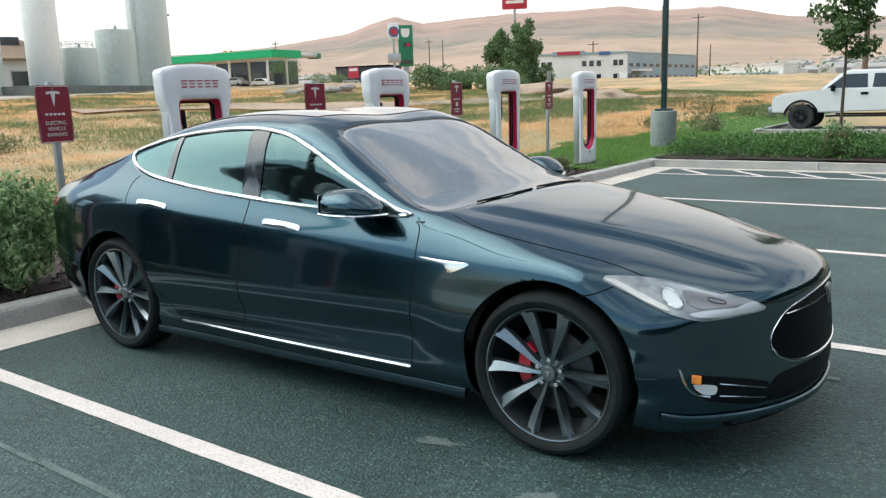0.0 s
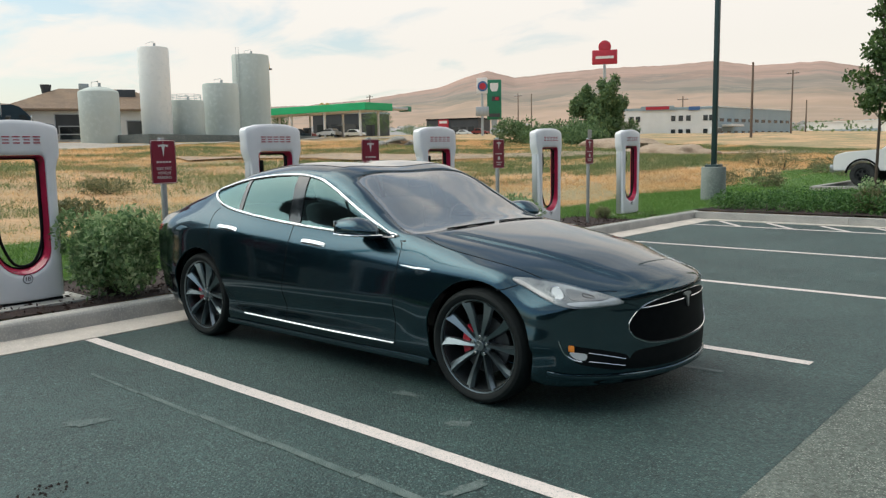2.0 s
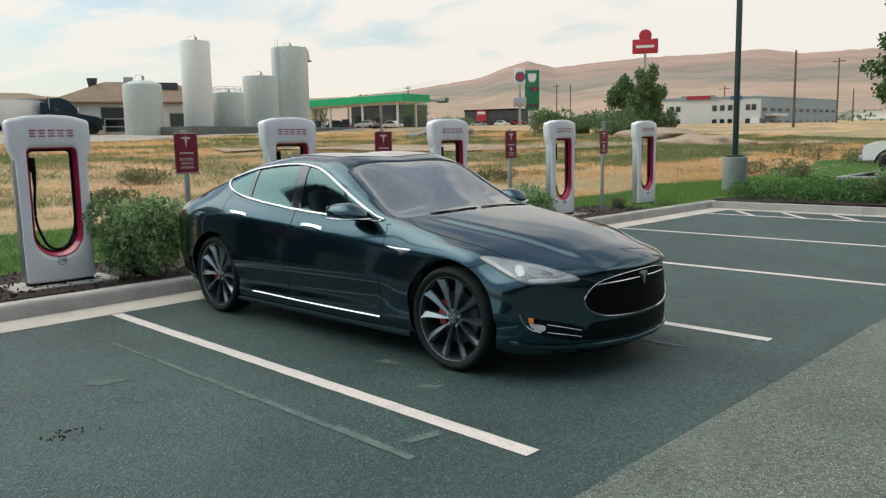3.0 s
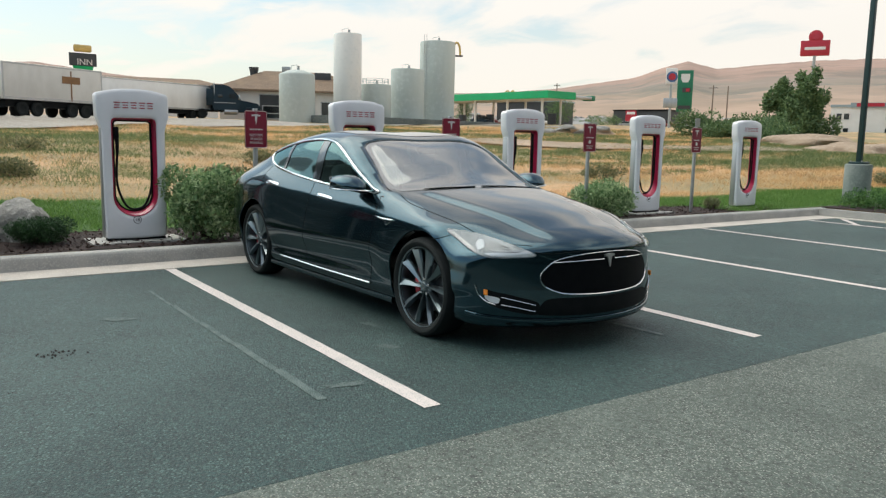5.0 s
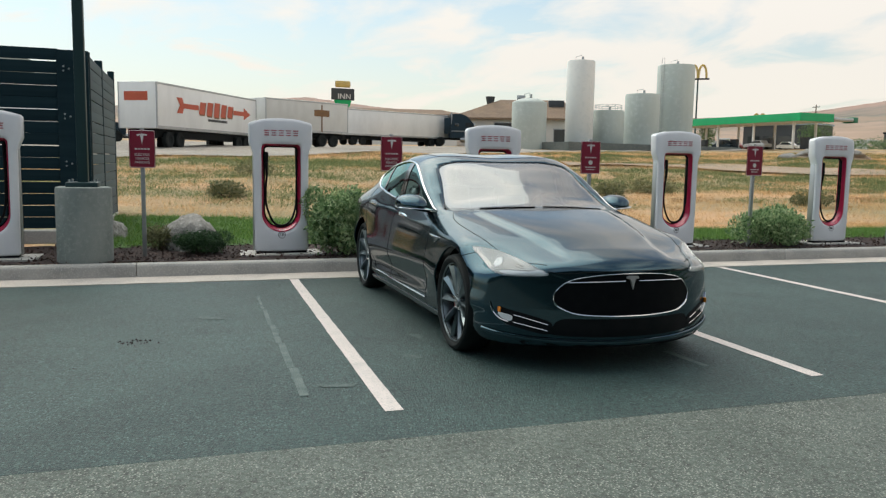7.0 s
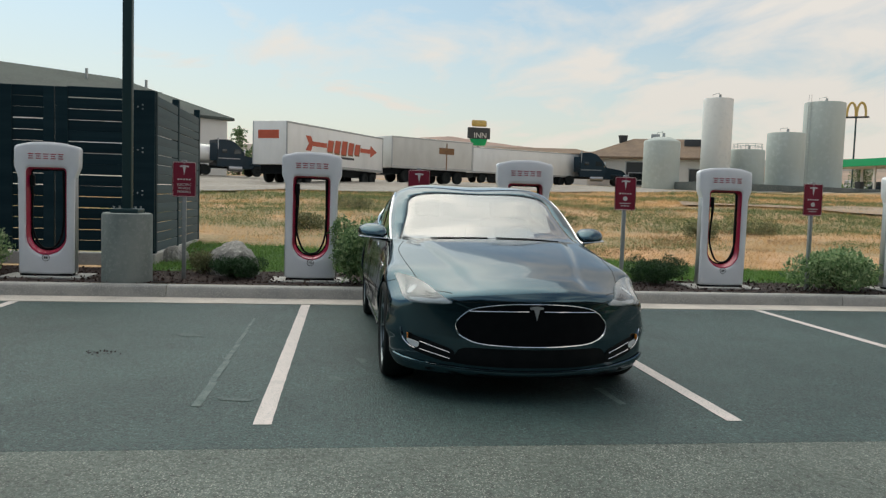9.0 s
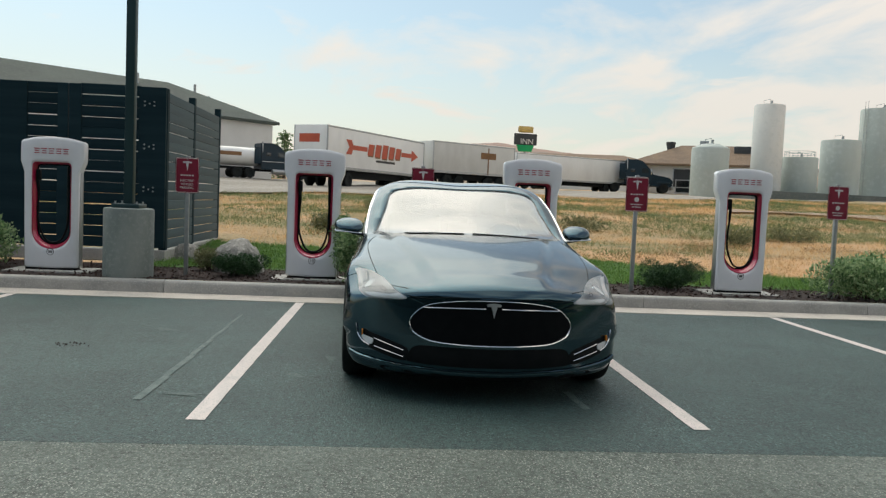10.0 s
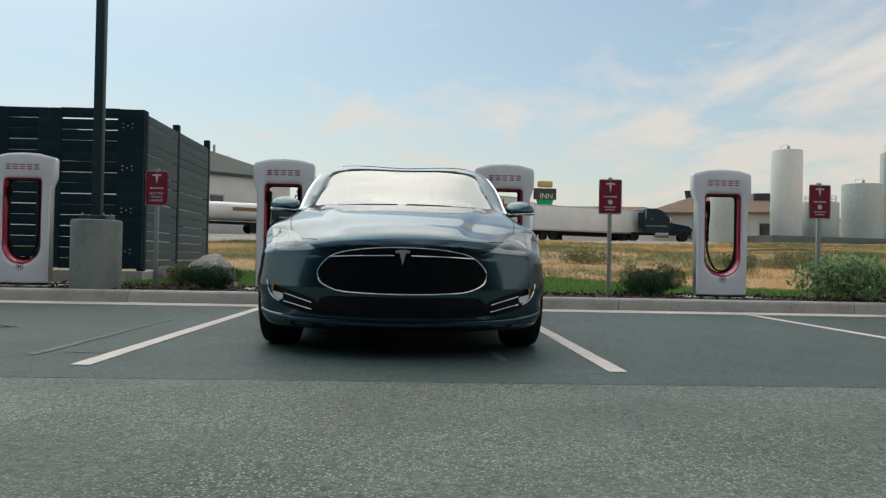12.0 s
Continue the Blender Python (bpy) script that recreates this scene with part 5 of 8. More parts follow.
mpart("grille_lower_trim", v, f, M_CHROME, car, "broader chrome lower edge")
v, f = strip(loop_points([(-0.425, 0.605), (-0.25, 0.612), (-0.05, 0.616)], 26, False), from_front, 0.006, 0.0042)
mpart("grille_bar", v, f, M_CHROME, car)
v, f = strip(loop_points([(0.05, 0.616), (0.25, 0.612), (0.425, 0.605)], 26, False), from_front, 0.006, 0.0042)
mpart("grille_bar", v, f, M_CHROME, car)
poly = [(-0.046, 0.644), (-0.025, 0.650), (0, 0.652), (0.025, 0.650), (0.046, 0.644), (0.041, 0.630), (0.020, 0.634), (0.0, 0.560), (-0.020, 0.634), (-0.041, 0.630)]
v, f = patch(resample(poly, 60), from_front, 0.014, 3, 0.012, 0.0, (0, 0.632))
mpart("nose_emblem", v, f, M_ALU, car, "small chrome wedge emblem")
INTAKE = loop_points([(-0.515, 0.30), (-0.47, 0.362), (-0.3, 0.371), (0, 0.370), (0.3, 0.371), (0.47, 0.362), (0.515, 0.30), (0.49, 0.256), (0, 0.248), (-0.49, 0.256)], 80)
v, f = patch(INTAKE, from_front, 0.002, 6)
mpart("lower_intake", v, f, M_BLACK, car, "wide black lower intake")
v, f = strip(loop_points([(-0.885, 0.262), (-0.80, 0.238), (-0.60, 0.222), (-0.30, 0.215), (0, 0.213), (0.30, 0.215), (0.60, 0.222), (0.80, 0.238), (0.885, 0.262)], 90, False), from_front, 0.010, 0.017, 8, False, 0.55)
mpart("front_lip", v, f, M_CARPAINT, car, "glossy dark grey lip along the bumper")
VALANCE = loop_points([(-0.66, 0.208), (-0.4, 0.214), (0, 0.216), (0.4, 0.214), (0.66, 0.208), (0.62, 0.180), (0, 0.176), (-0.62, 0.180)], 80)
v, f = patch(VALANCE, from_front, 0.003, 4)
mpart("lower_valance", v, f, M_BLACK, car, "matt black chin under the bumper")
for s in (-1, 1):
    slot = loop_points([(0.535 * s, 0.26), (0.52 * s, 0.335), (0.62 * s, 0.375), (0.76 * s, 0.41), (0.80 * s, 0.42), (0.79 * s, 0.33), (0.70 * s, 0.29)], 50)
    v, f = patch(slot, from_front, 0.003, 4)
    mpart("side_slot", v, f, M_BLACK, car, "black side intake slot")
    for z0, z1 in ((0.325, 0.375), (0.285, 0.325)):
        v, f = strip(loop_points([(0.54 * s, z0), (0.63 * s, (z0 + z1) / 2), (0.725 * s, z1)], 14, False), from_front, 0.008, 0.0036)
        mpart("slot_bar", v, f, M_CHROME, car)
    v, f = strip(loop_points([(0.755 * s, 0.325), (0.80 * s, 0.345), (0.835 * s, 0.39), (0.85 * s, 0.45)], 16, False), from_front, 0.005, 0.0055)
    mpart("fog_lamp_trim", v, f, M_CHROME, car, "chrome hook trim")
    fog = loop_points([(0.735 * s, 0.366), (0.78 * s, 0.380), (0.806 * s, 0.384), (0.800 * s, 0.362), (0.775 * s, 0.340), (0.74 * s, 0.335)], 30)
    v, f = patch(fog, from_front, 0.008, 3)
    fogl = mpart("fog_lamp", v, f, M_REFLECTOR, car, "small clear fog lamp with an amber marker")
    at = from_front(0.808 * s, 0.405, 0.0)
    part("amber_marker", box_bm(at.x + 0.012, at.y, at.z, 0.040, 0.009, 0.036, 0.002), M_AMBER, fogl, "amber marker lens facing sideways")
    # headlamp
    cor = from_corner(s)
    LAMP = loop_points([(-0.335, 0.775), (-0.27, 0.778), (-0.10, 0.755), (0.08, 0.712), (0.235, 0.668), (0.262, 0.652), (0.22, 0.640), (0.06, 0.632), (-0.06, 0.634), (-0.16, 0.665), (-0.25, 0.72)], 90)
    v, f = patch(LAMP, cor, 0.003, 6, 0.004)
    lamp = mpart("headlamp", v, f, M_LAMPBED, car, "long swept clear headlamp")
    v, f = patch(LAMP, cor, 0.014, 6, 0.014)
    lens = mpart("lens", v, f, M_LENS, lamp)
    lens.visible_shadow = False
    ring = [(-0.105 + 0.034 * math.cos(a), 0.703 + 0.030 * math.sin(a)) for a in np.linspace(0, 2 * math.pi, 28, endpoint=False)]
    v, f = patch(ring, cor, 0.006, 4, 0.003)
    mpart("projector", v, f, M_REFLECTOR, lamp, "bright round projector")
    v, f = strip(ring, cor, 0.007, 0.005, 6, True)
    mpart("projector_ring", v, f, M_CHROME, lamp)
    inner = loop_points([(-0.045, 0.722), (0.04, 0.708), (0.13, 0.686), (0.16, 0.673), (0.10, 0.668), (-0.04, 0.672)], 36)
    v, f = patch(inner, cor, 0.006, 3, 0.003)
    mpart("reflector", v, f, M_STEEL, lamp, "grey inner reflector bowl")
    v, f = strip(loop_points([(0.035, 0.698), (0.085, 0.686), (0.085, 0.677), (0.035, 0.685)], 24), cor, 0.008, 0.0022, 6, True)
    mpart("bulb_frame", v, f, M_DASH, lamp)
    sill = loop_points([(-0.075, 0.655), (0.02, 0.662), (0.12, 0.662), (0.20, 0.676), (0.250, 0.654), (0.20, 0.643), (0.05, 0.639), (-0.04, 0.642)], 50)
    v, f = patch(sill, cor, 0.007, 3, 0.003)
    mpart("lower_reflector", v, f, M_REFLECTOR, lamp, "bright silver lower reflector")
    guide = loop_points([(-0.328, 0.773), (-0.285, 0.768), (-0.21, 0.722), (-0.145, 0.680), (-0.150, 0.666), (-0.20, 0.690), (-0.27, 0.735)], 40)
    v, f = patch(guide, cor, 0.008, 3, 0.003)
    mpart("light_guide", v, f, M_SIGNWHITE, lamp, "broad white light strip along the outer edge")

# wipers at the screen's foot
for y0, y1, x1 in ((0.55, 0.02, -0.55), (-0.05, -0.52, -0.59)):
    v, f = tube([from_top(-0.525, y0, 0.004), from_top(-0.53, (y0 + y1) / 2, 0.006), from_top(x1 + 0.02, y1, 0.006)], 0.005)
    mpart("wiper", v, f, M_BLACK, car)

# cabin
bm = bmesh.new()
box_bm(-0.98, 0, 0.86, 0.34, 1.42, 0.20, 0.05, bm)
box_bm(-0.80, 0, 0.90, 0.25, 1.30, 0.10, 0.04, bm)
part("dashboard", bm, M_DASH, car)
part("centre_screen", box_bm(-1.13, 0.0, 0.90, 0.02, 0.26, 0.36, 0.01), M_GLOSSBLACK, car)
v, f = tube([(-1.17 - 0.08 * math.sin(a) * 0.4, 0.38 + 0.18 * math.cos(a), 0.93 + 0.17 * math.sin(a)) for a in np.linspace(0, 2 * math.pi, 28, endpoint=False)], 0.014, 8, True)
mpart("steering_wheel", v, f, M_DASH, car)


def seat(x, y):
    bm = bmesh.new()
    box_bm(x + 0.10, y, 0.50, 0.52, 0.52, 0.16, 0.06, bm, 3)
    own = box_bm(0, 0, 0.32, 0.15, 0.50, 0.64, 0.06, None, 3)
    join(bm, own, pose(x - 0.20, y, 0.52, 0, -14, 0))
    own = box_bm(0, 0, 0.74, 0.10, 0.26, 0.19, 0.045, None, 3)
    join(bm, own, pose(x - 0.20, y, 0.52, 0, -14, 0))
    part("seat", bm, M_SEAT, car, "pale leather seat")


seat(-1.55, 0.38), seat(-1.55, -0.38)
bm = bmesh.new()
box_bm(-2.50, 0, 0.52, 0.5, 1.30, 0.16, 0.05, bm)
own = box_bm(0, 0, 0.30, 0.14, 1.30, 0.60, 0.05, None)
join(bm, own, pose(-2.70, 0, 0.52, 0, -20, 0))
part("rear_bench", bm, M_SEAT, car, "pale leather rear bench")
part("cabin_floor", box_bm(-1.8, 0, 0.36, 2.6, 1.5, 0.04, 0.0), M_DASH, car)
for s in (-1, 1):
    part("door_lining", box_bm(-1.75, s * 0.83, 0.72, 2.2, 0.03, 0.46, 0.01), M_DASH, car)
bm = box_bm(-1.30, 0.0, 1.285, 0.04, 0.20, 0.06, 0.018)
part("rear_view_mirror", bm, M_BLACK, car)


# wheels
def wheel(x, s):
    w = new("wheel")
    w.parent = car
    w.matrix_basis = pose(x, s * 0.826, HUB, 0, 0, 0 if s < 0 else 180)
    # local: outside face towards -y
    prof = [(0.270, 0.10), (0.290, 0.116), (0.315, 0.122), (0.338, 0.112), (0.350, 0.088), (0.354, 0.05), (0.354, -0.05), (0.350, -0.088), (0.338, -0.112), (0.320, -0.121), (0.304, -0.117), (0.293, -0.108), (0.286, -0.098), (0.270, -0.09)]
    v, f = lathe(prof, 64)
    mpart("tyre", v, f, M_RUBBER, w, "low-profile black tyre")
    prof = [(0.289, -0.098), (0.286, -0.105), (0.281, -0.103), (0.276, -0.085), (0.264, -0.02), (0.256, 0.10), (0.272, 0.10)]
    v, f = lathe(prof, 64)
    rim = mpart("rim", v, f, M_RIM, w, "gunmetal turbine-spoked alloy rim")
    for k in range(10):
        a0 = 2 * math.pi * k / 10 + 0.12
        vv, ff = [], []
        n = 9
        for i in range(n):
            t = i / (n - 1)
            r = 0.040 + 0.238 * t
            ang = a0 - 0.30 * t + 0.22 * t * t
            wd = 0.0095 + 0.0245 * t ** 1.15
            depth = -0.066 - 0.034 * t
            dr = Vector((math.cos(ang), 0, math.sin(ang)))
            tn = Vector((-math.sin(ang), 0, math.cos(ang)))
            p = dr * r
            vv += [p + tn * wd + Vector((0, depth + 0.022, 0)), p + tn * wd * 0.55 + Vector((0, depth - 0.002, 0)), p - tn * wd * 0.75 + Vector((0, depth + 0.002 + 0.020 * t, 0)), p - tn * wd + Vector((0, depth + 0.014 + 0.024 * t, 0)), p - tn * wd * 0.8 + Vector((0, depth + 0.045, 0)), p + tn * wd * 0.8 + Vector((0, depth + 0.048, 0))]
            if i:
                o = 6 * i
                ff += [(o - 6 + j, o - 6 + (j + 1) % 6, o + (j + 1) % 6, o + j) for j in range(6)]
        mpart("spoke", vv, ff, M_RIM, rim, sharp=30)
    v, f = lathe([(0.0, -0.078), (0.030, -0.079), (0.034, -0.074), (0.036, -0.060), (0.066, -0.056), (0.070, -0.045), (0.070, 0.02)], 32)
    mpart("hub", v, f, M_RIM, rim)
    for k in range(5):
        a = 2 * math.pi * k / 5 + 0.3
        bm = cyl_bm((0.056 * math.cos(a), -0.050, 0.056 * math.sin(a)), (0.056 * math.cos(a), -0.076, 0.056 * math.sin(a)), 0.0125, 0.0105, 12, 0.002)
        part("lug_nut", bm, M_CHROME, rim)
    poly = [(-0.014, 0.012), (0.014, 0.012), (0.013, 0.006), (0.004, 0.006), (0.0, -0.016), (-0.004, 0.006), (-0.013, 0.006)]
    mpart("cap_emblem", [(a, -0.081, b) for a, b in poly], [tuple(range(7))], M_CHROME, rim, smooth=False)
    v, f = lathe([(0.06, -0.01), (0.178, -0.012), (0.182, 0.0), (0.178, 0.012), (0.06, 0.012)], 48)
    mpart("brake_disc", v, f, M_DISC, w, "dark iron brake disc")
    vv, ff = [], []
    for i in range(9):
        a = radians(136 + 70 * i / 8)
        for r, y in ((0.104, -0.040), (0.158, -0.040), (0.158, 0.03), (0.104, 0.03)):
            vv.append((r * math.cos(a), y, r * math.sin(a)))
        if i:
            o = 4 * i
            ff += [(o - 4 + j, o - 4 + (j + 1) % 4, o + (j + 1) % 4, o + j) for j in range(4)]
    ff += [(0, 1, 2, 3), (35, 34, 33, 32)]
    mpart("brake_caliper", vv, ff, M_CALIPER, w, "red brake caliper", sharp=40)
    return w


for x in (0.0, -WB):
    for s in (-1, 1):
        wheel(x, s)


# ---- chargers, signs, posts along the kerb ----
def bars(parent, y0, y1, z, h, x, n, mat, name="brand_bar", gap=0.35, label=""):
    """Plain bars in place of lettering, facing +x."""
    w = (y1 - y0) / (n + (n - 1) * gap)
    for i in range(n):
        c = y0 + w / 2 + i * w * (1 + gap)
        part(name, box_bm(x, c, z, 0.004, w, h, 0.001), mat, parent, label, smooth=False)


def glyph_row(parent, y0, y1, z, h, x, mat):
    """Five plain spaced blocks of the size of a word."""
    w = (y1 - y0) / 6.4
    for i in range(5):
        c = y0 + w / 2 + i * w * 1.35
        bm = bmesh.new()
        for dz, share, tall in ((0.42, 1.0, 0.16), (0.0, 0.8, 0.14), (-0.42, 0.9, 0.16)):
            box_bm(x, c, z + h * dz, 0.004, w * share, h * tall, 0.0, bm)
        part("brand_shape", bm, mat, parent, smooth=False)


def radial(shape, centre, n):
    """Points of a closed outline, one on each of n rays from a centre."""
    out = []
    for i in range(n):
        a = 2 * math.pi * i / n
        d = (math.cos(a), math.sin(a))
        best = 0
        for (ax, ay), (bx, by) in zip(shape, shape[1:] + shape[:1]):
            ex, ey = bx - ax, by - ay
            den = d[0] * ey - d[1] * ex
            if abs(den) < 1e-9:
                continue
            t = ((ax - centre[0]) * ey - (ay - centre[1]) * ex) / den
            u = ((ax - centre[0]) * d[1] - (ay - centre[1]) * d[0]) / den
            if t > 0 and -1e-6 <= u <= 1 + 1e-6:
                best = max(best, t)
        out.append((centre[0] + d[0] * best, centre[1] + d[1] * best))
    return out


def round_poly(pts, r, n=5):
    out = []
    k = len(pts)
    for i in range(k):
        a, b, c = Vector(pts[i - 1]), Vector(pts[i]), Vector(pts[(i + 1) % k])
        rr = min(r, (a - b).length * 0.45, (c - b).length * 0.45)
        p, q = b + (a - b).normalized() * rr, b + (c - b).normalized() * rr
        for j in range(n + 1):
            t = j / n
            out.append(tuple((p * (1 - t) + b * t) * (1 - t) + (b * (1 - t) + q * t) * t))
    return out


CH_N = 160
CH_C = (0.0, 0.86)


def charger_outline():
    pts = [(-0.335, 0.02), (0.335, 0.02), (0.348, 1.29), (0.398, 1.385), (0.400, 1.665), (0.20, 1.712), (0.0, 1.722), (-0.20, 1.712), (-0.400, 1.665), (-0.398, 1.385), (-0.348, 1.29)]
    return radial(round_poly(pts, 0.035), CH_C, CH_N)


def charger_hole(w=0.246, top=1.395, bottom=0.268, r=0.05):
    pts = [(w - r + r * math.cos(a), top - r + r * math.sin(a)) for a in np.linspace(0, math.pi / 2, 6)]
    pts += [(-w + r + r * math.cos(a), top - r + r * math.sin(a)) for a in np.linspace(math.pi / 2, math.pi, 6)]
    pts += [(w * math.cos(a), bottom + w + w * math.sin(a)) for a in np.linspace(math.pi, 2 * math.pi, 24)]
    return radial([tuple(map(float, p)) for p in pts], CH_C, CH_N)


def loft(loops):
    """Faces between equal loops of (x, y, z)."""
    verts = [v for lp in loops for v in lp]
    n = len(loops[0])
    faces = [(k * n + i, k * n + (i + 1) % n, (k + 1) * n + (i + 1) % n, (k + 1) * n + i) for k in range(len(loops) - 1) for i in range(n)]
    return verts, faces


def mixed(a, b, t):
    return [(p[0] + (q[0] - p[0]) * t, p[1] + (q[1] - p[1]) * t) for p, q in zip(a, b)]


DEPTH = 0.155


def charger(y, mark):
    """A white charging stall: front at x = 0, facing +x, foot at z = 0."""
    c = empty("ev_charger", pose(-6.205, y, BED + 0.015), "tall white electric car charger with a red-lined oval opening", "charger", "car chargers")
    o, h = charger_outline(), charger_hole()
    bow = lambda p: -0.030 * (p[0] / 0.40) ** 2 - 0.05 * max(0.0, (p[1] - 1.2) / 0.5) ** 2 * 0.3
    lp = lambda pts, x: [(x + bow(p), p[0], p[1]) for p in pts]
    loops = [lp(h, -DEPTH + 0.02), lp(mixed(h, o, 0.04), -DEPTH), lp(mixed(h, o, 0.92), -DEPTH), lp(o, -DEPTH + 0.02), lp(o, -0.022), lp(mixed(o, h, 0.05), -0.006), lp(mixed(o, h, 0.13), 0.0),
             lp(mixed(o, h, 0.85), 0.0), lp(mixed(o, h, 0.95), -0.006), lp(h, -0.020), lp(h, -DEPTH + 0.02)]
    v, f = loft(loops)
    mpart("shell", v, f, M_WHITE, c, "glossy white moulded shell", sharp=40)
    h2, h3 = charger_hole(0.243, 1.392, 0.271, 0.048), charger_hole(0.214, 1.368, 0.322, 0.04)
    loops = [lp(h2, -0.014), lp(mixed(h2, h3, 0.25), -0.018), lp(mixed(h2, h3, 0.4), -0.06), lp(mixed(h2, h3, 1.0), -0.11), lp(mixed(h2, h3, 1.0), -DEPTH + 0.004), lp(h2, -DEPTH + 0.002)]
    v, f = loft(loops)
    mpart("liner", v, f, M_RED, c, "red opening liner", sharp=50)
    v, f = loft([lp(charger_hole(0.214, 1.370, 0.320, 0.04), -0.105), lp(charger_hole(0.198, 1.354, 0.336, 0.035), -0.11), lp(charger_hole(0.198, 1.354, 0.336, 0.035), -0.128), lp(charger_hole(0.214, 1.370, 0.320, 0.04), -0.132)])
    mpart("inner_rim", v, f, M_BLACK, c, "black inner rim")
    for s in (-1, 1):
        bm = box_bm(-DEPTH / 2 - 0.038, s * 0.344, 0.655, DEPTH - 0.05, 0.014, 1.24, 0.004)
        part("side_panel", bm, M_ALU, c, "brushed grey side panel")
    part("plinth", box_bm(-DEPTH / 2 - 0.01, 0, 0.012, DEPTH - 0.02, 0.64, 0.03, 0.004), M_BLACK, c)
    # plug and its hanging cable
    part("plug_holster", box_bm(-0.085, -0.185, 1.22, 0.07, 0.055, 0.15, 0.015), M_BLACK, c)
    part("plug", cyl_bm((-0.05, -0.185, 1.16), (-0.075, -0.178, 1.00), 0.022, 0.017, 12, 0.004), M_BLACK, c)
    v, f = tube(loop_points([(-0.075, -0.178, 1.00), (-0.08, -0.192, 0.80), (-0.08, -0.182, 0.60), (-0.08, -0.10, 0.40), (-0.08, 0.0, 0.350), (-0.08, 0.11, 0.40), (-0.08, 0.185, 0.60), (-0.08, 0.198, 0.95), (-0.08, 0.19, 1.34)], 60, False), 0.0135, 10)
    mpart("cable", v, f, M_BLACK, c, "thick black cable")
    glyph_row(c, -0.215, 0.215, 1.535, 0.068, 0.0015 + bow((0.1, 1.535)), M_REDPRINT)
    # mark in a ring below the opening
    v, f = lathe([(0.040, -0.003), (0.046, -0.003), (0.046, 0.001), (0.040, 0.001)], 32)
    v = [(0.001 + q[1], q[0], 0.235 + q[2]) for q in v]
    mpart("mark_ring", v, f, M_DASH, c)
    if mark:
        me = text_mesh(mark, 0.055, M_DASH)
        t = new("mark_text", me)
        t.parent, t.matrix_basis = c, Matrix.Translation((0.001, 0, 0.235)) @ FACE_X
    else:
        bars(c, -0.022, 0.022, 0.235, 0.03, 0.001, 2, M_DASH, "mark_bar")
    return c


CHARGERS = [(-1.17, ""), (2.195, "1B"), (5.125, ""), (8.09, ""), (11.02, ""), (13.98, "")]
for cy, mark in CHARGERS:
    charger(cy, mark)
    slab("charger_pad", -6.60, -6.02, cy - 0.52, cy + 0.52, 0.05, BED + 0.015, M_CONCRETE, "small concrete footing under a charger", "footing")


def sign(x, y, kind, turn=0):
    g = empty("parking_sign", pose(x, y, BED, 0, 0, turn), "dark red parking sign with white print on a galvanised post", "sign", "parking signs")
    part("post", box_bm(-0.03, 0, 0.78, 0.045, 0.05, 1.58, 0.004), M_GALV, g, "galvanised square post")
    bm = bmesh.new()
    pts = round_poly([(-0.150, 1.085), (0.150, 1.085), (0.150, 1.545), (-0.150, 1.545)], 0.025)
    lo = [bm.verts.new((-0.004, *p)) for p in pts]
    hi = [bm.verts.new((0.0, *p)) for p in pts]
    bm.faces.new(hi), bm.faces.new(lo[::-1])
    for i in range(len(pts)):
        j = (i + 1) % len(pts)
        bm.faces.new((lo[i], lo[j], hi[j], hi[i]))
    plate = part("plate", bm, M_SIGNRED, g, "dark red rounded plate", smooth=False)
    rim = round_poly([(-0.143, 1.092), (0.143, 1.092), (0.143, 1.538), (-0.143, 1.538)], 0.02)
    v, f = tube([(0.001, *p) for p in rim], 0.0028, 4, True)
    mpart("border", v, f, M_SIGNWHITE, plate)
    tee = [(-0.062, 1.492), (0, 1.502), (0.062, 1.492), (0.054, 1.472), (0.020, 1.480), (0.0, 1.372), (-0.020, 1.480), (-0.054, 1.472)]
    mpart("emblem", [(0.003, *p) for p in tee], [tuple(range(8))], M_SIGNWHITE, plate, "white wedge emblem", smooth=False)
    bars(plate, -0.085, 0.085, 1.315, 0.018, 0.002, 5, M_SIGNWHITE, "brand_shape", 0.5)
    if kind == "words":
        for k, wd in enumerate(("ELECTRIC", "VEHICLE", "PARKING")):
            t = new("words", text_mesh(wd, 0.042, M_SIGNWHITE, 0.001))
            t.parent, t.matrix_basis = plate, Matrix.Translation((0.003, 0, 1.245 - k * 0.047)) @ FACE_X
    else:
        v, f = lathe([(0.0, 0.0), (0.032, 0.0), (0.032, 0.002)], 24)
        mpart("disc", [(0.002 + q[1], q[0], 1.245 + q[2]) for q in v], f, M_SIGNWHITE, plate)
        bars(plate, -0.08, 0.08, 1.18, 0.012, 0.002, 4, M_SIGNWHITE, "text_bar", 0.2)
        bars(plate, -0.06, 0.06, 1.145, 0.012, 0.002, 3, M_SIGNWHITE, "text_bar", 0.2)
    for z in (1.14, 1.50):
        part("bolt", cyl_bm((-0.002, 0, z + 0.02), (0.006, 0, z + 0.02), 0.006, 0.006, 8), M_GALV, g)
    return g


sign(-6.29, 0.53, "words")
sign(-6.17, 3.63, "words", 4)
sign(-6.03, 6.50, "disc", -3)
sign(-6.09, 9.35, "disc", 2)
last = sign(-6.10, 12.13, "disc", 3)
part("top_plate", box_bm(0.0, 0, 1.64, 0.004, 0.15, 0.15, 0.001), M_ALU, last, "small blank plate", smooth=False)


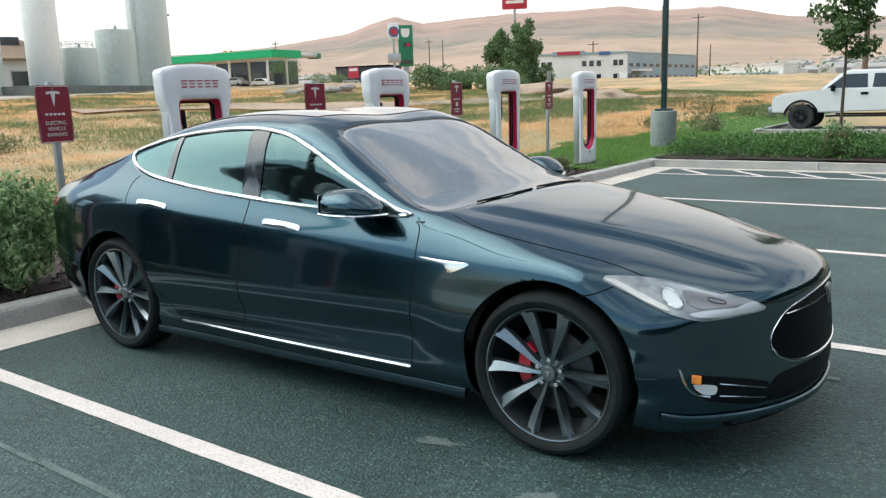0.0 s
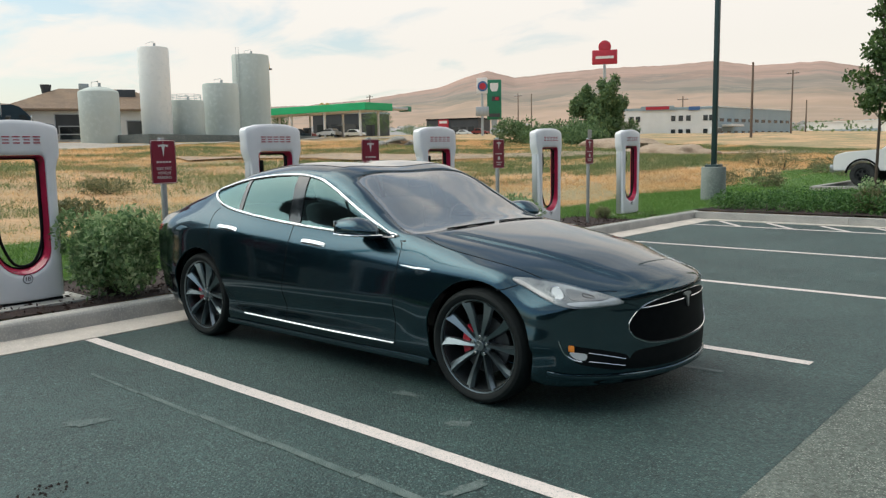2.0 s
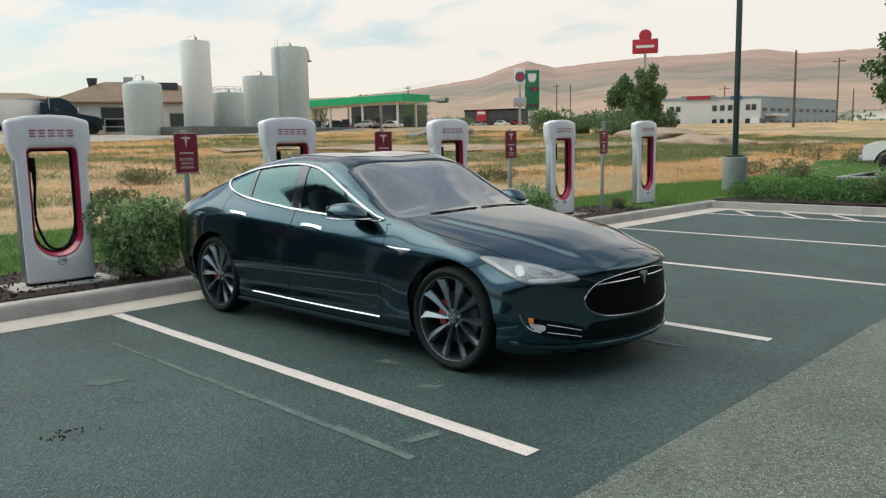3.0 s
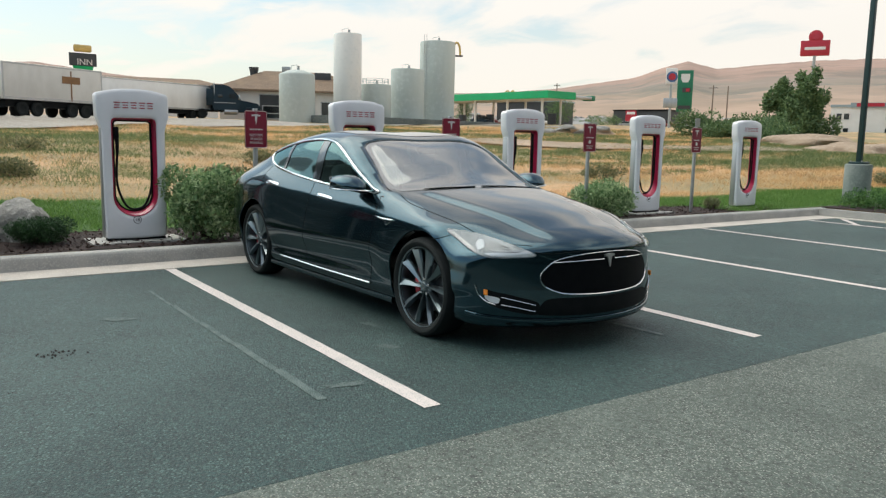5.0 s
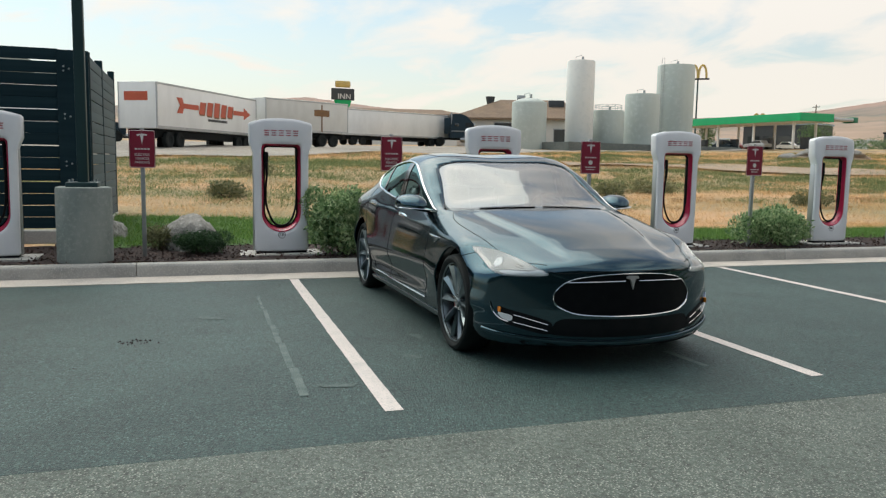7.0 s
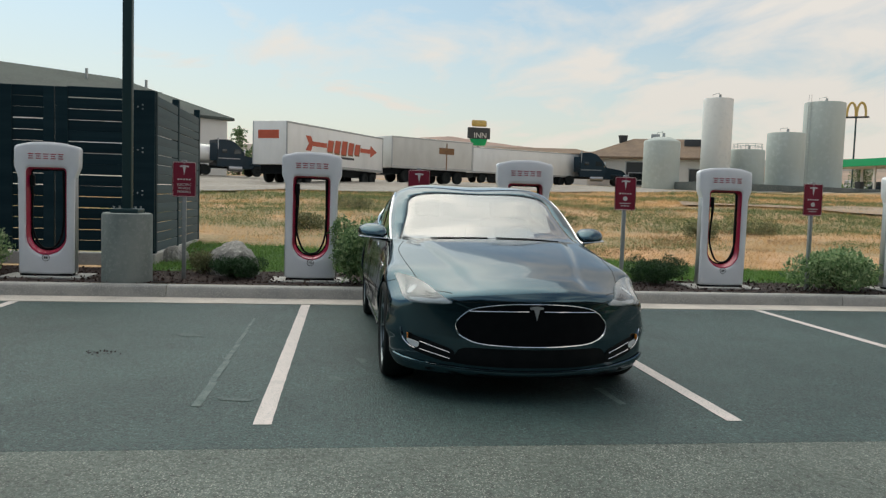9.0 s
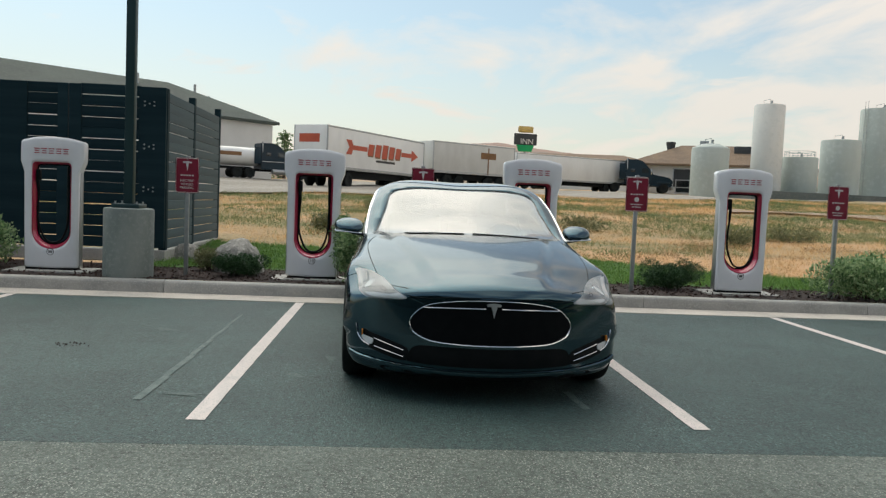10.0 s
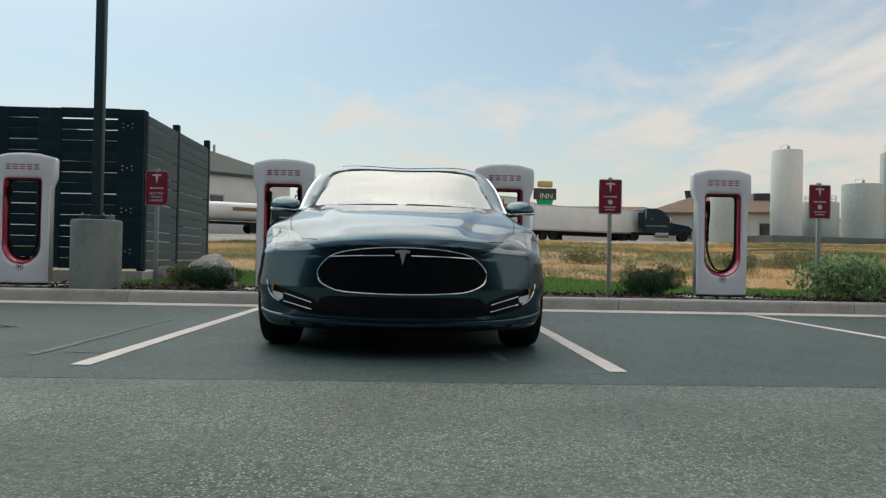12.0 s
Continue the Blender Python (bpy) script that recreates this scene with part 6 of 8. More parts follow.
def lamp_post(x, y, base_r, base_top, turn):
    g = empty("lamp_post", pose(x, y, BED - 0.02, rz=turn), "square dark teal lamp post on a round concrete base", "lamp post", "lamp posts")
    h = base_top - BED
    v, f = lathe([(base_r, 0), (base_r, h - 0.03), (base_r - 0.008, h - 0.008), (base_r - 0.03, h), (0.0, h)], 48, "z")
    mpart("base", v, f, M_PED, g, "stained round concrete base", sharp=40)
    part("base_plate", box_bm(0, 0, h + 0.025, 0.34, 0.34, 0.06, 0.012), M_POLE, g)
    part("pole", box_bm(0, 0, h + 3.6, 0.115, 0.115, 7.2, 0.012), M_POLE, g, "square dark teal pole")
    part("lamp_head", box_bm(0.42, 0, h + 7.2, 0.62, 0.34, 0.09, 0.02), M_POLE, g, "flat rectangular lamp head")
    for sx in (-1, 1):
        for sy in (-1, 1):
            part("anchor_bolt", cyl_bm((sx * 0.13, sy * 0.13, h), (sx * 0.13, sy * 0.13, h + 0.085), 0.012, 0.012, 8), M_GALV, g)
    return g


lamp_post(-5.95, -0.10, 0.305, 1.03, 0)
lamp_post(-6.48, 18.75, 0.30, 1.02, 0)


# ---- slatted refuse enclosure ----
fence = empty("slatted_enclosure", pose(0, 0, 0), "dark slatted board enclosure with double gates on a concrete kerb", "fence")
bm = bmesh.new()
box_bm(-10.05, -0.33, 0.23, 4.1, 0.26, 0.18, 0.012, bm)
box_bm(-8.10, -3.40, 0.23, 0.26, 5.9, 0.18, 0.012, bm)
part("footing", bm, M_CONCRETE, fence, "low concrete footing", smooth=False)


def board_mesh(length, h=0.135, t=0.026):
    bm = box_bm(0, 0, 0, length, t, h, 0.005, None, 1)
    me = bpy.data.meshes.new("board")
    bm.to_mesh(me)
    bm.free()
    return me


def boards(x0, y0, x1, y1, z0, z1, pitch, h, mat, seed):
    me = board_mesh(math.dist((x0, y0), (x1, y1)), h)
    me.materials.append(mat)
    ang = math.degrees(math.atan2(y1 - y0, x1 - x0))
    rnd = random.Random(seed)
    z = z0 + h / 2
    while z + h / 2 <= z1 + 1e-6:
        b = new("board", me)
        b.parent = fence
        b.matrix_basis = pose((x0 + x1) / 2 + rnd.uniform(-0.003, 0.003), (y0 + y1) / 2 + rnd.uniform(-0.003, 0.003), z + rnd.uniform(-0.006, 0.006), rnd.uniform(-1.2, 1.2), rnd.uniform(-0.12, 0.12), ang)
        z += pitch


boards(-8.24, -0.245, -9.80, -0.245, 0.34, 2.76, 0.151, 0.1435, M_SLAT, 1)
boards(-9.92, -0.245, -11.88, -0.245, 0.34, 2.82, 0.151, 0.1435, M_SLAT, 2)
for k, (ya, yb) in enumerate(((-0.62, -1.51), (-1.82, -2.30), (-2.98, -3.86), (-4.17, -4.66), (-5.10, -6.0))):
    boards(-8.075, ya, -8.075, yb, 0.345, 2.82, 0.165, 0.156, M_GATE, 5 + k)
boards(-8.1, -6.25, -12.0, -6.25, 0.34, 2.80, 0.155, 0.142, M_GATE, 10)
for px, py, pz in ((-8.16, -0.28, 2.80), (-9.86, -0.28, 2.87), (-11.95, -0.28, 2.91), (-11.98, -6.25, 2.85), (-8.10, -6.25, 2.80)):
    part("post", box_bm(px, py, (0.15 + pz) / 2, 0.11, 0.11, pz - 0.15, 0.008), M_GATE, fence, smooth=False)
for ya, yb in ((-0.235, -0.64), (-1.49, -1.668), (-1.685, -1.84), (-2.28, -3.0), (-3.84, -4.02), (-4.04, -4.19), (-4.64, -5.12), (-5.98, -6.19)):
    part("gate_stile", box_bm(-8.07, (ya + yb) / 2, 1.578, 0.06, ya - yb, 2.45, 0.006), M_GATE, fence, "dark steel gate stile", smooth=False)
BOLT = cyl_bm((0, 0, 0), (0.020, 0, 0), 0.014, 0.011, 10)
bolt_me = bpy.data.meshes.new("hinge_bolt")
BOLT.to_mesh(bolt_me)
bolt_me.materials.append(M_GALV)
for z in (0.62, 1.25, 1.90, 2.55):
    for dy, dz in ((-0.07, 0.03), (-0.07, -0.03), (0.0, 0.0), (0.07, 0.03), (0.07, -0.03)):
        b = new("hinge_bolt", bolt_me)
        b.parent, b.matrix_basis = fence, pose(-8.042, -0.48 + dy, z + dz)


# ---- planting ----
def leaves(points, size, seed, normal_up=0.35, aspect=2.2, jitter=0.5):
    """A leaf of four corners, folded along its rib, at every point."""
    rng = np.random.default_rng(seed)
    n = len(points)
    pts = np.asarray(points)
    d = rng.normal(size=(n, 3))
    d[:, 2] += normal_up
    d /= np.linalg.norm(d, axis=1)[:, None]
    r = rng.normal(size=(n, 3))
    s = np.cross(d, r)
    s /= np.linalg.norm(s, axis=1)[:, None]
    nn = np.cross(d, s)
    ln = size * (1 + jitter * rng.uniform(-1, 1, n))[:, None]
    wd = ln / aspect
    a, tip = pts - d * ln * 0.1, pts + d * ln
    m = pts + d * ln * 0.45
    verts = np.stack([a, m + s * wd * 0.5 + nn * wd * 0.18, tip, m - s * wd * 0.5 + nn * wd * 0.18], 1).reshape(-1, 3)
    faces = [(4 * i, 4 * i + 1, 4 * i + 2, 4 * i + 3) for i in range(n)]
    return verts, faces


def clump_points(blobs, n, seed, shell=0.55):
    """Points scattered in and near the surface of several lumps (x, y, z, rx, ry, rz)."""
    rng = np.random.default_rng(seed)
    vol = np.array([b[3] * b[4] * b[5] for b in blobs]) ** 0.67
    out = []
    for b, k in zip(blobs, (n * vol / vol.sum()).astype(int)):
        d = rng.normal(size=(k, 3))
        d /= np.linalg.norm(d, axis=1)[:, None]
        rad = shell + (1 - shell) * rng.uniform(0, 1, k) ** 0.6
        rad *= 1 + 0.16 * np.sin(d[:, 0] * 7 + seed) * np.cos(d[:, 1] * 6 + d[:, 2] * 5)
        p = d * rad[:, None] * np.array(b[3:6]) + np.array(b[:3])
        out.append(p)
    return np.concatenate(out)


def bush_blobs(cx, cy, z0, rx, ry, h, k, seed):
    rng = random.Random(seed)
    out = [(cx, cy, z0 + h * 0.42, rx * 0.72, ry * 0.72, h * 0.45)]
    for i in range(k):
        a = rng.uniform(0, 2 * math.pi)
        q = rng.uniform(0.35, 0.8)
        zz = z0 + h * rng.uniform(0.25, 0.72)
        s = rng.uniform(0.22, 0.42)
        out.append((cx + rx * q * math.cos(a), cy + ry * q * math.sin(a), zz, rx * s, ry * s, h * s * 0.9))
    return out


def bush(name, cx, cy, rx, ry, h, n, size, mat, label, category, seed, k=14, aspect=2.2, z0=None, up=0.5):
    z0 = BED if z0 is None else z0
    g = empty(name, pose(cx, cy, z0), label, category)
    blobs = bush_blobs(0, 0, 0.0, rx, ry, h, k, seed)
    pts = clump_points(blobs, n, seed)
    pts = pts[pts[:, 2] > 0.01]
    v, f = leaves(pts, size, seed, up, aspect)
    mpart("foliage", v, f, mat, g, smooth=False)
    rng = random.Random(seed + 5)
    bm = bmesh.new()
    for i in range(9):
        b = blobs[rng.randrange(len(blobs))]
        cyl_bm((rng.uniform(-0.05, 0.05), rng.uniform(-0.05, 0.05), -0.02), (b[0] * 0.8, b[1] * 0.8, b[2]), 0.011, 0.005, 5, 0.0, bm)
    part("stems", bm, M_BARK, g, "woody stems")
    return g


bush("leafy_shrub", -6.13, 2.99, 0.50, 0.56, 0.92, 9000, 0.055, M_SHRUB, "loose grey-green leafy shrub in the bark bed beside a charger", "shrub", 1)
bush("leafy_shrub", -6.20, 9.95, 0.60, 0.85, 0.64, 7500, 0.055, M_SHRUB, "loose grey-green leafy shrub in the bark bed beside a charger", "shrub", 2)
bush("leafy_shrub", -6.35, -2.25, 0.55, 0.62, 0.70, 5000, 0.055, M_SHRUB, "loose grey-green leafy shrub in the bark bed beside a charger", "shrub", 3)
bush("juniper_shrub", -6.50, 1.20, 0.36, 0.42, 0.30, 13000, 0.024, M_JUNIPER, "low dense dark green juniper in the bark bed", "shrub", 4, aspect=3.0)
bush("juniper_shrub", -6.62, 7.22, 0.40, 0.44, 0.42, 16000, 0.024, M_JUNIPER, "low dense dark green juniper in the bark bed", "shrub", 5, aspect=3.0)
bush("sage_plant", -6.95, 0.68, 0.20, 0.22, 0.34, 1400, 0.05, M_SAGE, "small wispy grey sage plant beside a boulder", "plant", 6, aspect=4.0)
bush("sage_plant", -6.3, 13.0, 0.18, 0.2, 0.26, 900, 0.045, M_SAGE, "small wispy grey sage plant in the bark bed", "plant", 7, aspect=4.0)
bush("sapling_base_shrub", -2.40, 16.45, 0.34, 0.40, 0.58, 1500, 0.06, M_SAGE, "open grey-green shrub at the foot of a sapling", "shrub", 8, k=9)


def boulder(x, y, r, label, seed):
    bm = bmesh.new()
    bmesh.ops.create_icosphere(bm, subdivisions=4, radius=1.0)
    for v in bm.verts:
        c = v.co.normalized()
        k = 1 + 0.15 * noise.noise(c * 1.3 + Vector((seed, 0, 0))) + 0.09 * noise.noise(c * 3.7 + Vector((0, seed, 0))) + 0.03 * noise.noise(c * 9)
        v.co = Vector((c.x * r * k, c.y * r * 1.15 * k, max(c.z * r * 1.12 * k, -0.3 * r)))
    ob = bm_obj("boulder", bm, M_ROCK, True, 30)
    ob.matrix_world = pose(x, y, BED + 0.18 * r, rz=40 * seed)
    return tagged(ob, label, "boulder")


boulder(-7.05, 1.08, 0.35, "pale speckled granite boulder half sunk in the bark bed", 3)
boulder(-8.7, -0.05, 0.20, "small pale stone beside the enclosure footing", 5)

# juniper hedge along the far kerb
hedge_blobs = []
rng_h = random.Random(12)
for i in range(210):
    hx = rng_h.uniform(-5.3, 12)
    hedge_blobs.append((hx, rng_h.uniform(15.85, 18.6), BED + rng_h.uniform(0.08, 0.22), rng_h.uniform(0.35, 0.6), rng_h.uniform(0.35, 0.6), rng_h.uniform(0.16, 0.30)))
pts = clump_points(hedge_blobs, 90000, 13, 0.7)
pts = pts[(pts[:, 2] > BED) & (pts[:, 0] > -5.95) & (pts[:, 1] > 15.74)]
v, f = leaves(pts, 0.055, 14, 0.4, 2.4)
tagged(mesh_obj("juniper_hedge", v, f, M_HEDGE), "low spreading green juniper hedge behind the kerb", "hedge")


def sapling(x, y):
    g = empty("sapling", pose(x, y, BED), "slender young street tree in leaf behind the hedge", "tree")
    bm = bmesh.new()
    cyl_bm((0, 0, -0.05), (0.02, 0.01, 1.7), 0.034, 0.026, 10, 0.0, bm)
    cyl_bm((0.02, 0.01, 1.7), (0.0, 0.03, 4.4), 0.026, 0.008, 10, 0.0, bm)
    rng = random.Random(3)
    tips = []
    for i in range(16):
        z = 1.70 + i * 0.16
        a = i * 2.4
        l = 0.42 - 0.02 * i + rng.uniform(-0.1, 0.1)
        lean = 0.22 * smooth01((z - 2.2) / 1.2)
        tip = (l * math.cos(a) + lean, l * math.sin(a) + lean * 0.7, z + 0.34)
        cyl_bm((0.01, 0.02, z), tip, 0.011, 0.004, 6, 0.0, bm)
        tips.append((*tip, rng.uniform(0.2, 0.32), rng.uniform(0.2, 0.32), rng.uniform(0.14, 0.22)))
        tips.append((tip[0] * 0.5, tip[1] * 0.5, tip[2] - 0.1, 0.2, 0.2, 0.16))
    part("trunk", bm, M_BARK, g, "thin brown trunk")
    v, f = leaves(clump_points(tips, 5200, 4, 0.3), 0.085, 5, 0.1, 1.6)
    mpart("crown", v, f, M_TREELEAF, g, "open green leafy crown", smooth=False)


sapling(-2.36, 16.78)
bush("rose_bush", -2.30, 16.70, 0.36, 0.36, 0.62, 1500, 0.055, M_SHRUB, "loose grey-green bush at the foot of the young tree", "bush", 47, 9, 1.8, BED + 0.1)


# ---- grass, straw and bark as stuff ----
def blades(points, h, w, seed, lean=0.5, per=6, spread_r=0.07):
    rng = np.random.default_rng(seed)
    base = np.repeat(np.asarray(points), per, axis=0)
    n = len(base)
    base = base + np.column_stack([rng.normal(0, spread_r, n), rng.normal(0, spread_r, n), np.zeros(n)])
    a = rng.uniform(0, 2 * np.pi, n)
    hh = np.repeat(h, per) * rng.uniform(0.5, 1.15, n) if isinstance(h, np.ndarray) else h * rng.uniform(0.5, 1.15, n)
    ww = np.repeat(w, per) if isinstance(w, np.ndarray) else w
    side = np.column_stack([np.cos(a), np.sin(a), np.zeros(n)]) * (np.ones(n) * ww)[:, None]
    tip = base + np.column_stack([rng.normal(0, lean, n) * hh, rng.normal(0, lean, n) * hh, hh])
    verts = np.stack([base - side, base + side, tip], 1).reshape(-1, 3)
    return verts, [(3 * i, 3 * i + 1, 3 * i + 2) for i in range(n)]


def field_points(n, seed, x0, x1, y0, y1, keep):
    rng = np.random.default_rng(seed)
    out = []
    while len(out) < n:
        x = x1 + (x0 - x1) * rng.uniform() ** 1.7
        y = rng.uniform(y0, y1)
        if keep(x, y, rng.uniform()):
            out.append((x, y, rise(x, y) - 0.02))
    return np.array(out)


def greenness(x, y):
    """Bands along the chargers: straw, weeds, bare ground, straw again, broken up by patches."""
    band = float(np.interp(-x, [9, 11.3, 13.4, 14.5, 17.5, 20, 24, 30, 45, 60], [-0.25, -0.36, -0.30, 0.10, 0.26, 0.02, 0.30, 0.10, -0.08, -0.15]))
    return band + 0.75 * noise.noise((x * 0.22, y * 0.085, 9.0)) + 0.55 * noise.noise((x * 0.6, y * 0.32, 4.0))


def bare(x, y):
    return noise.noise((x * 0.33, y * 0.13, 21.0)) + 0.4 * noise.noise((x * 1.1, y * 0.7, 2.0)) > 0.16


def open_field(x, y):
    return not in_lawn(x, y) and apron_edge(y) + 0.6 * noise.noise((y, x, 3)) < x < -7.6 and not (-12.6 < x < -7.6 and y < 0.2) and not (x > -5.8 - 3 and y > 24)


def big(a):
    """Blades grow coarser with distance, where single ones can no longer be told apart."""
    d = np.hypot(a[:, 0] - 3, a[:, 1] - 2)
    return np.clip(d / 22.0, 0.7, 3.2)


pts = field_points(25000, 21, -62, -9, -22, 70, lambda x, y, u: open_field(x, y) and greenness(x, y) + (u - 0.5) * 0.6 < 0.02 and (u < 0.25 or not bare(x, y)))
v, f = blades(pts, 0.14 * big(pts) ** 0.4, 0.0055 * big(pts), 22, 0.75, 8, 0.14)
tagged(mesh_obj("dry_grass", v, f, M_STRAW), "tufts of dry golden grass over the field", "grass", kind="stuff")
pts = field_points(26000, 23, -62, -9, -22, 70, lambda x, y, u: open_field(x, y) and greenness(x, y) + (u - 0.5) * 0.4 > 0.08)
v, f = blades(pts, 0.15 * big(pts) ** 0.4, 0.0075 * big(pts), 24, 0.7, 8, 0.14)
tagged(mesh_obj("green_weeds", v, f, M_GREENBLADE), "patches of olive-green weeds in the dry field", "grass", kind="stuff")
rng_w = random.Random(57)
for kind, mat, count, size, label in (("weed_clumps", M_OLIVEWEED, 420, 0.036, "low olive weed clumps scattered over the field"), ("dry_weed_clumps", M_RUSTWEED, 240, 0.036, "low rust-brown dead weeds scattered over the field")):
    blobs = []
    while len(blobs) < count:
        x = -10.6 - 34 * rng_w.random() ** 1.5
        y = rng_w.uniform(-9, 46)
        g = greenness(x, y)
        if not open_field(x, y) or (g < -0.05 if mat is M_OLIVEWEED else not -0.3 < g < 0.12):
            continue
        q = rng_w.uniform(0.22, 0.70) * (1 - 0.3 * rng_w.random())
        blobs.append((x, y, rise(x, y) + 0.03, q * 0.9, q * 1.5, q * rng_w.uniform(0.16, 0.32)))
    pts = clump_points(blobs, 230 * count, 58, 0.6)
    v, f = leaves(pts, size, 59, 0.3, 2.4)
    tagged(mesh_obj(kind, v, f, mat), label, "weeds", kind="stuff")
rng_l = np.random.default_rng(31)
lp = []
while len(lp) < 34000:
    x, y = rng_l.uniform(-12, 8), rng_l.uniform(-0.4, 24.2)
    if in_lawn(x, y) and (x < -5.6 or rng_l.uniform() < 0.4):
        lp.append((x, y, max(rise(x, y), BED - 0.01) + 0.012))
while len(lp) < 44000:
    x, y = rng_l.uniform(-13, -5.9), rng_l.uniform(18.9, 48)
    if in_lawn(x, y):
        lp.append((x, y, max(rise(x, y), BED - 0.01) + 0.012))
v, f = blades(np.array(lp), 0.075, 0.005, 32, 0.5, 4, 0.05)
tagged(mesh_obj("lawn_grass", v, f, M_LAWN), "short green lawn blades", "grass", kind="stuff")
rng_m = np.random.default_rng(41)
mp = np.column_stack([rng_m.uniform(-7.4, -5.66, 5200), rng_m.uniform(-4, 14.6, 5200), np.full(5200, BED + 0.012)])
v, f = leaves(mp, 0.045, 42, -0.2, 2.0)
tagged(mesh_obj("bark_chips", v, f, surf("bark_chip", (0.075, 0.045, 0.036), 0.9, dark=(0.03, 0.02, 0.017), scale=4, world_space=True)), "dark bark chips over the bed", "bark mulch", kind="stuff")


# ---- trucks on the gravel apron ----
def truck_wheel(parent, x, y, r=0.52, w=0.30):
    v, f = lathe([(0.0, -w * 0.30), (r * 0.30, -w * 0.32), (r * 0.52, -w * 0.40), (r * 0.60, -w * 0.5), (r * 0.93, -w * 0.5), (r, -w * 0.38), (r, w * 0.38), (r * 0.93, w * 0.5), (0.0, w * 0.5)], 28)
    mpart("wheel", [(x + q[0], y + (q[1] if y < 0 else -q[1]), r + q[2]) for q in v], f, M_RUBBER, parent)


def box_trailer(x, y, ang, length, top, mat, label, print_kind=None):
    z0 = rise(x, y) + 0.12
    g = empty("box_trailer", pose(x, y, z0, rz=ang), label, "truck trailer", "trucks on the apron")
    h = top - z0
    body_z = 1.18
    part("box", box_bm(length / 2, 0, (h + body_z) / 2, length, 2.6, h - body_z, 0.05), mat, g)
    bm = bmesh.new()
    for s in (-1, 1):
        box_bm(length / 2, s * 1.305, body_z + 0.09, length - 0.06, 0.03, 0.18, 0.0, bm)
        box_bm(length / 2, s * 1.305, h - 0.08, length - 0.06, 0.03, 0.12, 0.0, bm)
    for cx in (0.04, length - 0.04):
        for s in (-1, 1):
            box_bm(cx, s * 1.29, (h + body_z) / 2, 0.10, 0.07, h - body_z - 0.05, 0.0, bm)
    part("edge_rail", bm, M_ALU, g, "aluminium edge rails", smooth=False)
    part("chassis", box_bm(length / 2, 0, 0.92, length - 0.8, 1.9, 0.48, 0.0), M_BLACK, g, smooth=False)
    part("landing_gear", box_bm(length * 0.26, 0, 0.6, 0.14, 1.9, 1.1, 0.02), M_BLACK, g, smooth=False)
    part("under_guard", box_bm(0.2, 0, 0.62, 0.12, 2.3, 0.12, 0.02), M_BLACK, g, smooth=False)
    for wx in (1.6, 2.9, length - 1.6, length - 2.9):
        for s in (-1, 1):
            truck_wheel(g, wx, s * 1.08)
    if print_kind == "arrow":
        zc = (h + body_z) / 2 + 0.15
        y = -1.325
        shaft = [(length * 0.20, zc - 0.16), (length * 0.36, zc - 0.16), (length * 0.36, zc + 0.16), (length * 0.20, zc + 0.16)]
        for pts in (shaft, [(length * 0.72, zc - 0.16), (length * 0.84, zc - 0.16), (length * 0.84, zc + 0.16), (length * 0.72, zc + 0.16)],
                    [(length * 0.84, zc - 0.46), (length * 0.92, zc), (length * 0.84, zc + 0.46)], [(length * 0.16, zc - 0.5), (length * 0.21, zc - 0.5), (length * 0.23, zc), (length * 0.21, zc + 0.5), (length * 0.16, zc + 0.5), (length * 0.19, zc)]):
            mpart("arrow_print", [(a, y, b) for a, b in pts], [tuple(range(len(pts)))], M_ORANGE, g, "red arrow print", smooth=False)
        for k in range(5):
            xa, hh = length * (0.36 + 0.072 * k), 0.50 - 0.05 * abs(k - 2)
            for dx, dy, m in ((0.10, 0.0, M_BROWNPRINT), (0.0, -0.006, M_ORANGE)):
                q = [(xa + dx, zc - hh - dx), (xa + dx + length * 0.052, zc - hh - dx), (xa + dx + length * 0.052 + 0.22, zc + hh), (xa + dx + 0.22, zc + hh)]
                mpart("brand_shape", [(a, y + dy, b) for a, b in q], [(0, 1, 2, 3)], m, g, smooth=False)
        part("text_bar", box_bm(length * 0.55, y, zc - 0.75, length * 0.20, 0.006, 0.16, 0.0), M_DASH, g, smooth=False)
        part("end_print", box_bm(-0.012, 0.1, zc + 0.4, 0.006, 1.6, 0.55, 0.0), M_ORANGE, g, smooth=False)
    if print_kind == "cross":
        zc = (h + body_z) / 2
        part("brand_shape", box_bm(length * 0.66, -1.325, zc + 0.35, 1.7, 0.006, 0.55, 0.0), M_BROWNPRINT, g, smooth=False)
        part("brand_shape", box_bm(length * 0.66, -1.325, zc - 0.1, 0.12, 0.006, 2.3, 0.0), M_BROWNPRINT, g, smooth=False)
    return g


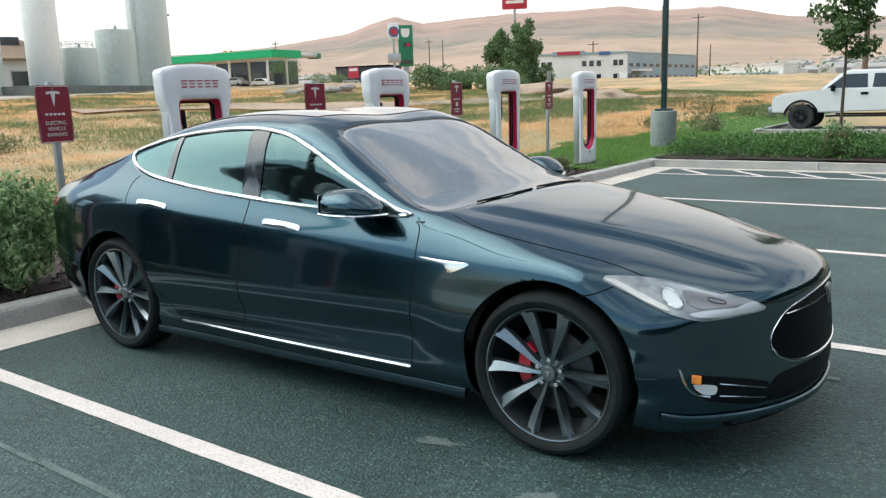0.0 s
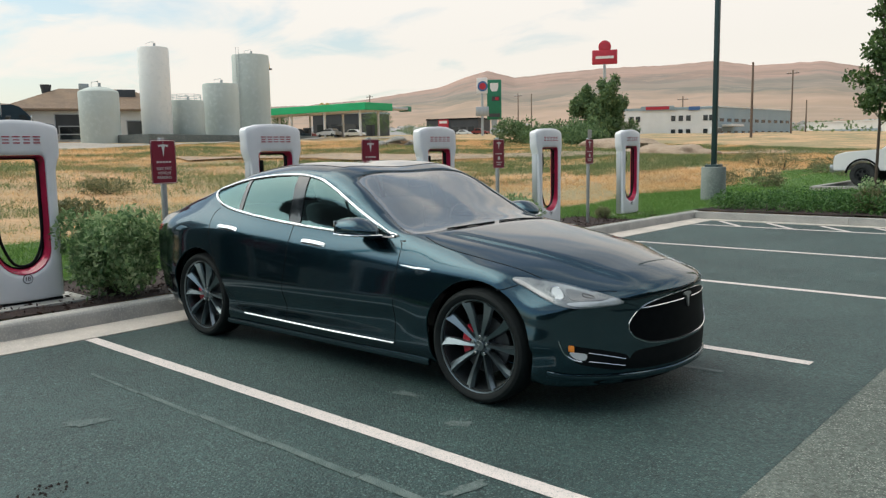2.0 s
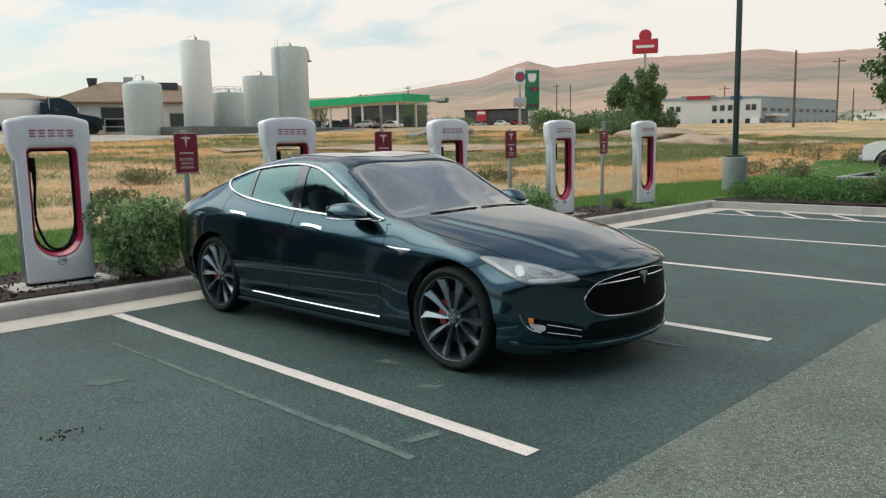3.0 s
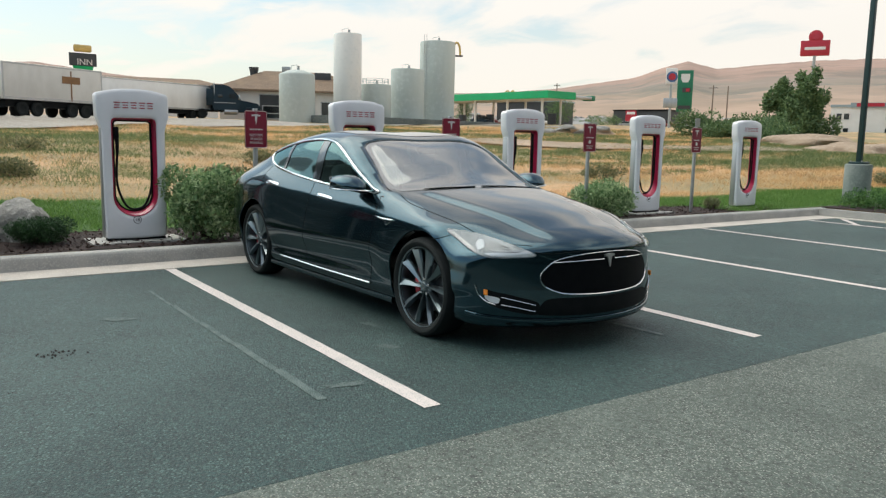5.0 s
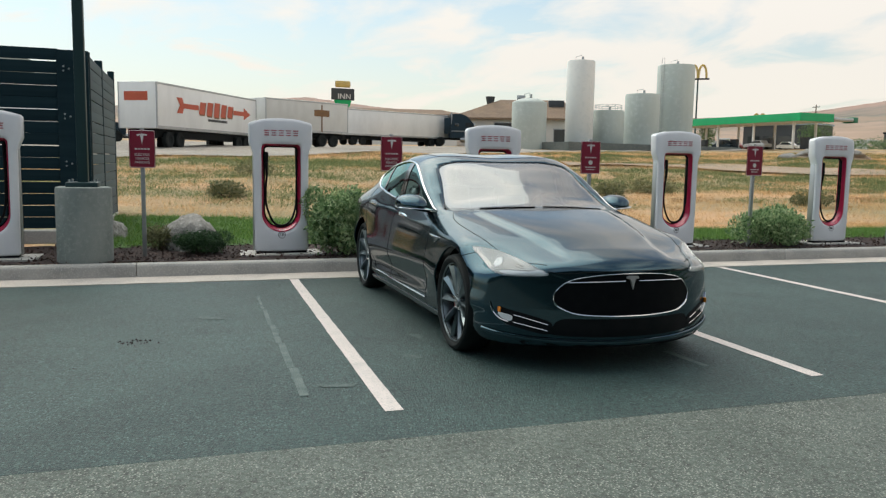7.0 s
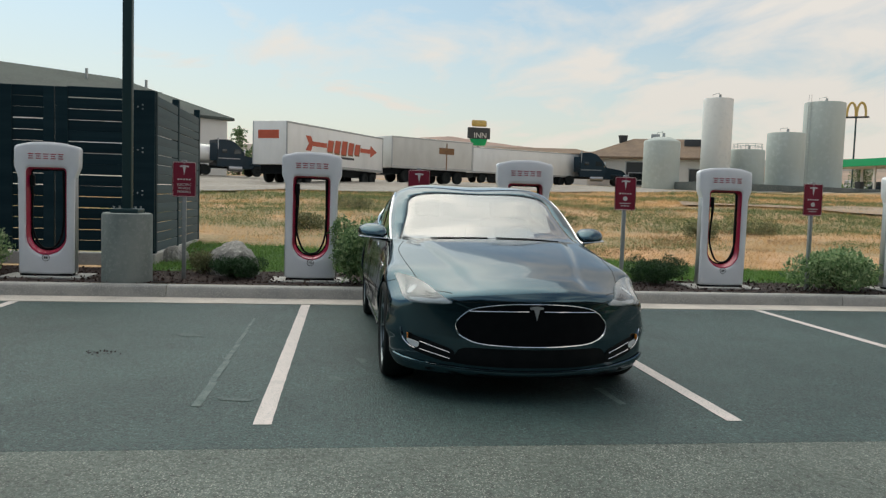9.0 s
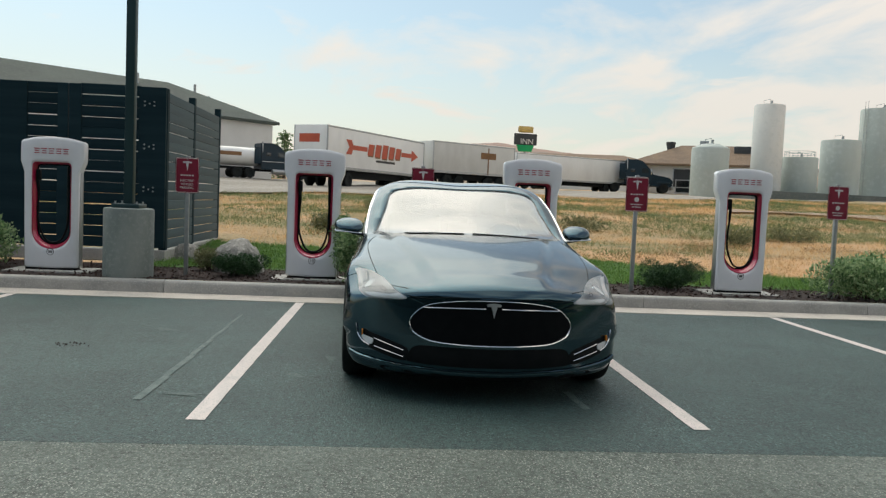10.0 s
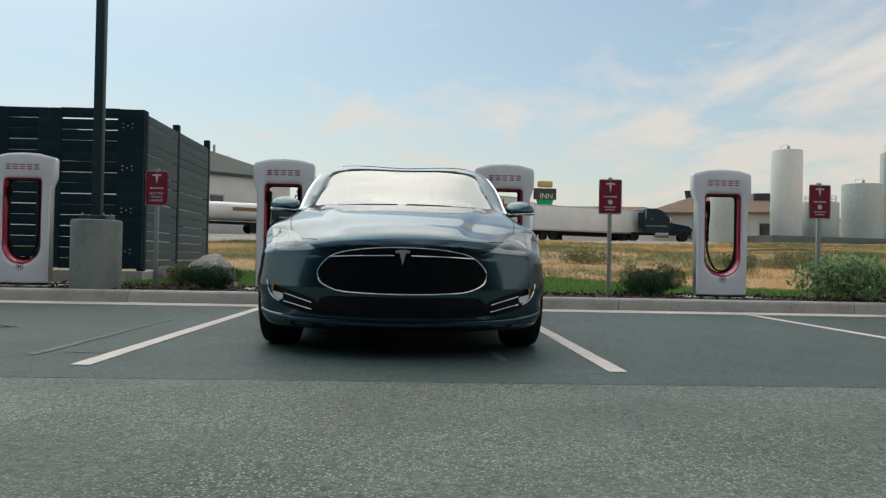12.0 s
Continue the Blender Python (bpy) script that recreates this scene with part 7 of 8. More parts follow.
def tractor(x, y, ang, label, mat, high=3.9, size=1.0):
    """Truck tractor: x forward from behind the sleeper."""
    z0 = rise(x, y) + 0.12
    g = empty("truck_tractor", pose(x, y, z0, rz=ang) @ Matrix.Diagonal((size, size, size, 1)), label, "truck", "trucks on the apron")

    def extruded(name, prof, half, m, taper=0.0, lab=""):
        vs = [(a, s * (half - taper * max(0.0, b - 1.6)), b) for s in (-1, 1) for a, b in prof]
        n = len(prof)
        fs = [tuple(range(n)), tuple(range(2 * n - 1, n - 1, -1))] + [(i, (i + 1) % n, n + (i + 1) % n, n + i) for i in range(n)]
        bm = bmesh.new()
        bv = [bm.verts.new(q) for q in vs]
        for q in fs:
            bm.faces.new([bv[k] for k in q])
        bmesh.ops.bevel(bm, geom=bm.edges[:], offset=0.06, segments=2, affect="EDGES")
        return part(name, bm, m, g, lab)

    extruded("cab", [(0, 0.9), (2.6, 0.9), (3.0, 1.5), (3.0, 2.15), (2.55, 2.75), (1.9, high - 0.25), (1.2, high), (0, high - 0.05)], 1.2, mat, 0.06)
    extruded("hood", [(2.7, 0.75), (5.1, 0.7), (5.2, 1.35), (4.8, 1.75), (2.8, 2.1)], 1.0, mat)
    extruded("windscreen", [(2.56, 2.20), (3.02, 2.16), (2.60, 2.72), (2.45, 2.72)], 1.02, M_DARKWIN)
    extruded("side_window", [(1.75, 2.15), (2.6, 2.15), (2.4, 2.7), (1.75, 2.7)], 1.21, M_DARKWIN)
    part("bumper", box_bm(5.15, 0, 0.6, 0.25, 2.3, 0.42, 0.05), M_STEEL, g)
    part("fuel_tank", cyl_bm((1.2, -1.0, 0.75), (2.6, -1.0, 0.75), 0.30, 0.30, 20, 0.02), M_STEEL, g, "polished fuel tank")
    part("exhaust", cyl_bm((0.15, -1.05, 0.9), (0.15, -1.05, high + 0.1), 0.08, 0.08, 12), M_STEEL, g)
    part("chassis", box_bm(0.8, 0, 0.85, 7.4, 0.9, 0.24, 0.0), M_BLACK, g, smooth=False)
    part("grille", box_bm(5.16, 0, 1.12, 0.10, 1.25, 0.62, 0.03), M_CHROME, g, "bright grille")
    for s in (-1, 1):
        part("headlamp", box_bm(5.02, s * 0.86, 1.05, 0.22, 0.26, 0.24, 0.05), M_SIGNWHITE, g, "pale headlamp")
        part("mirror", box_bm(2.75, s * 1.42, 2.35, 0.10, 0.16, 0.62, 0.03), M_CHROME, g, "tall chrome mirror")
        part("mirror_arm", cyl_bm((2.7, s * 1.15, 2.5), (2.75, s * 1.42, 2.5), 0.03, 0.03, 8), M_STEEL, g)
        part("step", box_bm(2.2, s * 1.14, 0.62, 1.0, 0.22, 0.08, 0.02), M_STEEL, g, "aluminium step")
        part("side_fairing", box_bm(-0.35, s * 1.14, 2.3, 0.7, 0.06, high - 1.9, 0.02), mat, g)
        part("sleeper_window", box_bm(0.75, s * 1.19, 2.45, 0.5, 0.05, 0.36, 0.02), M_DARKWIN, g)
        part("fender", box_bm(4.2, s * 1.02, 1.18, 1.35, 0.34, 0.16, 0.06), mat, g)
    part("cab_stripe", box_bm(1.25, -1.205, 1.72, 2.3, 0.03, 0.07, 0.0), M_ALU, g, "thin bright stripe")
    for wx in (-2.4, -1.1, 4.2):
        for s in (-1, 1):
            truck_wheel(g, wx, s * 1.05)
    return g


box_trailer(-48.5, -1.9, 151.0, 14.3, 5.90, M_TRUCKWHITE, "white box trailer with a red arrow print parked on gravel", "arrow")
box_trailer(-62.6, 6.3, 122.0, 9.0, 6.22, M_TRUCKGREY, "dusty grey box trailer with a faded brown print", "cross")
box_trailer(-91.9, 18.3, 114.7, 17.2, 7.42, M_TRUCKWHITE, "long plain white box trailer behind a navy tractor")
tractor(-97.6, 34.4, 78, "navy blue sleeper truck tractor hitched to a white trailer", M_NAVY, 3.7, 1.16)
tractor(-68.9, -8.6, 118, "black truck tractor hitched to a dull white tanker", M_NAVY, 3.6, 0.9)
zt = rise(-66, -13) + 0.12
tk = empty("tanker_trailer", pose(-63.4, -18.6, zt, rz=118) @ Matrix.Diagonal((0.98, 0.98, 0.98, 1)), "dull white steel tanker trailer with dark red print", "truck trailer", "trucks on the apron")
v, f = lathe([(0.0, 0.0), (0.55, 0.02), (0.78, 0.14), (0.85, 0.4), (0.85, 11.2), (0.78, 11.5), (0.55, 11.62), (0.0, 11.64)], 40)
mpart("tank", [(q[1], q[0], 2.05 + q[2]) for q in v], f, M_TANKSTEEL, tk, "dull white steel tank")
part("brand_shape", box_bm(8.6, -0.86, 2.25, 2.4, 0.01, 0.34, 0.0), M_BROWNPRINT, tk, smooth=False)
part("chassis", box_bm(5.5, 0, 1.0, 10.5, 1.0, 0.22, 0.0), M_BLACK, tk, smooth=False)
for wx in (1.2, 2.5):
    for s in (-1, 1):
        truck_wheel(tk, wx, s * 1.05)


# ---- storage tanks ----
def tank(x, y, r, z0, z1, mat, label, dome=0.0, rail=True, ladder=False):
    g = empty("storage_tank", pose(x, y, z0), label, "tank", "storage tanks")
    h = z1 - z0
    prof = [(r * 0.98, 0.0), (r, 0.05), (r, h * 0.5), (r, h - 0.15), (r - 0.08, h), (r * 0.5, h + dome * 0.75), (0.0, h + dome)]
    v, f = lathe(prof, 56, "z")
    mpart("shell", v, f, mat, g, sharp=40)
    part("roof_vent", cyl_bm((0.2, 0.1, h), (0.2, 0.1, h + dome + 0.40), 0.14, 0.14, 12), M_GALV, g)
    part("roof_vent", cyl_bm((-0.5, 0.4, h), (-0.5, 0.4, h + dome + 0.28), 0.09, 0.09, 10), M_GALV, g)
    v, f = tube([(-0.9, -0.3, h + dome * 0.6), (-0.9, -0.3, h + dome + 0.5), (0.7, -0.3, h + dome + 0.5), (0.7, -0.3, h + dome * 0.6)], 0.035, 6)
    mpart("top_rail", v, f, M_GALV, g)
    if rail:
        bm = bmesh.new()
        k = 10
        for i in range(k):
            a, b = 2 * math.pi * i / k, 2 * math.pi * (i + 1) / k
            pa, pb = Vector((r * 0.85 * math.cos(a), r * 0.85 * math.sin(a), h)), Vector((r * 0.85 * math.cos(b), r * 0.85 * math.sin(b), h))
            cyl_bm(pa, pa + Vector((0, 0, 0.7)), 0.03, 0.03, 6, 0.0, bm)
            for zz in (0.38, 0.7):
                cyl_bm(pa + Vector((0, 0, zz)), pb + Vector((0, 0, zz)), 0.025, 0.025, 6, 0.0, bm)
        part("guard_rail", bm, M_GALV, g, "roof guard rail")
    if ladder:
        bm = bmesh.new()
        ang = radians(-75)
        px, py = (r + 0.12) * math.cos(ang), (r + 0.12) * math.sin(ang)
        for s in (-0.22, 0.22):
            cyl_bm((px - s * math.sin(ang), py + s * math.cos(ang), 0.3), (px - s * math.sin(ang), py + s * math.cos(ang), h + 0.9), 0.03, 0.03, 6, 0.0, bm)
        for i in range(int(h / 0.4)):
            z = 0.5 + i * 0.4
            cyl_bm((px + 0.22 * math.sin(ang), py - 0.22 * math.cos(ang), z), (px - 0.22 * math.sin(ang), py + 0.22 * math.cos(ang), z), 0.018, 0.018, 5, 0.0, bm)
        part("ladder", bm, M_GALV, g, "steel ladder")


tank(-86.9, 41.3, 2.15, 2.8, 8.75, M_TANKGREY, "squat pale grey storage tank with a domed top", 0.55, False)
tank(-86.5, 48.0, 1.75, 3.6, 14.05, M_TANK, "tall slender white storage tank", 0.12, False)
tank(-87.6, 52.7, 2.05, 3.6, 8.15, M_TANKGREY, "low pale grey storage tank with a guard rail", 0.1, True)
tank(-89.6, 58.9, 2.28, 3.6, 10.6, M_TANKGREY, "pale grey storage tank of middle height", 0.15, False)
tank(-93.2, 66.3, 2.55, 3.6, 15.15, M_TANKGREY, "tall pale grey storage tank with a side ladder", 0.2, False, True)
bm = bmesh.new()
join(bm, box_bm(0, 0, 0, 8.4, 31, 1.8, 0.05), pose(-88.0, 57.5, 2.95, rz=14))
tagged(bm_obj("tank_plinth", bm, M_DARKCONC), "long low grey concrete containment wall under the tanks", "wall", kind="structure")


# ---- buildings ----
def house(name, x, y, ang, length, depth, z0, eave, ridge, wall_m, roof_m, label, over=0.6, openings=(), hip=0.5):
    """Front along local x at y = 0, depth away towards +y."""
    g = empty(name, pose(x, y, z0, rz=ang), label, "building")
    he, hr = eave - z0, ridge - z0
    part("wall", box_bm(length / 2, depth / 2, he / 2 - 0.5, length, depth, he + 1.0, 0.0), wall_m, g, smooth=False)
    o = over
    hp = hip * depth
    vs = [(-o, -o, he), (length + o, -o, he), (length + o, depth + o, he), (-o, depth + o, he), (hp, depth / 2, hr), (length - hp, depth / 2, hr),
          (-o, -o, he - 0.25), (length + o, -o, he - 0.25), (length + o, depth + o, he - 0.25), (-o, depth + o, he - 0.25)]
    fs = [(0, 1, 5, 4), (1, 2, 5), (2, 3, 4, 5), (3, 0, 4), (6, 7, 1, 0), (7, 8, 2, 1), (8, 9, 3, 2), (9, 6, 0, 3), (9, 8, 7, 6)]
    mpart("roof", vs, fs, roof_m, g, smooth=False)
    for kind, x0, x1, za, zb in openings:
        bm = box_bm((x0 + x1) / 2, -0.02, (za + zb) / 2, x1 - x0, 0.10, zb - za, 0.01)
        fr = part(kind, bm, M_DARKWIN if kind != "canopy_wall" else M_DARKWALL, g, smooth=False)
        bm = bmesh.new()
        for cx, cz, sx, sz in (((x0 + x1) / 2, zb, x1 - x0 + 0.2, 0.12), ((x0 + x1) / 2, za, x1 - x0 + 0.2, 0.12), (x0, (za + zb) / 2, 0.12, zb - za), (x1, (za + zb) / 2, 0.12, zb - za)):
            box_bm(cx, -0.05, cz, sx, 0.12, sz, 0.0, bm)
        part("frame", bm, M_ALU, fr, smooth=False)
    return g


store = house("roadside_store", -102.0, 37.0, 68, 20.5, 12, 3.4, 7.45, 10.4, M_STUCCO, M_BROWNROOF, "white roadside store with a brown hipped roof and dark shopfront", 1.0,
              [("canopy_wall", 5.2, 8.6, 0.9, 3.4), ("window", 5.6, 8.2, 0.2, 1.9), ("window", 10.2, 12.0, 0.4, 2.2), ("window", 13.5, 16.0, 0.4, 2.6), ("window", 1.2, 2.4, 1.0, 2.2)])
part("roof_vent", box_bm(9, 6, 7.2, 1.2, 1.2, 0.9, 0.05), M_GALV, store)
part("roof_vent", box_bm(14, 4, 6.2, 2.2, 1.6, 1.2, 0.05), M_DARKWALL, store, "dark roof unit")
part("roof_cooler", cyl_bm((4.5, 5.5, 6.3), (4.5, 5.5, 7.4), 0.5, 0.7, 14), M_DARKWALL, store)
barn = house("white_warehouse", -45.7, -41.3, 133, 45.0, 16, 2.2, 8.33, 11.9, M_STUCCO, M_GREYROOF, "long white warehouse with a grey-green hipped roof", 0.5, [("window", 36, 37.5, 2.6, 4.0), ("window", 30, 31.5, 2.6, 4.0)], 0.44)
for vx, vz in ((43.2, 7.3), (40.0, 9.3), (34.0, 9.6), (41.6, 8.3)):
    part("roof_vent", cyl_bm((vx, 6.4, vz - 0.9), (vx, 6.4, vz + 0.35), 0.13, 0.13, 10), M_GALV, barn)

house("long_low_store", -146.5, 29.8, 79.0, 21.5, 9, 4.4, 10.2, 11.4, M_STUCCO, M_BROWNROOF, "long low pale building with a shallow brown roof", 0.8, [], 0.3)

# two-storey motel-like block: white front, grey-blue wing
blk = empty("white_block", pose(-86.5, 161.2, 3.4, rz=25.5), "white two-storey block with small dark windows and a red sign", "building")
part("wall", box_bm(10.0, 6, 2.9, 20.0, 12, 6.4, 0.0), M_STUCCO, blk, smooth=False)
part("parapet", box_bm(10.0, 6, 6.35, 20.3, 12.3, 0.5, 0.0), M_BLUEWALL, blk, "grey parapet band", smooth=False)
part("sign_panel", box_bm(7.2, -0.25, 6.5, 7.2, 0.2, 1.0, 0.0), M_BLUEWALL, blk, smooth=False)
part("sign_face", box_bm(7.2, -0.40, 6.55, 5.0, 0.1, 0.7, 0.0), M_REDSIGN, blk, "red sign face", smooth=False)
part("sign_face", box_bm(15.0, -0.2, 6.3, 2.4, 0.1, 0.8, 0.0), M_BLUESIGN, blk, "blue sign face", smooth=False)
for wz in (1.2, 4.2):
    for wx in (1.6, 3.0, 10.6, 12.2, 13.8, 17.4, 18.6):
        part("window", box_bm(wx, -0.03, wz, 0.95, 0.10, 1.2, 0.0), M_DARKWIN, blk, smooth=False)
wing = empty("grey_wing", pose(-69.0, 169.8, 3.2, rz=86.3), "long grey-blue clad wing with two rows of windows", "building")
part("wall", box_bm(20.7, 6, 2.95, 41.4, 12, 7.5, 0.0), M_BLUEWALL, wing, smooth=False)
part("roof_edge", box_bm(20.7, 6, 6.8, 41.8, 12.4, 0.25, 0.0), M_STUCCO, wing, smooth=False)
for k in range(11):
    part("window", box_bm(3.0 + 3.6 * k, -0.03, 3.9, 1.9, 0.10, 0.7, 0.0), M_DARKWIN, wing, smooth=False)
    part("window", box_bm(3.0 + 3.6 * k, -0.03, 0.8, 1.5, 0.10, 1.5, 0.0), M_DARKWIN, wing, smooth=False)
part("porch", box_bm(6.0, -1.2, 2.7, 6.0, 2.4, 0.5, 0.05), M_STUCCO, wing, "white entrance porch", smooth=False)
shed = empty("long_shed", pose(-85.5, 286.6, 2.4, rz=-10.2), "long low white shed with a grey-blue door band", "building")
part("wall", box_bm(13, 6, 2.9, 26, 12, 6.4, 0.0), M_STUCCO, shed, smooth=False)
part("band", box_bm(14.5, -0.05, 1.9, 20, 0.12, 3.6, 0.0), M_BLUEWALL, shed, "grey-blue door band", smooth=False)
part("roof", box_bm(13, 6, 6.2, 26.6, 12.6, 0.3, 0.0), M_STUCCO, shed, smooth=False)

# fuel station
sta = empty("fuel_station_canopy", pose(-127.0, 88.9, 4.2, rz=4.0), "long green-edged fuel station canopy on white columns", "canopy")
part("fascia", box_bm(15.3, 3.5, 4.9, 30.7, 7.0, 1.25, 0.05), M_GREEN, sta, "bright green fascia", smooth=False)
part("soffit", box_bm(15.3, 3.5, 4.24, 30.3, 6.6, 0.06, 0.0), M_STUCCO, sta, smooth=False)
part("end_awning", box_bm(29.5, 9.2, 4.75, 2.2, 4.2, 0.5, 0.1), M_ALU, sta, "pale translucent end awning")
part("awning_tip", box_bm(29.5, 11.8, 4.75, 2.2, 0.9, 0.9, 0.1), M_GREENSIGN, sta)
for k in range(4):
    for q in (1.2, 5.8):
        part("column", box_bm(2.5 + 8.6 * k, q, 2.1, 0.32, 0.32, 4.2, 0.02), M_STUCCO, sta, smooth=False)
    part("fuel_pump", box_bm(3.5 + 8.0 * k, 4.6, 0.95, 1.5, 0.7, 1.9, 0.06), M_DARKWALL, sta)
kio = empty("fuel_station_shop", pose(-129.0, 106.5, 4.4, rz=24), "charcoal fuel station shop with dark windows", "building")
part("wall", box_bm(7, 4, 2.4, 14, 8, 5.0, 0.0), M_DARKWALL, kio, smooth=False)
part("roof_edge", box_bm(7, 4, 5.0, 14.4, 8.4, 0.35, 0.0), M_BLUEWALL, kio, smooth=False)
for k in range(4):
    part("shop_window", box_bm(2.2 + 3.2 * k, -0.04, 1.7, 2.4, 0.12, 2.2, 0.0), M_DARKWIN, kio, smooth=False)

din = empty("dark_diner", pose(-155.0, 170.0, 5.6, rz=18.4), "low charcoal diner with a red sign", "building")
part("wall", box_bm(8, 5, 2.0, 16, 10, 5.2, 0.0), M_DARKWALL, din, smooth=False)
part("roof_edge", box_bm(8, 5, 4.7, 16.4, 10.4, 0.4, 0.0), M_BLACK, din, smooth=False)
part("sign_face", box_bm(5.4, -0.2, 3.1, 3.2, 0.2, 3.0, 0.05), M_REDSIGN, din, "red sign face", smooth=False)
part("brand_shape", box_bm(5.4, -0.33, 3.9, 2.4, 0.05, 0.7, 0.0), M_SIGNWHITE, din, smooth=False)
for k in range(3):
    part("window", box_bm(9 + 2.4 * k, -0.04, 1.5, 1.7, 0.12, 1.9, 0.0), M_DARKWIN, din, smooth=False)


# parked cars, far off
def far_car(x, y, ang, mat, label, tall=1.45, van=False, z=None):
    g = empty("parked_car", pose(x, y, rise(x, y) + 0.1 if z is None else z, rz=ang), label, "car", "parked cars far off")
    low = [(-2.2, 0.35), (-2.25, 0.85), (-1.9, 0.95), (0.9 if not van else 1.7, 0.95), (2.1, 0.80), (2.25, 0.55), (2.2, 0.30)]
    top = [(-2.1 if van else -1.7, 0.93), (-2.0 if van else -1.3, tall), (1.0 if van else 0.1, tall), (1.75 if van else 0.95, 0.93)]
    for name, prof, half, m in (("body", low, 0.9, mat), ("cabin", top, 0.80, mat), ("side_glass", [(a * 0.88 + 0.02, 0.98 if b < 1.0 else b - 0.10) for a, b in top], 0.815, M_DARKWIN)):
        bm = bmesh.new()
        vs = [bm.verts.new((a, q * half, b)) for q in (-1, 1) for a, b in prof]
        n = len(prof)
        bm.faces.new(vs[:n]), bm.faces.new(vs[n:][::-1])
        for i in range(n):
            bm.faces.new((vs[i], vs[(i + 1) % n], vs[n + (i + 1) % n], vs[n + i]))
        if name != "side_glass":
            bmesh.ops.bevel(bm, geom=bm.edges[:], offset=0.06, segments=2, affect="EDGES")
        part(name, bm, m, g)
    for wx in (-1.4, 1.4):
        for q in (-0.8, 0.8):
            part("wheel", cyl_bm((wx, q - 0.1, 0.32), (wx, q + 0.1, 0.32), 0.32, 0.32, 18, 0.03), M_RUBBER, g)


M_CARWHITE = surf("white_car_paint", (0.70, 0.70, 0.68), 0.3, dark=(0.64, 0.64, 0.62), scale=1, coat=0.6)
M_CARRED = surf("dark_red_car_paint", (0.22, 0.02, 0.02), 0.3, dark=(0.18, 0.015, 0.015), scale=1, coat=0.6)
M_CARSILVER = surf("silver_car_paint", (0.42, 0.43, 0.44), 0.3, 0.5, dark=(0.36, 0.37, 0.38), scale=1, coat=0.6)
far_car(-61.3, 151.6, 95, M_CARWHITE, "white van parked in front of the block", 2.1, True, 2.9)
far_car(-116, 92.4, 8, M_NAVY, "dark pickup-sized car beside a fuel pump", 1.7, False, 4.2)
far_car(-107, 92.0, 190, M_CARSILVER, "silver car beside a fuel pump", 1.45, False, 4.2)
far_car(-122, 99.5, 20, M_CARRED, "dark red car outside the fuel station shop", 1.5, False, 4.3)
far_car(-113, 104.0, 15, M_CARWHITE, "white car outside the fuel station shop", 1.5, False, 4.3)
far_car(-146, 166, 30, M_CARSILVER, "silver car outside the diner", 1.5, False, 5.6)
far_car(-139, 168, 12, M_CARWHITE, "white car outside the diner", 1.5, False, 5.5)
far_car(-127, 160, 12, M_CARRED, "dark red car outside the diner", 1.5, False, 5.4)


# ---- tall signs and poles ----
def pylon(name, x, y, ang, base, label):
    return empty(name, pose(x, y, base, rz=ang), label, "sign")


g = pylon("red_pylon_sign", -123.9, 217.3, 28, 4.0, "tall red restaurant sign on a steel pole")
part("pole", cyl_bm((0, 0, 0), (0, 0, 23), 0.55, 0.4, 16), M_GALV, g)
part("panel", box_bm(0, 0, 24.9, 7.6, 1.1, 4.3, 0.25), M_REDSIGN, g, "red sign box")
part("crown", cyl_bm((0, 0.5, 28.0), (0, -0.5, 28.0), 1.9, 1.9, 28, 0.2), M_REDSIGN, g)
part("brand_shape", box_bm(0, -0.6, 24.8, 5.4, 0.1, 0.8, 0.05), M_SIGNWHITE, g, smooth=False)
part("brand_shape", cyl_bm((0, -0.55, 28.0), (0, -0.62, 28.0), 0.8, 0.8, 20), M_REDPRINT, g, smooth=False)
g = pylon("green_fuel_pylon", -100.9, 132.1, 38, 4.0, "tall green fuel price pylon with a white shield")
part("panel", box_bm(0, 0, 7.8, 3.0, 0.8, 8.2, 0.1), M_GREENSIGN, g, "green panel")
part("pole", box_bm(0, 0, 2.0, 1.2, 0.5, 4.2, 0.0), M_GALV, g, smooth=False)
mpart("brand_shape", [(a, -0.43, b) for a, b in [(-0.85, 11.2), (0.85, 11.2), (0.85, 10.2), (0.5, 9.5), (-0.5, 9.5), (-0.85, 10.2)]], [tuple(range(6))], M_SIGNWHITE, g, smooth=False)
part("price_bar", box_bm(0.3, -0.44, 8.0, 1.6, 0.05, 0.9, 0.0), M_DASH, g, smooth=False)
part("price_bar", box_bm(0.55, -0.48, 8.0, 0.7, 0.05, 0.6, 0.0), M_REDSIGN, g, smooth=False)
part("text_bar", box_bm(0, -0.44, 4.6, 2.4, 0.05, 0.7, 0.0), M_DASH, g, smooth=False)
g = pylon("round_burger_sign", -91.6, 116.4, 37, 4.0, "pole sign with a round red and white badge")
part("pole", cyl_bm((0, 0, 0), (0, 0, 8.2), 0.25, 0.22, 12), M_GALV, g)
part("panel", box_bm(0, 0, 9.3, 2.0, 0.5, 2.9, 0.15), M_SIGNWHITE, g)
part("brand_shape", cyl_bm((0.1, -0.27, 9.2), (0.1, -0.30, 9.2), 0.95, 0.95, 24), M_BLUESIGN, g, smooth=False)
part("brand_shape", cyl_bm((0.1, -0.31, 9.2), (0.1, -0.34, 9.2), 0.62, 0.62, 20), M_REDSIGN, g, smooth=False)
part("lower_panel", box_bm(0, 0, 4.6, 2.4, 0.5, 1.7, 0.05), M_ALU, g)
g = pylon("small_arch_sign", -139.1, 118.4, 50, 6.0, "small yellow arches above a restaurant roof")
part("pole", cyl_bm((0, 0, 0), (0, 0, 5.4), 0.15, 0.15, 10), M_GALV, g)
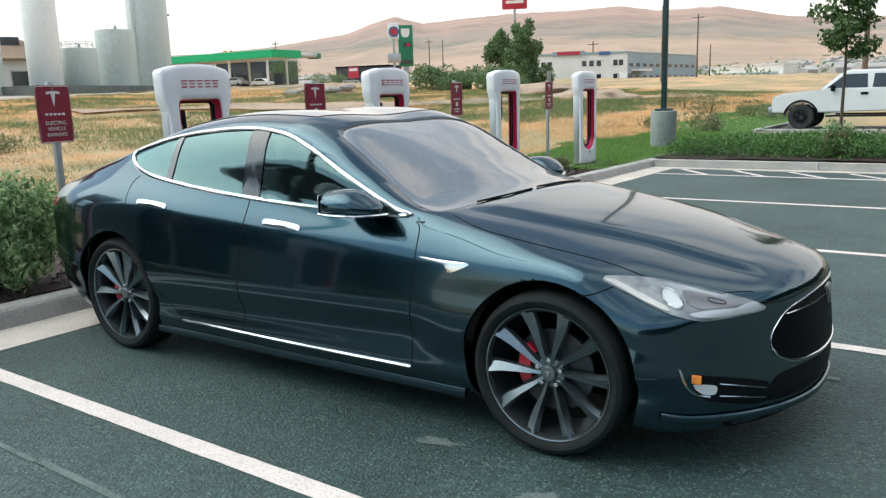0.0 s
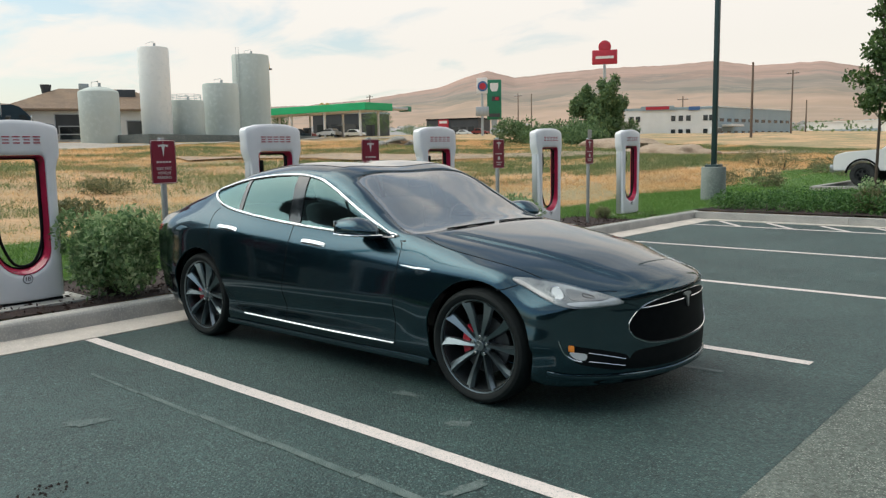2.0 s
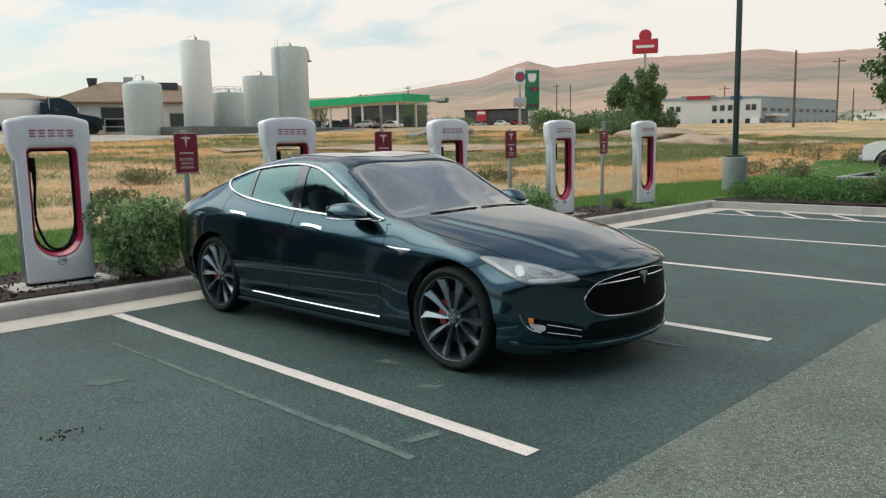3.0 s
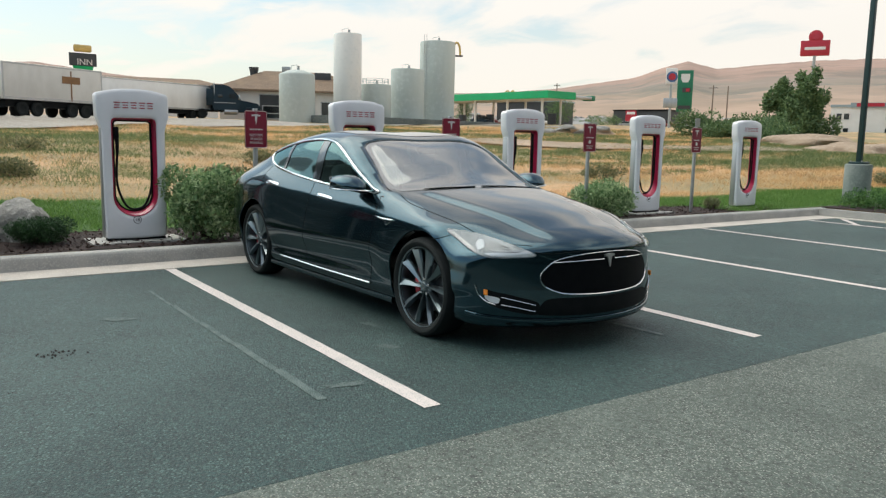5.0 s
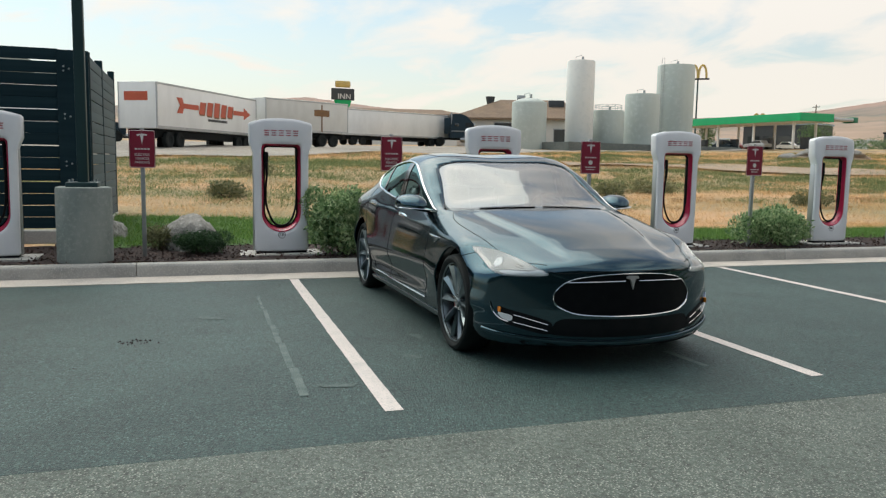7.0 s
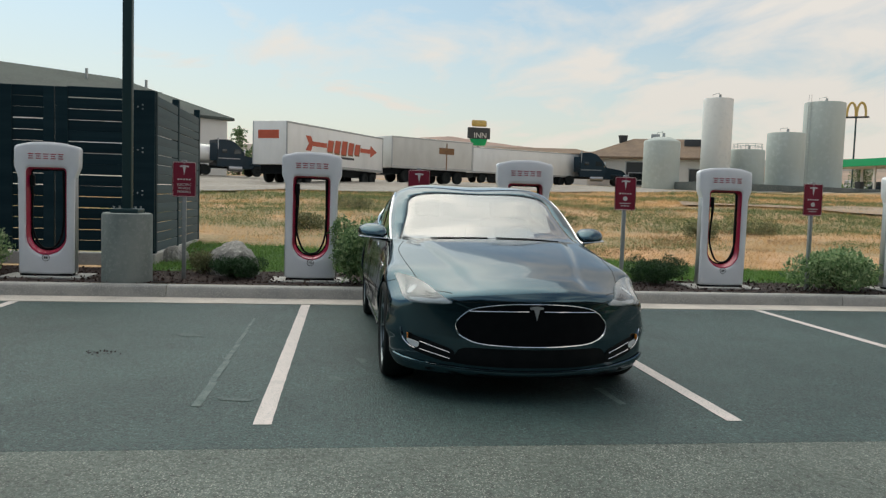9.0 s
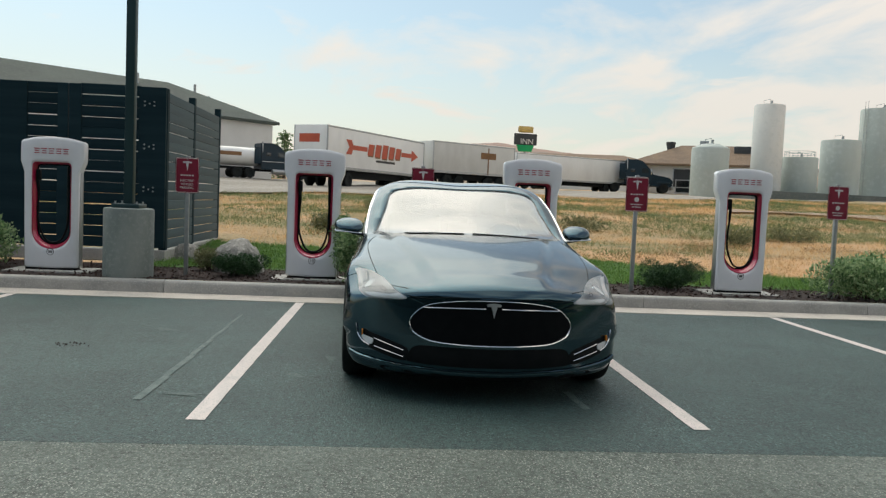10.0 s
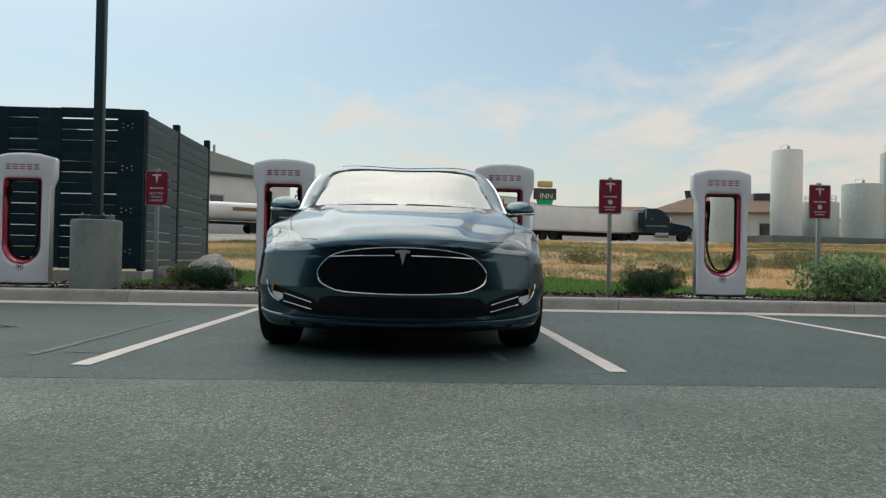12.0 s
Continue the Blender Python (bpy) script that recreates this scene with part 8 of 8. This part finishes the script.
for q in (-1, 1):
    v, f = tube([(q * 0.62 + 0.58 * math.cos(a), 0, 5.2 + 1.35 * math.sin(a) ** 0.8) for a in np.linspace(0.02, math.pi - 0.02, 16)], 0.18, 8)
    mpart("arch", v, f, M_YELLOW, g)
g = pylon("inn_sign", -192.4, 37.6, 96, 6.0, "pole sign with a brown inn board and a green bowl")
part("pole", cyl_bm((0, 0, 0), (0, 0, 9), 0.4, 0.4, 12), M_GALV, g)
part("top_board", box_bm(0, 0, 13.75, 3.9, 0.6, 1.6, 0.35), M_YELLOW, g, "dull yellow rounded top board")
part("board", box_bm(0, 0, 11.3, 5.8, 0.6, 2.8, 0.05), M_DARKWALL, g, "dark brown board", smooth=False)
t = new("words", text_mesh("INN", 1.9, M_SIGNWHITE, 0.02))
t.parent, t.matrix_basis = g, Matrix.Translation((0.3, -0.35, 10.7)) @ pose(0, 0, 0, 90)
v, f = lathe([(0.0, -1.6), (1.7, -1.6), (2.3, 0.0), (0.0, 0.0)], 24, "z")
mpart("bowl", [(a, b * 0.3, c + 9.85) for a, b, c in v], f, M_GREEN, g, "green bowl shape")
g = pylon("yellow_arch_sign", -203.5, 148.0, 55, 6.0, "two yellow arches on a tall thin pole")
part("pole", cyl_bm((0, 0, 0), (0, 0, 21.2), 0.26, 0.22, 12), M_POLE, g)
part("tray", box_bm(0, 0, 21.2, 6.6, 0.9, 0.45, 0.08), M_DARKWALL, g)
for s in (-1, 1):
    v, f = tube([(s * 1.25 + 1.15 * math.cos(a), 0, 21.3 + 4.0 * math.sin(a) ** 0.8) for a in np.linspace(0.02, math.pi - 0.02, 20)], 0.33, 8)
    mpart("arch", v, f, M_YELLOW, g)


def utility_pole(x, y, base, top, arms):
    g = empty("utility_pole", pose(x, y, base), "weathered wooden utility pole with a crossarm", "utility pole", "utility poles")
    part("pole", cyl_bm((0, 0, -0.5), (0, 0, top - base), 0.20, 0.13, 10), M_WOODPOLE, g)
    if arms:
        part("crossarm", box_bm(0, 0, top - base - 0.7, 2.6, 0.14, 0.16, 0.01), M_WOODPOLE, g, smooth=False)
        for k in (-1.1, -0.4, 0.4, 1.1):
            part("insulator", cyl_bm((k, 0, top - base - 0.62), (k, 0, top - base - 0.36), 0.06, 0.05, 8), M_ALU, g)


for px, py, pb, pt, arm in ((-55.4, 177.1, 3.2, 17.2, True), (-39.8, 111.7, 2.2, 12.9, False), (-133.3, 185.2, 6, 17.2, True), (-130.2, 187.4, 6, 17.0, False), (-172.4, 164.1, 6, 18.3, True), (-77.5, 171.7, 3.4, 12.7, True), (-7.5, 59.6, 0.8, 9.0, True), (-63.0, 212.0, 4.0, 12.5, False)):
    utility_pole(px, py, pb, pt, arm)


# ---- far trees and scrub ----
def far_tree(x, y, base, h, r, n, size, seed, mat, label, peaks=1):
    g = empty("tree", pose(x, y, base), label, "tree")
    rng = random.Random(seed)
    bm = bmesh.new()
    cyl_bm((0, 0, -0.3), (0, 0, h * 0.55), 0.05 * r + 0.08, 0.06, 10, 0.0, bm)
    blobs = []
    for k in range(64):
        u = rng.uniform(0.03, 0.97)
        top = rng.choice((-0.45, 0.0, 0.42)) * r if peaks > 1 else 0.0
        hh = h * (1.0 if top >= 0 else 0.86)
        rad = (r * 0.78 if peaks > 1 else r) * (1 - u) ** 0.6 * rng.uniform(0.2, 1.0)
        a = rng.uniform(0, 2 * math.pi)
        p = (top + rad * math.cos(a), rad * math.sin(a), hh * u)
        s = r * (0.26 - 0.13 * u)
        blobs.append((*p, s, s, s * 1.5))
        if k % 3 == 0:
            cyl_bm((top * 0.6, 0, hh * min(u * 0.6, 0.5)), p, 0.05, 0.02, 5, 0.0, bm)
    part("trunk", bm, M_BARK, g)
    v, f = leaves(clump_points(blobs, n, seed, 0.35), size, seed, 0.3, 1.7)
    mpart("crown", v, f, mat, g, smooth=False)


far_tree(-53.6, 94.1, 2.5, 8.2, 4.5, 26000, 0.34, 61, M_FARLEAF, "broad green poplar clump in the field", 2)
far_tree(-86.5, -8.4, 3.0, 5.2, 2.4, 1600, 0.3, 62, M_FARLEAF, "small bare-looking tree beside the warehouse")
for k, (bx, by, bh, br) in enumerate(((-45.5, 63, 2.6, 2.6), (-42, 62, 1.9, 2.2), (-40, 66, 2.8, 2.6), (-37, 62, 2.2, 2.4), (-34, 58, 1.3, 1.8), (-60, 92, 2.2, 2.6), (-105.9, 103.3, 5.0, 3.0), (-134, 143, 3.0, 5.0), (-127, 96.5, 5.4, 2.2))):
    bush("field_bush", bx, by, br, br * 1.1, bh, 2600, 0.22, M_FARLEAF, "pale green bush at the edge of the field, haze in its colour", "bush", 70 + k, 12, 1.8, rise(bx, by) - 0.1)
for k, (bx, by, bh, br) in enumerate(((-10.8, 37.1, 0.95, 1.1), (-12.6, 39.0, 1.0, 1.2), (-8.6, 36.0, 0.8, 0.9), (-7.6, 25.6, 0.7, 0.8), (-9.4, 26.6, 0.6, 0.8), (-13.0, 17.0, 0.5, 0.7), (-15.5, 12.2, 0.5, 0.6), (-14.0, 6.0, 0.4, 0.6), (-19.0, 9.2, 0.55, 0.8), (-14.2, 1.9, 0.42, 0.6), (-16.8, 14.5, 0.5, 0.8), (-22, 3.0, 0.5, 0.9), (-6.9, 33.0, 0.8, 1.0))):
    bush("sagebrush", bx, by, br, br, bh, 1300, 0.075, M_SAGE, "grey-green sagebrush in the dry field", "bush", 90 + k, 9, 2.6, rise(bx, by) - 0.03)
for k, (mx, my, mr, mh) in enumerate(((-23, 50, 3.6, 0.75), (-30, 56, 4.0, 0.8), (-49, 52, 3.5, 0.9))):
    bm = bmesh.new()
    bmesh.ops.create_icosphere(bm, subdivisions=4, radius=1.0)
    for q in bm.verts:
        c = q.co.normalized()
        s = 1 + 0.25 * noise.noise(c * 2 + Vector((k * 3.1, 0, 0)))
        q.co = Vector((c.x * mr * s, c.y * mr * 0.7 * s, c.z * mh * s))
    ob = bm_obj("dirt_mound", bm, M_DIRT, True, 60)
    ob.matrix_world = pose(mx, my, rise(mx, my) - 0.1)
    tagged(ob, "bare tan dirt mound in the field", "mound")
for k in range(6):
    rx, ry = -42.2 + k * 0.55, 41.6 + k * 0.5 + (k % 2) * 0.5
    r = boulder(rx, ry, 0.5, "pale broken concrete slab in a rubble heap", 11 + k)
    r.location.z = rise(rx, ry) + 0.15 + 0.2 * (k % 3)
    r.scale = (1.4, 1.0, 0.5)

# the distant town below the hills: roofs and trees past counting
rng_t = random.Random(77)
tv, tf = [], []
for i in range(420):
    az = radians(rng_t.uniform(92, 152))
    r = rng_t.uniform(300, 900)
    x, y = r * math.cos(az), r * math.sin(az)
    z = math.tan(radians(0.85 + 0.9 * (r - 300) / 600)) * r - 1.0
    w, d, h = rng_t.uniform(5, 14), rng_t.uniform(5, 9), rng_t.uniform(3, 5.5)
    a = rng_t.uniform(0, math.pi)
    o = len(tv)
    for zz, sc in ((0, 1), (h * 0.7, 1)):
        for sx, sy in ((-1, -1), (1, -1), (1, 1), (-1, 1)):
            tv.append((x + (sx * w * math.cos(a) - sy * d * math.sin(a)) / 2, y + (sx * w * math.sin(a) + sy * d * math.cos(a)) / 2, z + zz))
    tv += [(x - w * math.cos(a) / 2, y - w * math.sin(a) / 2, z + h), (x + w * math.cos(a) / 2, y + w * math.sin(a) / 2, z + h)]
    tf += [(o, o + 1, o + 5, o + 4), (o + 1, o + 2, o + 6, o + 5), (o + 2, o + 3, o + 7, o + 6), (o + 3, o, o + 4, o + 7), (o + 4, o + 5, o + 9, o + 8), (o + 6, o + 7, o + 8, o + 9), (o + 5, o + 6, o + 9), (o + 7, o + 4, o + 8)]
tagged(mesh_obj("distant_houses", tv, tf, M_TOWN), "tiny pale houses of a distant town", "houses", kind="stuff")
blobs = []
for i in range(520):
    az = radians(rng_t.uniform(92, 158))
    r = rng_t.uniform(260, 900)
    z = math.tan(radians(0.85 + 0.9 * (r - 300) / 600)) * r
    blobs.append((r * math.cos(az), r * math.sin(az), z + 1.0, rng_t.uniform(2, 5), rng_t.uniform(2, 5), rng_t.uniform(1.6, 4.0)))
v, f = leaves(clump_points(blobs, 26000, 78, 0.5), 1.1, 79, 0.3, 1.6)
tagged(mesh_obj("distant_trees", v, f, M_FARLEAF), "green trees of a distant town, haze painted into the leaves", "trees", kind="stuff")


# ---- white pickup beyond the hedge ----
pk = empty("pickup_truck", pose(-4.90, 27.25, BED + 0.02, rz=180) @ Matrix.Diagonal((0.92, 0.92, 0.92, 1)), "white crew-cab pickup truck with dark wheels", "pickup truck")


def pk_extrude(name, prof, half, m, taper=0.0, zt=1.2, lab="", bev=0.05):
    bm = bmesh.new()
    vs = [bm.verts.new((a, s * (half - taper * max(0.0, b - zt)), b)) for s in (-1, 1) for a, b in prof]
    n = len(prof)
    bm.faces.new(vs[:n]), bm.faces.new(vs[n:][::-1])
    for i in range(n):
        bm.faces.new((vs[i], vs[(i + 1) % n], vs[n + (i + 1) % n], vs[n + i]))
    bmesh.ops.bevel(bm, geom=bm.edges[:], offset=bev, segments=3, affect="EDGES")
    return part(name, bm, m, pk, lab)


M_PICKUP = surf("white_pickup_paint", (0.74, 0.74, 0.73), 0.3, dark=(0.70, 0.70, 0.69), scale=1.5, coat=0.7)


def arch_cut(cx, r, z0):
    return [(cx + r * math.cos(a), max(z0, 0.42 + r * math.sin(a))) for a in np.linspace(0.12, math.pi - 0.12, 10)]


pk_extrude("body", [(-4.95, 0.62), (-4.95, 1.25), (-0.62, 1.28), (0.55, 1.19), (0.86, 1.10), (0.93, 0.92), (0.93, 0.55)] + arch_cut(0, 0.50, 0.55) + arch_cut(-3.68, 0.50, 0.60), 0.99, M_PICKUP, 0.05, 1.0, "white body", 0.03)
pk_extrude("cab", [(-3.05, 1.22), (-3.02, 1.80), (-2.8, 1.88), (-1.35, 1.89), (-1.15, 1.83), (-0.50, 1.24)], 0.95, M_PICKUP, 0.20, 1.25, "white cab")
for a, b in ((-1.93, -1.02), (-2.85, -2.05)):
    pk_extrude("side_window", [(a, 1.32), (a + 0.03, 1.76), (min(b, -1.25) if b > -1.5 else b - 0.03, 1.76), (b if b < -1.5 else -0.72, 1.32)], 0.957, M_DARKWIN, 0.20, 1.25, "", 0.01)
pk_extrude("windscreen", [(-1.17, 1.79), (-0.62, 1.31), (-0.55, 1.30), (-1.12, 1.82)], 0.86, M_DARKWIN, 0.2, 1.25, "", 0.005)
part("bumper", box_bm(0.97, 0, 0.62, 0.16, 1.94, 0.26, 0.05), M_STEEL, pk, "steel front bumper")
part("grille", box_bm(0.92, 0, 0.93, 0.06, 1.2, 0.26, 0.02), M_BLACK, pk)
for s in (-1, 1):
    part("headlamp", box_bm(0.84, s * 0.80, 0.96, 0.18, 0.32, 0.22, 0.04), M_LENS, pk)
    part("door_handle", box_bm(-1.85, s * 1.0, 1.14, 0.22, 0.03, 0.07, 0.01), M_BLACK, pk)
    part("door_handle", box_bm(-2.85, s * 1.0, 1.14, 0.22, 0.03, 0.07, 0.01), M_BLACK, pk)
    part("door_mirror", box_bm(-0.95, s * 1.10, 1.32, 0.12, 0.22, 0.20, 0.04), M_BLACK, pk)
    part("running_board", box_bm(-1.9, s * 0.97, 0.44, 2.3, 0.14, 0.06, 0.02), M_BLACK, pk)
    for wx in (0.0, -3.68):
        v, f = lathe([(0.0, -0.10), (0.09, -0.11), (0.10, -0.09), (0.22, -0.075), (0.245, -0.12), (0.36, -0.13), (0.40, -0.10), (0.41, 0.0), (0.40, 0.10), (0.36, 0.13), (0.0, 0.12)], 36)
        w = mpart("wheel", [(wx + q[0], s * 0.86 + (q[1] if s < 0 else -q[1]), 0.41 + q[2]) for q in v], f, M_DUSTYTYRE, pk, "dusty grey off-road tyre on a black wheel")
        for k in range(6):
            a = 2 * math.pi * k / 6
            part("wheel_spoke", box_bm(wx + 0.13 * math.cos(a), s * 0.975, 0.41 + 0.13 * math.sin(a), 0.09, 0.03, 0.09, 0.006), M_BLACK, w)
    v, f = tube([(0.515 * math.cos(a), s * 0.985, 0.42 + 0.515 * math.sin(a)) for a in np.linspace(0.1, math.pi - 0.1, 20)], 0.035, 8)
    mpart("arch_flare", v, f, M_BLACK, pk, "black wheel arch flare")
